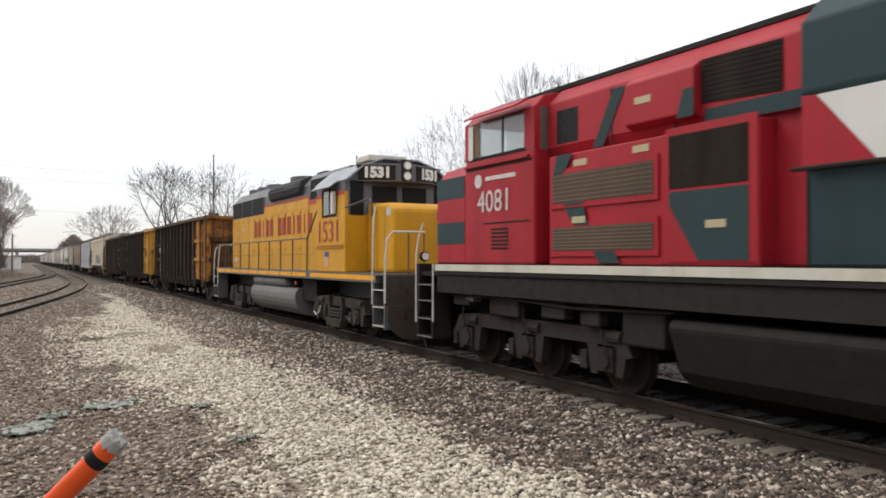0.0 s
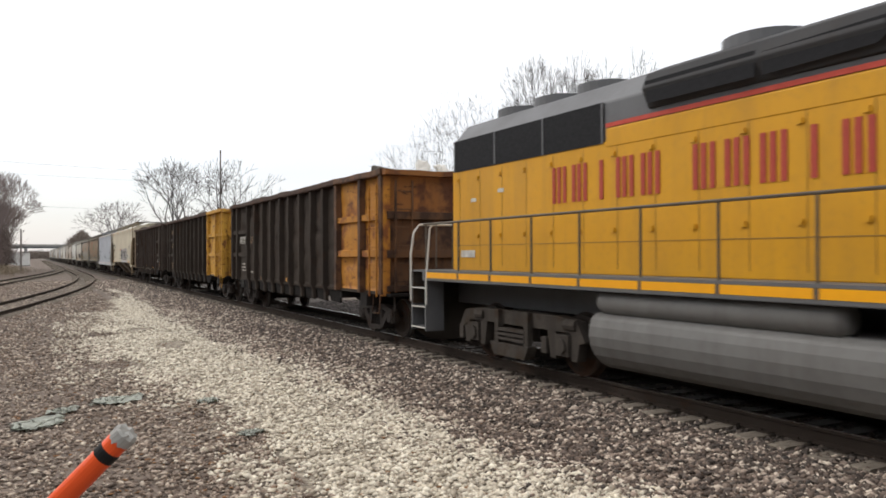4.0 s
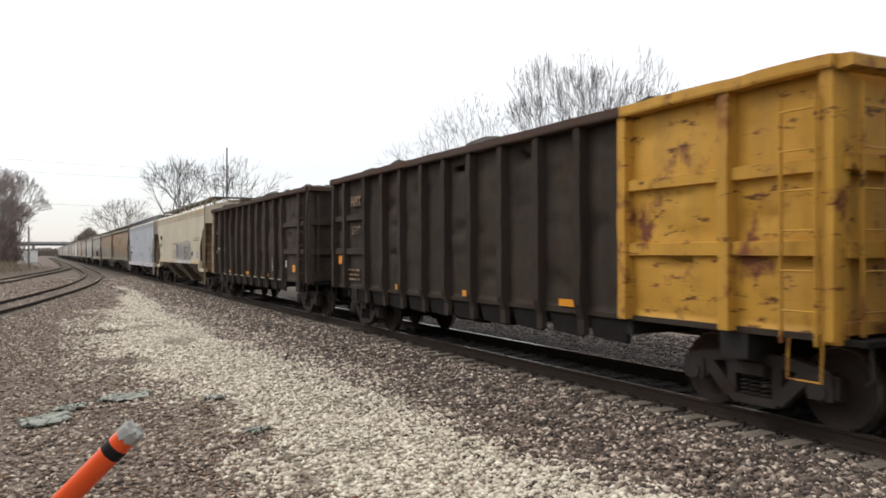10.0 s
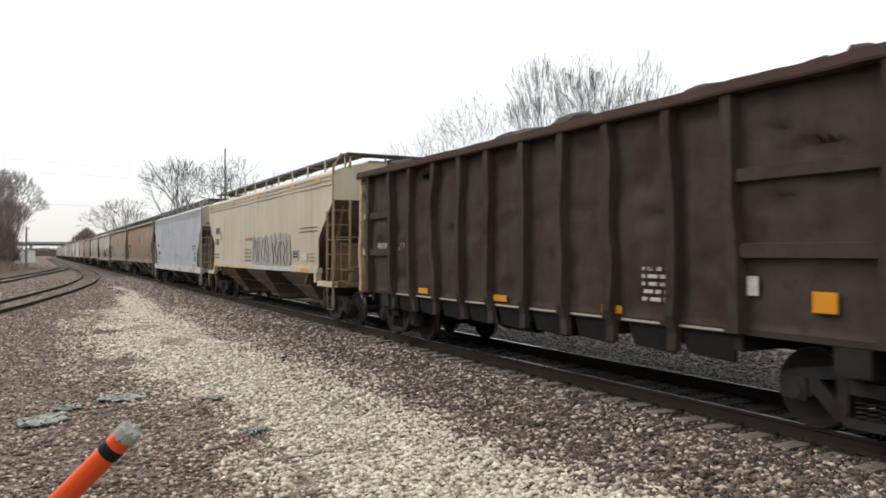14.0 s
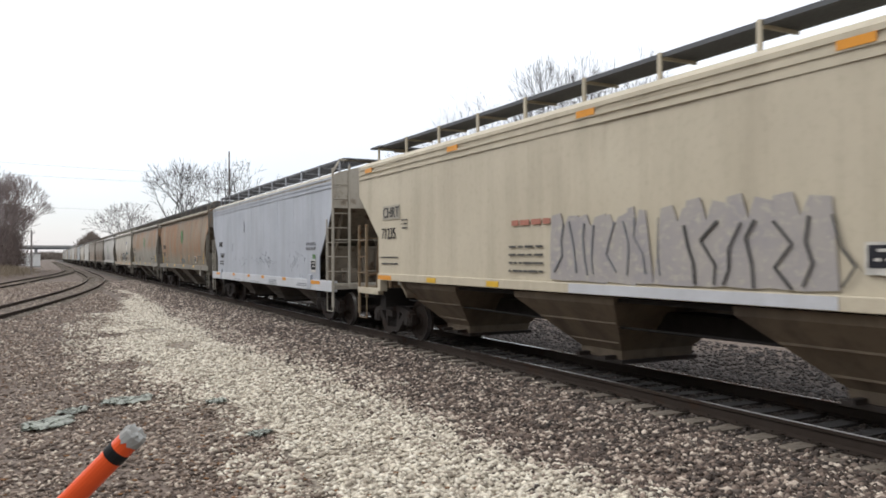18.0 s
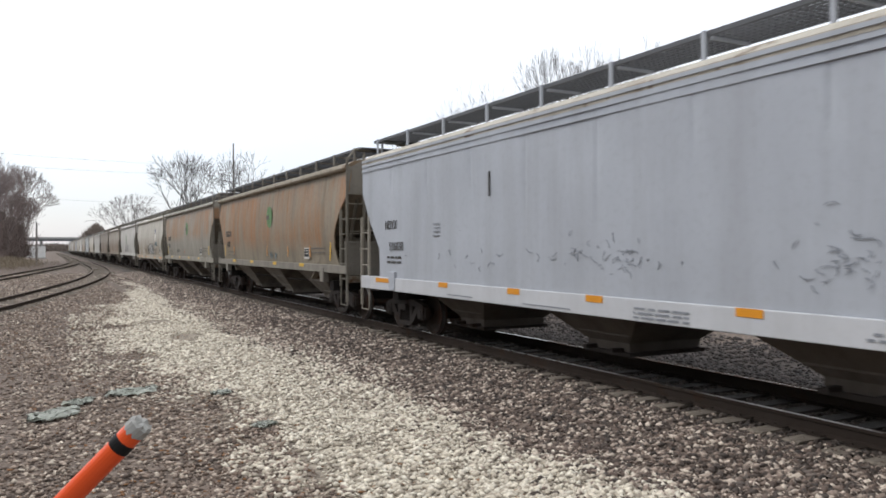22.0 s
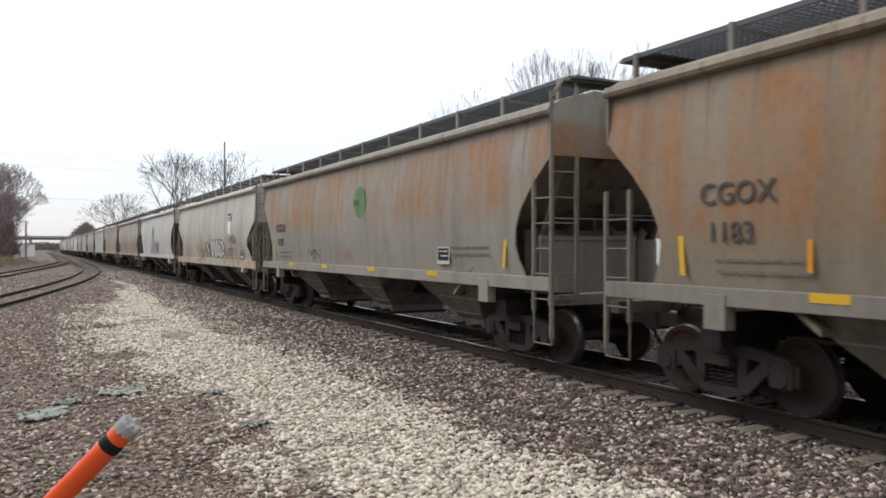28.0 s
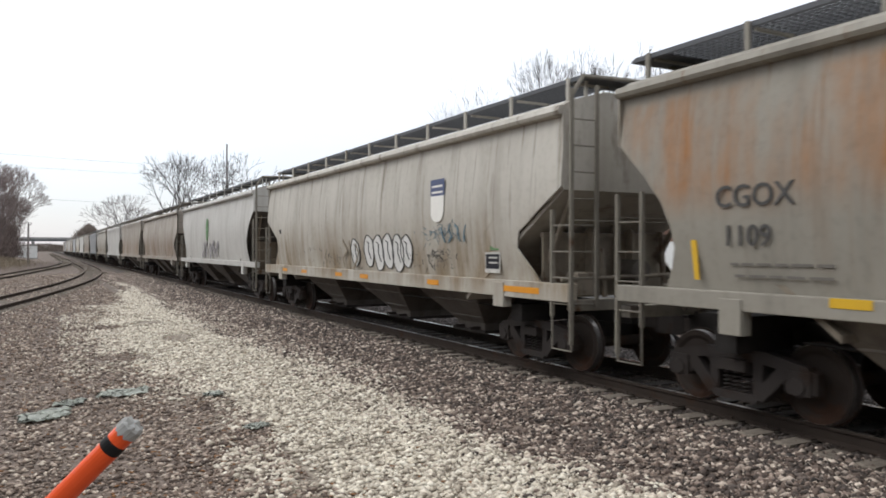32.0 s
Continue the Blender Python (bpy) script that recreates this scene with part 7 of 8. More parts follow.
for s in (-1, 1):
    fr = sheet(fx, "window_sill", "black", s * 1.556, [(W(3.18), 3.74), (W(1.36), 3.74), (W(1.36), 3.79), (W(3.18), 3.79)], thick=0.03)
    sheet(fr, "window_bar", "black", s * 1.556, [(W(2.53), 3.79), (W(2.49), 3.79), (W(2.49), 4.40), (W(2.53), 4.40)], thick=0.03)
    sheet(fr, "window_bar", "inner", s * 1.556, [(W(1.78), 3.79), (W(1.60), 3.79), (W(1.60), 4.40), (W(1.78), 4.40)], thick=0.03)
    sheet(fr, "pane", "glass", s * 1.55, [(W(2.5), 3.78), (W(1.40), 3.78), (W(1.40), 4.40), (W(2.5), 4.40)])
    sheet(fr, "pane", "glass", s * 1.545, [(W(3.14), 3.78), (W(2.52), 3.78), (W(2.52), 4.40), (W(3.14), 4.40)])
    sheet(fr, "window_post", "handrail_w", s * 1.575, [(W(1.58), 3.76), (W(1.42), 3.76), (W(1.42), 4.36), (W(1.58), 4.36)])
    bm = bmesh.new()
    box(bm, s * 1.57 - 0.03, s * 1.57 + 0.03, W(3.3), W(1.3), 3.62, 3.66)
    part("drip_rail", bm, "loco_red", fx)
    bm = bmesh.new()
    slab_y(bm, [(s * 1.5, 4.56), (s * 1.78, 4.42), (s * 1.79, 4.44), (s * 1.51, 4.60)], W(3.2), W(1.6))
    part("sunshade", bm, "loco_red", fx)
words("4081", 0.54, "fx_white", fx, -1.562, W(2.25), 2.97, width=1.0)
patch(fx, "fx_white", -1.56, W(2.9), W(1.98), 3.35, 3.42, 0, "brand_bar")
disc(fx, "fx_white", -1.56, W(1.74), 3.36, 0.12, 0)
for k in range(6):
    patch(fx, "black", -1.56, W(2.68), W(2.16), 2.16 + 0.065 * k, 2.19 + 0.065 * k, 0, "louvre")
for a, b, z0, z1 in ((1.9, 3.3, 2.60, 2.62), (1.3, 3.36, 3.57, 3.60)):
    patch(fx, "black", -1.558, W(b), W(a), z0, z1, 0, "seam")
# wide equipment box behind the cab
bm = bmesh.new()
slab_y(bm, [(-1.50, 1.9), (1.50, 1.9), (1.50, 3.56), (-1.50, 3.56)], W(7.6), W(3.75))
part("equipment_box", bm, "loco_red", fx, bevel=0.02)
bm = bmesh.new()
slab_y(bm, [(-1.22, 1.9), (1.22, 1.9), (1.22, 3.6), (1.30, 3.75), (1.30, 4.45), (1.0, 4.72), (-1.0, 4.72), (-1.30, 4.45), (-1.30, 3.75), (-1.22, 3.6)], W(9.3), W(3.42))
part("hood", bm, "loco_red", fx, bevel=0.03)
bm = bmesh.new()
slab_y(bm, [(-1.25, 1.9), (1.25, 1.9), (1.25, 3.6), (1.36, 3.75), (1.36, 4.5), (1.05, 4.80), (-1.05, 4.80), (-1.36, 4.5), (-1.36, 3.75), (-1.25, 3.6)], W(20.9), W(8.0))
part("rear_hood", bm, "loco_green", fx, bevel=0.03)
for s in (-1, 1):
    sheet(fx, "door_window", "dark_glass", s * 1.305, [(W(4.2), 3.78), (W(3.68), 3.78), (W(3.68), 4.30), (W(4.2), 4.30)])
    for z0, z1 in ((2.83, 3.26), (2.11, 2.46)):
        fr = sheet(fx, "vent_frame", "loco_red", s * 1.53, [(W(6.08), z0 - 0.08), (W(3.8), z0 - 0.08), (W(3.8), z1 + 0.08), (W(6.08), z1 + 0.08)], thick=0.03)
        sheet(fr, "vent_screen", "vent", s * 1.536, [(W(6.0), z0), (W(3.88), z0), (W(3.88), z1), (W(6.0), z1)], "brown recessed vent screen")
        for k in range(7):
            zz = z0 + (z1 - z0) * (k + 0.5) / 7
            sheet(fr, "vent_slat", "inner", s * 1.54, [(W(6.0), zz), (W(3.88), zz), (W(3.88), zz + 0.012), (W(6.0), zz + 0.012)])
    sheet(fx, "side_frame_panel", "loco_red", s * 1.515, [(W(7.58), 1.95), (W(6.2), 1.95), (W(6.2), 3.62), (W(7.58), 3.62)], thick=0.02)
    sheet(fx, "intake_screen", "screen", s * 1.522, [(W(7.46), 2.86), (W(6.26), 2.86), (W(6.26), 3.52), (W(7.46), 3.52)], "dark intake screen")
    sheet(fx, "green_panel", "loco_green", s * 1.521, [(W(7.46), 1.97), (W(6.72), 1.97), (W(6.26), 2.66), (W(6.26), 2.82), (W(7.46), 2.82)])
    sheet(fx, "radiator_screen", "screen", s * 1.312, [(W(7.75), 3.84), (W(6.6), 3.90), (W(6.6), 4.44), (W(7.75), 4.42)], "dark radiator screen")
    for k in range(9):
        sheet(fx, "screen_slat", "black", s * 1.318, [(W(7.75), 3.9 + 0.06 * k), (W(6.6), 3.93 + 0.06 * k), (W(6.6), 3.945 + 0.06 * k), (W(7.75), 3.915 + 0.06 * k)])
    bm = bmesh.new()
    slab_y(bm, [(s * 1.28, 3.72), (s * 1.42, 3.80), (s * 1.42, 4.36), (s * 1.28, 4.46)], W(6.58), W(5.35))
    part("blower_duct", bm, "loco_red", fx, bevel=0.02)
    sheet(fx, "green_panel", "loco_green", s * 1.308, [(W(8.0), 3.62), (W(6.65), 3.62), (W(6.65), 3.82), (W(8.0), 3.82)])
    sheet(fx, "white_panel", "loco_white", s * 1.372, [(W(20.8), 2.95), (W(8.85), 2.95), (W(8.2), 3.70), (W(20.8), 3.70)], "white body flash", thick=0.13)
    sheet(fx, "red_panel", "loco_red", s * 1.366, [(W(8.84), 2.95), (W(8.02), 2.95), (W(8.02), 3.72), (W(8.19), 3.70)], thick=0.12)
    for pts in ([(4.55, 3.62), (4.78, 3.62), (5.25, 4.40), (5.0, 4.40)], [(6.3, 3.75), (6.58, 3.75), (6.58, 4.1), (6.42, 4.1)]):
        sheet(fx, "green_flash", "loco_green", s * (1.432 if pts[0][0] > 6 else 1.312), [(W(a), b) for a, b in pts])
    for pts in ([(3.86, 3.14), (3.92, 3.36), (3.98, 3.55), (4.36, 3.55), (4.22, 3.36), (4.10, 3.27), (3.98, 3.27)], [(4.18, 2.74), (4.26, 2.62), (4.40, 2.48), (4.72, 2.48), (4.66, 2.60), (4.62, 2.74)], [(4.82, 2.10), (4.95, 1.93), (5.36, 1.93), (5.30, 2.03), (5.26, 2.10)], [(4.18, 2.78), (4.15, 2.82), (4.6, 2.82), (4.6, 2.78)]):
        sheet(fx, "green_flash", "loco_green", s * 1.538, [(W(a), b) for a, b in pts])
    for w, z, x in ((4.5, 3.40, 1.51), (4.5, 2.56, 1.542), (5.75, 3.44, 1.51), (5.7, 4.1, 1.43), (7.0, 2.4, 1.53)):
        sheet(fx, "notice", "label", s * x, [(W(w + 0.15), z - 0.045), (W(w - 0.15), z - 0.045), (W(w - 0.15), z + 0.05), (W(w + 0.15), z + 0.05)], thick=0.012)
    for w in (4.95, 6.15):
        sheet(fx, "hood_seam", "black", s * 1.308, [(W(w) - 0.015, 3.62), (W(w) + 0.015, 3.62), (W(w) + 0.015, 4.42), (W(w) - 0.015, 4.42)])
    bm = bmesh.new()
    pipe(bm, [(s * 1.52, W(20.5), 2.92), (s * 1.52, W(8.0), 2.92)], 0.025, 6)
    part("handrail", bm, "black", fx)
    for w in spaced(8.2, 20.4, 1.7):
        bm = bmesh.new()
        rod(bm, (s * 1.52, W(w), 1.88), (s * 1.52, W(w), 2.92), 0.02, 6)
        part("stanchion", bm, "black", fx)
bm = bmesh.new()
box(bm, -0.95, 0.95, W(20.6), W(8.2), 4.78, 4.98)
part("roof_cowl", bm, "loco_green", fx, bevel=0.04)
bm = bmesh.new()
slab_y(bm, [(-1.25, 0.55), (-1.0, 0.32), (1.0, 0.32), (1.25, 0.55), (1.45, 1.12), (1.40, 1.22), (-1.40, 1.22), (-1.45, 1.12)], W(15.4), W(6.15))
part("fuel_tank", bm, "black", fx, bevel=0.05)
bm = bmesh.new()
pipe(bm, [(-1.42, W(6.4), 1.40), (-1.42, W(15.2), 1.40)], 0.05, 8)
part("tank_pipe", bm, "tank_grey", fx)
loco_truck(fx, W(2.75), (-1.95, 0.0, 1.95), False, mat="truck")
for s in (-1, 1):
    for w, z0, z1, d, mat in ((0.75, 1.12, 1.62, 0.3, "truck"), (1.05, 1.2, 1.6, 0.14, "tank_grey"), (2.2, 1.0, 1.5, 0.45, "truck"), (3.6, 1.05, 1.35, 0.3, "truck"), (4.5, 1.0, 1.62, 0.22, "truck"), (5.6, 0.8, 1.3, 0.4, "black")):
        bm = bmesh.new()
        box(bm, s * 1.24 - 0.1, s * 1.24 + 0.1, W(w + d), W(w - d), z0, z1)
        part("equipment_case", bm, mat, fx, bevel=0.03)
    for z, r, mat in ((1.30, 0.022, "truck"), (1.40, 0.03, "black"), (1.55, 0.02, "tank_grey")):
        bm = bmesh.new()
        pipe(bm, [(s * 1.38, W(6.2), z), (s * 1.40, W(4.2), z - 0.05), (s * 1.38, W(2.4), z + 0.02), (s * 1.36, W(0.4), z)], r, 6)
        part("air_pipe", bm, mat, fx)
    for w in (0.72, 2.7, 4.65):
        bm = bmesh.new()
        pipe(bm, [(s * 1.26, W(w), 1.2), (s * 1.3, W(w + 0.05), 0.85), (s * 1.22, W(w + 0.18), 0.5), (s * 0.95, W(w + 0.3), 0.18)], 0.016, 6)
        part("sand_pipe", bm, "truck", fx)
loco_truck(fx, W(18.7), (-1.95, 0.0, 1.95), False, mat="truck")
for end, s in ((-0.8, 1), (21.7, -1)):
    ye = W(end)
    bm = bmesh.new()
    box(bm, -1.5, 1.5, min(ye, ye - s * 0.12), max(ye, ye - s * 0.12), 0.9, 1.9)
    slab_y(bm, [(-1.45, 0.9), (1.45, 0.9), (1.3, 0.18), (-1.3, 0.18)], min(ye, ye - s * 0.08), max(ye, ye - s * 0.08))
    part("pilot", bm, "black", fx)
    coupler(fx, ye, s)
    for x in (-1.5, 1.5):
        ya, yb = sorted((ye - s * 0.02, ye - s * 0.7))
        steps(fx, ya, yb, x, "black", "tank_grey", (0.42, 0.78, 1.14, 1.46))
        bm = bmesh.new()
        pipe(bm, [(x, ye + s * 0.02, 0.7), (x, ye + s * 0.02, 2.1), (x * 0.97, ye + s * 0.01, 2.4), (x * 0.92, ye - s * 0.06, 2.75)], 0.02, 6)
        part("grab_rail", bm, "handrail_w", fx, "dirty white grab rail")
        bm = bmesh.new()
        pipe(bm, [(x, ye - s * 0.72, 0.75), (x, ye - s * 0.72, 1.9)], 0.02, 6)
        part("grab_rail", bm, "handrail_w", fx, "dirty white grab rail")

# ---- trees, poles, bridge, buildings ----
def bare_tree(x, y, high, seed, label, spread=0.55, levels=7, mat="bark", lean=0.0, first=0.25, thin=0.012, group="bare trees", twig="twig", rise=0.06, stout=0.02, forks=4, slim=1.0):
    """A leafless tree: forking limbs, and a crown of fine twigs."""
    rnd = random.Random(seed)
    limbs, twigs = bmesh.new(), []

    def grow(p, d, length, r, level):
        n = 3 if level < 3 else 2
        q, e = p, d
        pts = [(p, r)]
        for k in range(n):
            e = (e + Vector((rnd.gauss(0, 0.07), rnd.gauss(0, 0.07), rnd.gauss(0.03, 0.05)))).normalized()
            q = q + e * (length / n)
            pts.append((q, r * (1 - 0.25 * (k + 1) / n)))
        for (a, ra), (b, rb) in zip(pts, pts[1:]):
            if level < 4:
                rod(limbs, a, b, ra, 6 if level < 2 else 4, rb)
            else:
                twigs.append((a, b, max(ra, thin), max(rb, thin * 0.6)))
        if level >= levels:
            return
        u = e.orthogonal().normalized()
        w = e.cross(u)
        count = forks if level == 0 else rnd.choice((2, 2, 3))
        turn = rnd.uniform(0, 6.28)
        for k in range(count):
            a = turn + 6.283 * k / count + rnd.gauss(0, 0.25)
            b = spread * rnd.uniform(0.55, 1.3)
            way = e * math.cos(b) + (u * math.cos(a) + w * math.sin(a)) * math.sin(b) + Vector((0, 0, rise))
            grow(q, way.normalized(), length * rnd.uniform(0.68, 0.88), pts[-1][1] * rnd.uniform(0.6, 0.82), level + 1)
        if level > 0 and rnd.random() < 0.6:
            a, b = rnd.uniform(0, 6.28), spread * 1.5
            way = e * math.cos(b) + (u * math.cos(a) + w * math.sin(a)) * math.sin(b) + Vector((0, 0, rise))
            grow(pts[1][0], way.normalized(), length * 0.6, pts[1][1] * 0.5, level + 2)

    grow(Vector((0, 0, 0)), Vector((lean, 0, 1)).normalized(), high * first, high * stout, 0)
    tree = thing("bare_tree", label, "tree", group, at=(x, y, lie(x, y) - 0.15))
    tr = part("trunk", limbs, mat, tree)
    vs, fs = [], []
    for a, b, ra, rb in twigs:
        d = (b - a).normalized()
        u = d.orthogonal().normalized()
        w = d.cross(u)
        k = len(vs)
        for c, r in ((a, ra), (b, rb)):
            for j in range(3):
                vs.append(c + (u * math.cos(j * 2.094) + w * math.sin(j * 2.094)) * r)
        fs += [(k + j, k + (j + 1) % 3, k + 3 + (j + 1) % 3, k + 3 + j) for j in range(3)]
    me = bpy.data.meshes.new("twigs")
    me.from_pydata([tuple(v) for v in vs], [], fs)
    me.materials.append(M[twig])
    part("crown", me, twig, tree)
    up_to = max(v.z for v in vs)
    for part_mesh in (tr.data, me):
        part_mesh.transform(Matrix.Diagonal((slim * (0.5 + 0.5 * high / up_to), slim * (0.5 + 0.5 * high / up_to), high / up_to, 1)))
    return tree


# behind the train
for x, y, high, sd in ((27.0, 48.4, 18.8, 31), (29.6, 46.3, 18.2, 33), (31.7, 44.4, 17.0, 42), (33.6, 42.8, 13.6, 43), (35.6, 41.4, 11.8, 45)):
    bare_tree(x, y, high, sd, "upright leafless tree in a row behind the train", 0.36, 7, thin=0.019, rise=0.03, stout=0.012, first=0.3, forks=4, mat="bark", twig="bark", slim=0.55)
for x, y, high, sd in ((25.8, 61.0, 18.2, 34), (29.6, 58.8, 18.0, 35), (24.0, 62.0, 13.8, 46)):
    bare_tree(x, y, high, sd, "spindly leafless tree with few limbs", 0.5, 6, thin=0.019, stout=0.009, first=0.42, forks=3, rise=0.0, slim=0.6)
for x, y, high, sd in ((8.9, 108.0, 16.2, 36), (16.2, 109.0, 16.4, 40)):
    bare_tree(x, y, high, sd, "broad leafless tree with dark limbs beside the track", 0.52, 6, thin=0.026, stout=0.02, forks=5, mat="bark", twig="bark")
bare_tree(4.6, 142.0, 12.0, 38, "small leafless tree beside the track", 0.5, 6, thin=0.026, stout=0.016)
bare_tree(21.5, 98.0, 10.6, 39, "leafless tree behind the train", 0.5, thin=0.018)
bare_tree(25.0, 96.0, 11.0, 49, "leafless tree behind the train", 0.5, thin=0.018)
# the wood on the other side
for k, (x, y, z, f) in enumerate(((-13.8, 122, 13.5, 0.2), (-13.2, 130, 15.0, 0.22), (-12.4, 137, 11.0, 0.2), (-15.5, 112, 13.5, 0.2), (-18.5, 108, 15.0, 0.3), (-16.5, 120, 16, 0.3), (-12.6, 150, 12, 0.2))):
    bare_tree(x, y, z, 60 + k, "leafless tree at the edge of a wood", 0.36, 7, mat="wood_bark", thin=0.02, group="wood beside the sidings", twig="wood_twig", stout=0.013, forks=4, rise=0.06, first=f)


def thicket(name, label, mat, centre, size, count, seed, stick=0.7, r=0.012):
    """Low growth: very many thin stems and twigs in one mesh."""
    rng = np.random.default_rng(seed)
    c, s = np.array(centre, float), np.array(size, float)
    a = rng.normal(size=(count, 3)) * 0.45
    a[:, 2] = rng.random(count) ** 1.4 * (1 - 0.5 * np.minimum(1, np.abs(a[:, 0]) * 0.9))
    p = c + a * s
    d = rng.normal(size=(count, 3))
    d[:, 2] = np.abs(d[:, 2]) + 0.6
    d /= np.linalg.norm(d, axis=1)[:, None]
    q = p + d * stick * (0.5 + rng.random((count, 1)))
    u = np.cross(d, rng.normal(size=(count, 3)))
    u /= np.linalg.norm(u, axis=1)[:, None]
    v = np.stack([p - u * r, p + u * r, q + u * r * 0.4, q - u * r * 0.4], 1).reshape(-1, 3)
    me = bpy.data.meshes.new(name)
    me.from_pydata(v.tolist(), [], (np.arange(count * 4).reshape(-1, 4)).tolist())
    me.materials.append(M[mat])
    tagged(new(name, me), label, "vegetation", kind="stuff")


thicket("brushwood", "dense dark leafless brush under the wood", "brush", (-17.2, 126, 0.6), (4.6, 24, 6.5), 9000, 1, 1.4, 0.03)
thicket("brushwood", "tangled brown brush between the trunks of the wood", "brush", (-15.0, 134, 0.5), (2.6, 12, 7.0), 4200, 7, 1.5, 0.026)
thicket("brushwood", "low brown brush at the foot of the wood", "brush", (-13.7, 142, 0.5), (2.3, 10, 6.0), 3400, 8, 1.5, 0.028)
thicket("dry_grass", "tall dry tan grass on the low bank", "grass", (-14.2, 98, 0.1), (4.2, 24, 0.7), 9000, 2, 0.45, 0.02)
thicket("far_wood", "distant round dull-brown trees beyond the train", "evergreen", (6.5, 300, 1.5), (5, 10, 9.0), 6000, 3, 1.2, 0.09)
thicket("far_wood", "distant low brown trees beyond the bridge", "evergreen", (15, 330, 1.0), (9, 14, 6.0), 6000, 4, 1.2, 0.09)
thicket("far_wood", "distant low wood under the horizon", "evergreen", (-6, 640, 0), (30, 20, 5), 5000, 5, 1.5, 0.2)
thicket("far_wood", "distant brown tree line beyond the lot", "evergreen", (70, 120, 0), (30, 45, 5), 6000, 6, 1.2, 0.06)


def utility_pole(x, y, high, label, arms=1, mat="pole"):
    p = thing("utility_pole", label, "utility pole", "utility poles", at=(x, y, -0.3))
    bm = bmesh.new()
    rod(bm, (0, 0, 0), (0, 0, high), 0.17, 10, 0.11)
    part("mast", bm, mat, p)
    for k in range(arms):
        bm = bmesh.new()
        box(bm, -1.1, 1.1, -0.06, 0.06, high - 0.7 - 0.8 * k, high - 0.58 - 0.8 * k)
        part("crossarm", bm, "pole", p)
        for q in (-0.95, -0.4, 0.4, 0.95):
            bm = bmesh.new()
            rod(bm, (q, 0, high - 0.58 - 0.8 * k), (q, 0, high - 0.44 - 0.8 * k), 0.04, 8)
            part("insulator", bm, "concrete", p)
    return p


utility_pole(16.3, 117.4, 18.2, "tall slim grey wooden pole above the trees", 0)
utility_pole(-10.2, 128.0, 6.2, "weathered wooden pole at the edge of a wood", 0, "pole_pale")


def wire(a, b, sag, label):
    bm = bmesh.new()
    pts = []
    for k in range(25):
        t = k / 24
        pts.append(Vector(a) * (1 - t) + Vector(b) * t - Vector((0, 0, sag * 4 * t * (1 - t))))
    pipe(bm, pts, 0.011, 5)
    single("overhead_wire", bm, "wire", label, "wire", "overhead wires")


wire((-34, 104, 14.3), (16.3, 117.4, 14.3), 0.5, "thin dark overhead wire across the pale sky")
wire((-34, 104, 12.8), (16.3, 117.4, 12.9), 0.5, "thin dark overhead wire across the pale sky")
wire((-34, 118, 10.6), (16.3, 117.4, 8.6), 0.8, "thin dark overhead wire across the pale sky")

# the road bridge far down the line
bridge = thing("road_bridge", "grey road bridge over the tracks far away", "bridge", at=(0, 372, 0))
bm = bmesh.new()
box(bm, -60, 60, -5, 5, 5.3, 6.1)
part("deck", bm, "bridge", bridge)
bm = bmesh.new()
box(bm, -60, 60, -5.2, -5.0, 6.0, 6.9)
part("parapet", bm, "concrete", bridge)
for x in (-11.5, 13.0):
    bm = bmesh.new()
    box(bm, x - 0.6, x + 0.6, -4.5, 4.5, -0.4, 5.3)
    part("pier", bm, "concrete", bridge)
for x in (-24, 24):
    bm = bmesh.new()
    slab_y(bm, [(x - (20 if x < 0 else 9), -0.4), (x + (9 if x < 0 else 20), -0.4), (x + (4 if x < 0 else 20), 5.3), (x - (20 if x < 0 else 4), 5.3)], -9, 9)
    part("abutment", bm, "ground", bridge)

# trackside equipment case
case = thing("equipment_cabinet", "white trackside equipment cabinet on bare ground", "cabinet", at=(-11.7, 205, -0.4))
bm = bmesh.new()
box(bm, -2.4, 2.4, -1.2, 1.2, 0.2, 2.9)
body = part("body", bm, "cabinet", case, bevel=0.03)
bm = bmesh.new()
slab_y(bm, [(-2.55, 2.9), (2.55, 2.9), (2.4, 3.05), (-2.4, 3.05)], -1.35, 1.35)
part("roof", bm, "cabinet", case)
for x in (-1.2, 1.2):
    bm = bmesh.new()
    box(bm, x - 0.5, x + 0.5, -1.23, -1.2, 0.4, 2.6)
    part("door", bm, "cabinet", case)
bm = bmesh.new()
box(bm, -2.5, 2.5, -1.3, 1.3, -0.1, 0.2)
part("plinth", bm, "concrete", case)

# yard beyond the train: road, brick building, sign, parked van
bm = bmesh.new()
slab_z(bm, [(9.5, -60), (20, -60), (20, 130), (9.5, 130)], -0.34, -0.27)
single("road", bm, "asphalt", "old grey asphalt road beyond the train", "road", kind="structure")
shop = thing("brick_building", "brown brick building with a sloping roof and white doors", "building", at=(22.0, 19.3, -0.3))
bm = bmesh.new()
slab_y(bm, [(0, 0), (10, 0), (10, 2.4), (0.35, 6.2), (0, 6.2)], 0, 24)
wall = part("wall", bm, "brick", shop)
bm = bmesh.new()
slab_y(bm, [(-0.1, 6.12), (0.38, 6.3), (10.3, 2.4), (10.3, 2.28), (0.36, 6.16), (-0.1, 6.05)], -0.15, 24.15)
part("roof", bm, "shingle", shop)
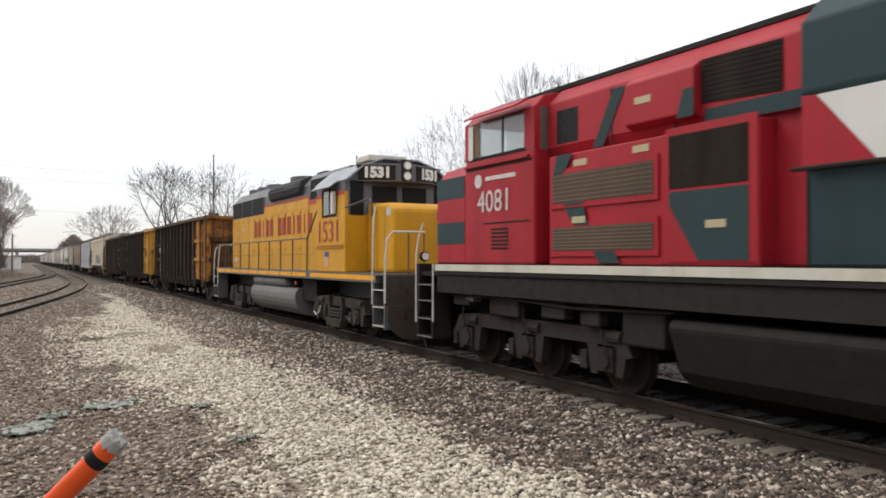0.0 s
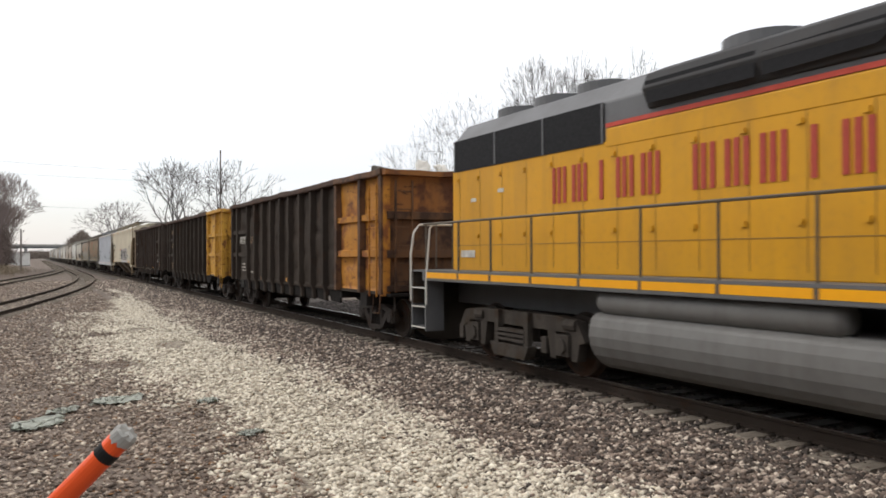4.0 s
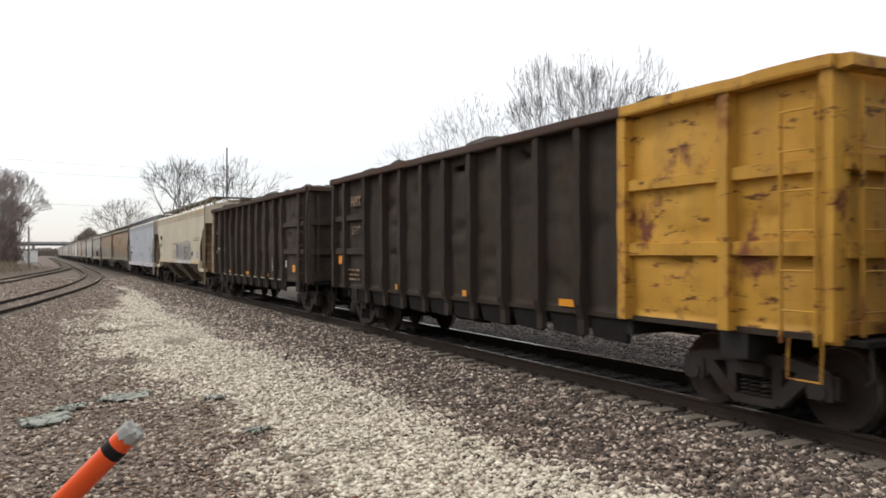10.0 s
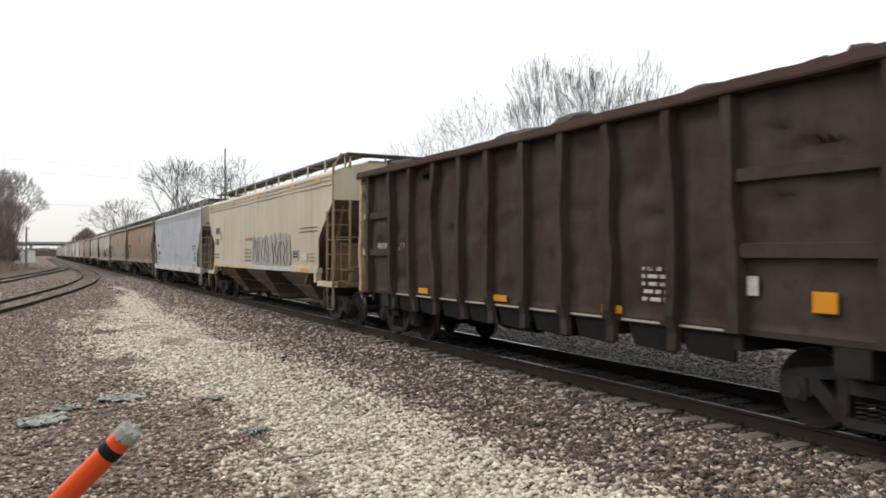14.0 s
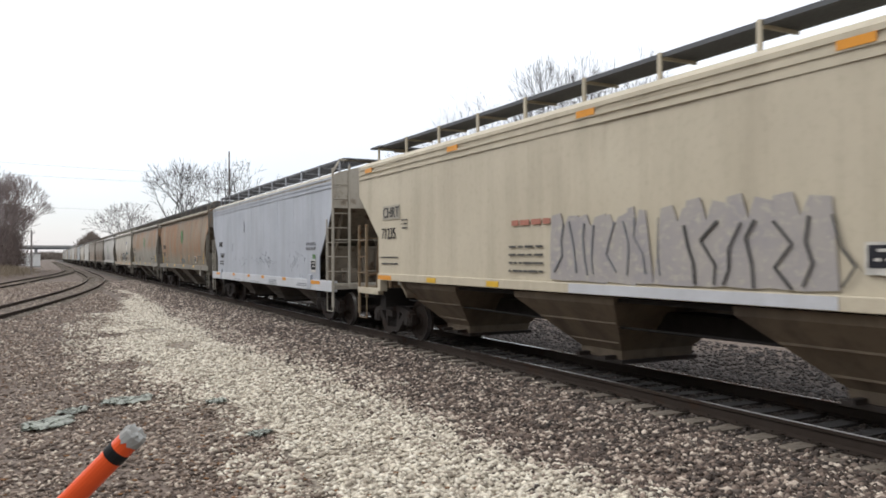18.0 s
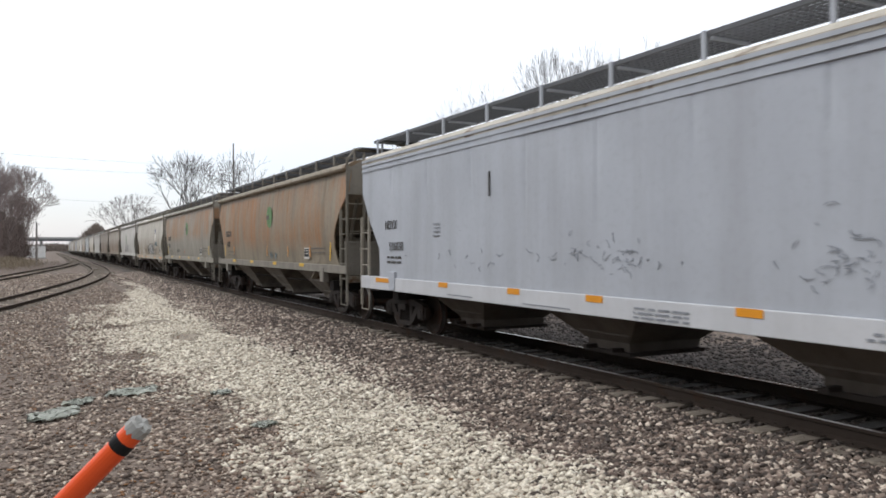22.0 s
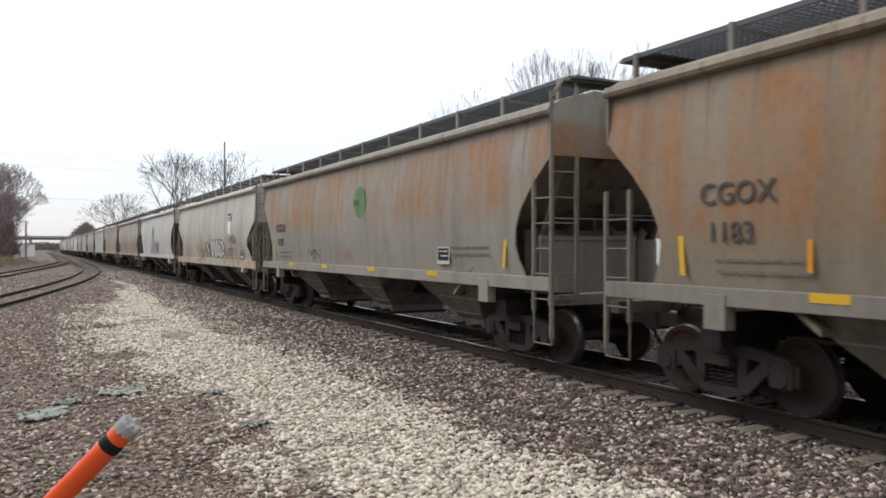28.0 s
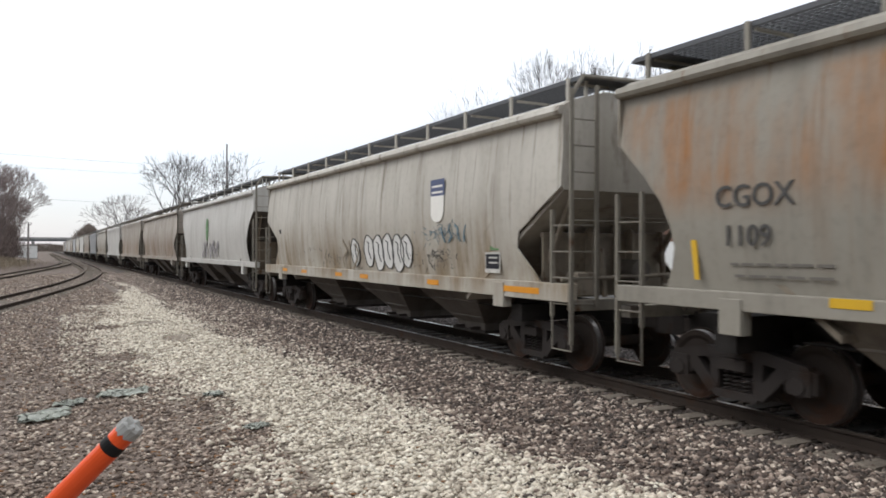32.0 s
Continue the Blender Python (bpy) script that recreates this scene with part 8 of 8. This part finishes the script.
for k, y in enumerate((8.6, 20.0)):
    bm = bmesh.new()
    box(bm, -0.06, -0.002, y, y + 1.0, 0.0, 2.3)
    d = part("door", bm, "cabinet", shop, "white door")
    bm = bmesh.new()
    box(bm, -0.10, -0.06, y + 0.85, y + 0.9, 1.0, 1.15)
    part("handle", bm, "wire", d)
for y in (16.5,):
    bm = bmesh.new()
    box(bm, -0.05, -0.002, y, y + 1.4, 1.1, 2.4)
    w = part("window", bm, "cabinet", shop)
    bm = bmesh.new()
    box(bm, -0.06, -0.05, y + 0.08, y + 1.32, 1.18, 2.32)
    part("pane", bm, "glass", w)

for y in (3.3, 10.4):
    bm = bmesh.new()
    box(bm, -0.08, -0.002, y, y + 3.0, 0.0, 2.75)
    gd = part("garage_door", bm, "cabinet", shop, "white garage door")
    for k in range(4):
        bm = bmesh.new()
        box(bm, -0.095, -0.08, y + 0.1, y + 2.9, 0.1 + 0.66 * k, 0.69 + 0.66 * k)
        part("door_panel", bm, "cabinet", gd)
unit = thing("utility_box", "white metal utility box beside a brick building", "utility box", at=(20.2, 21.6, -0.3))
bm = bmesh.new()
box(bm, -0.4, 0.4, -0.65, 0.65, 0.08, 0.98)
part("body", bm, "cabinet", unit, bevel=0.03)
bm = bmesh.new()
box(bm, -0.46, 0.46, -0.7, 0.7, 0, 0.08)
part("plinth", bm, "concrete", unit)
sign = thing("sign_board", "white sign board with red and yellow shapes on a post", "sign", at=(14.0, 14.3, -0.3))
bm = bmesh.new()
rod(bm, (0.06, 0.0, 0), (0.06, 0.0, 4.4), 0.04, 8)
part("post", bm, "handrail_w", sign)
bm = bmesh.new()
box(bm, -0.06, 0.0, -0.75, 0.4, 1.18, 2.87)
part("board", bm, "cabinet", sign)
for mat, y, z, r in (("red", 0.15, 2.35, 0.24), ("reflector_y", -0.05, 2.0, 0.18), ("red", -0.15, 2.45, 0.16), ("ink_grey", -0.1, 1.65, 0.2)):
    disc(sign, mat, -0.064, y, z, r, 0.0, "mark")

parked = thing("parked_car", "dark blue-grey parked car beside the road", "car", at=(16.0, 26.0, -0.27))
bm = bmesh.new()
slab_x(bm, [(-2.3, 0.3), (2.2, 0.3), (2.3, 0.6), (2.15, 0.82), (1.2, 0.92), (0.5, 1.38), (-1.2, 1.42), (-1.9, 0.98), (-2.3, 0.9)], -0.9, 0.9)
part("body", bm, "car_paint", parked, bevel=0.06)
for s in (-1, 1):
    bm = bmesh.new()
    slab_x(bm, [(-1.4, 0.98), (1.0, 0.95), (0.45, 1.32), (-1.1, 1.35)], s * 0.908 - 0.005, s * 0.908 + 0.005)
    part("window", bm, "glass", parked)
    for y in (-1.5, 1.5):
        bm = bmesh.new()
        lathe_x(bm, [(s * 0.72, 0), (s * 0.72, 0.33), (s * 0.93, 0.33), (s * 0.93, 0.2), (s * 0.91, 0)], 18)
        part("wheel", bm, "black", parked, at=(0, y, 0.33))
bin_ = thing("dumpster", "dark grey steel dumpster beside a brick building", "dumpster", at=(20.3, 19.7, -0.27))
bm = bmesh.new()
slab_y(bm, [(-0.8, 0.1), (0.8, 0.1), (0.95, 1.5), (-0.95, 1.3)], -0.95, 0.95)
part("body", bm, "loco_grey", bin_, bevel=0.02)
bm = bmesh.new()
slab_y(bm, [(-1.0, 1.3), (1.0, 1.5), (1.0, 1.56), (-1.0, 1.36)], -1.0, 1.0)
part("lid", bm, "black", bin_)

# foreground: leaning marker post and rags
marker = thing("marker_post", "leaning orange plastic marker post with a black band and grey cap", "marker post", at=(-10.0, 3.3, -0.33))
TIP, FOOT = Vector((-8.33, 2.47, 1.46)), Vector((-9.99, 3.29, -0.42))
axis = (FOOT - TIP).normalized()
place = Matrix.Translation(-Vector(marker.location))
for name, mat, a, b, r in (("tube", "post_orange", 0.035, 2.25, 0.034), ("band", "tape_black", 0.098, 0.138, 0.0355)):
    bm = bmesh.new()
    rod(bm, TIP + axis * a - Vector(marker.location), TIP + axis * b - Vector(marker.location), r, 20)
    part(name, bm, mat, marker, smooth=False, bevel=0.006)

# torn grey tape round the tip
bm = bmesh.new()
u = axis.orthogonal().normalized()
v = axis.cross(u)
base = TIP - Vector(marker.location)
ring = lambda a, r, k: base + axis * a + (u * math.cos(k * 0.2618) + v * math.sin(k * 0.2618)) * r
loft(bm, [[ring(0.026, 0.001, k) for k in range(24)], [ring(0.026 + 0.005 * math.sin(k * 1.7), 0.03 + 0.003 * math.sin(k * 3.1), k) for k in range(24)],
          [ring(0.036, 0.0365 + 0.002 * math.sin(k * 2.7), k) for k in range(24)], [ring(0.066 + 0.018 * noise.noise((k * 0.8, 0, 3)), 0.0362, k) for k in range(24)]], caps=False)
part("cap", bm, "tape_grey", marker, "torn dusty grey tape")


def rag(cx, cy, w, d, seed, label):
    bm = bmesh.new()
    rows = []
    for i in range(29):
        row = []
        for j in range(17):
            u, v = (i / 28 - 0.5), (j / 16 - 0.5)
            x = cx + w * u + 0.14 * noise.noise((u * 4, v * 4, seed)) + 0.05 * noise.noise((u * 11, v * 11, seed))
            y = cy + d * (v * (1 - 0.75 * abs(u)) + 0.35 * u) + 0.2 * noise.noise((u * 3, v * 3, seed + 5)) + 0.08 * noise.noise((u * 9, v * 9, seed + 5))
            z = lie(x, y) + 0.035 + 0.05 * abs(noise.noise((u * 6, v * 6, seed + 9))) + 0.03 * noise.noise((u * 14, v * 14, seed))
            row.append((x, y, z))
        rows.append(row)
    loft(bm, rows, closed=False, caps=False)
    bmesh.ops.solidify(bm, geom=bm.faces[:], thickness=0.006)
    single("cloth_rag", bm, "rag", label, "rag", "rags on the ground", smooth=True)


rag(-8.55, 11.8, 0.6, 0.9, 2, "crumpled grey-green cloth rag lying on the gravel")
rag(-8.2, 12.5, 0.35, 0.35, 6, "torn strip of grey-green cloth on the gravel")
rag(-7.45, 12.9, 0.75, 0.5, 4, "flattened grey-green cloth rag lying on the gravel")
rag(-6.2, 12.2, 0.28, 0.25, 8, "small grey cloth scrap on pale gravel")
rag(-6.15, 9.75, 0.22, 0.3, 9, "small grey cloth scrap on pale gravel")

# unseen dark wall added behind the viewer: closes the place, cuts low sky light
bm = bmesh.new()
line = curve_line([(-48, 95), (-36, 60), (-27, 25), (-23, 0), (-20, -16), (-8, -26), (14, -30), (45, -24)], 10)
loft(bm, [[(x, y, lie(x, y) - 0.2), (x, y, 7.5 + 2.2 * noise.noise((x * 0.3, y * 0.3, 1)))] for x, y in line], closed=False, caps=False)
bmesh.ops.solidify(bm, geom=bm.faces[:], thickness=0.4)
single("backdrop", bm, "brush", "unseen dark brown wall behind the viewer, added to cut low skylight", "backdrop", kind="structure")


# ---- what moves ----
def motions():
    for car, y in ROLLING:
        walk(car, [(t, pose(0, y - SPEED * t, 0)) for t in (0, 8, 16, 24, 32)])
    for w, at, r in WHEELSETS:
        rows = []
        for k in range(241):
            t = k * 4 / 30
            rows.append((t, Matrix.Translation(at) @ Matrix.Rotation(SPEED * t / r, 4, "X")))
        walk(w, rows)


motions()
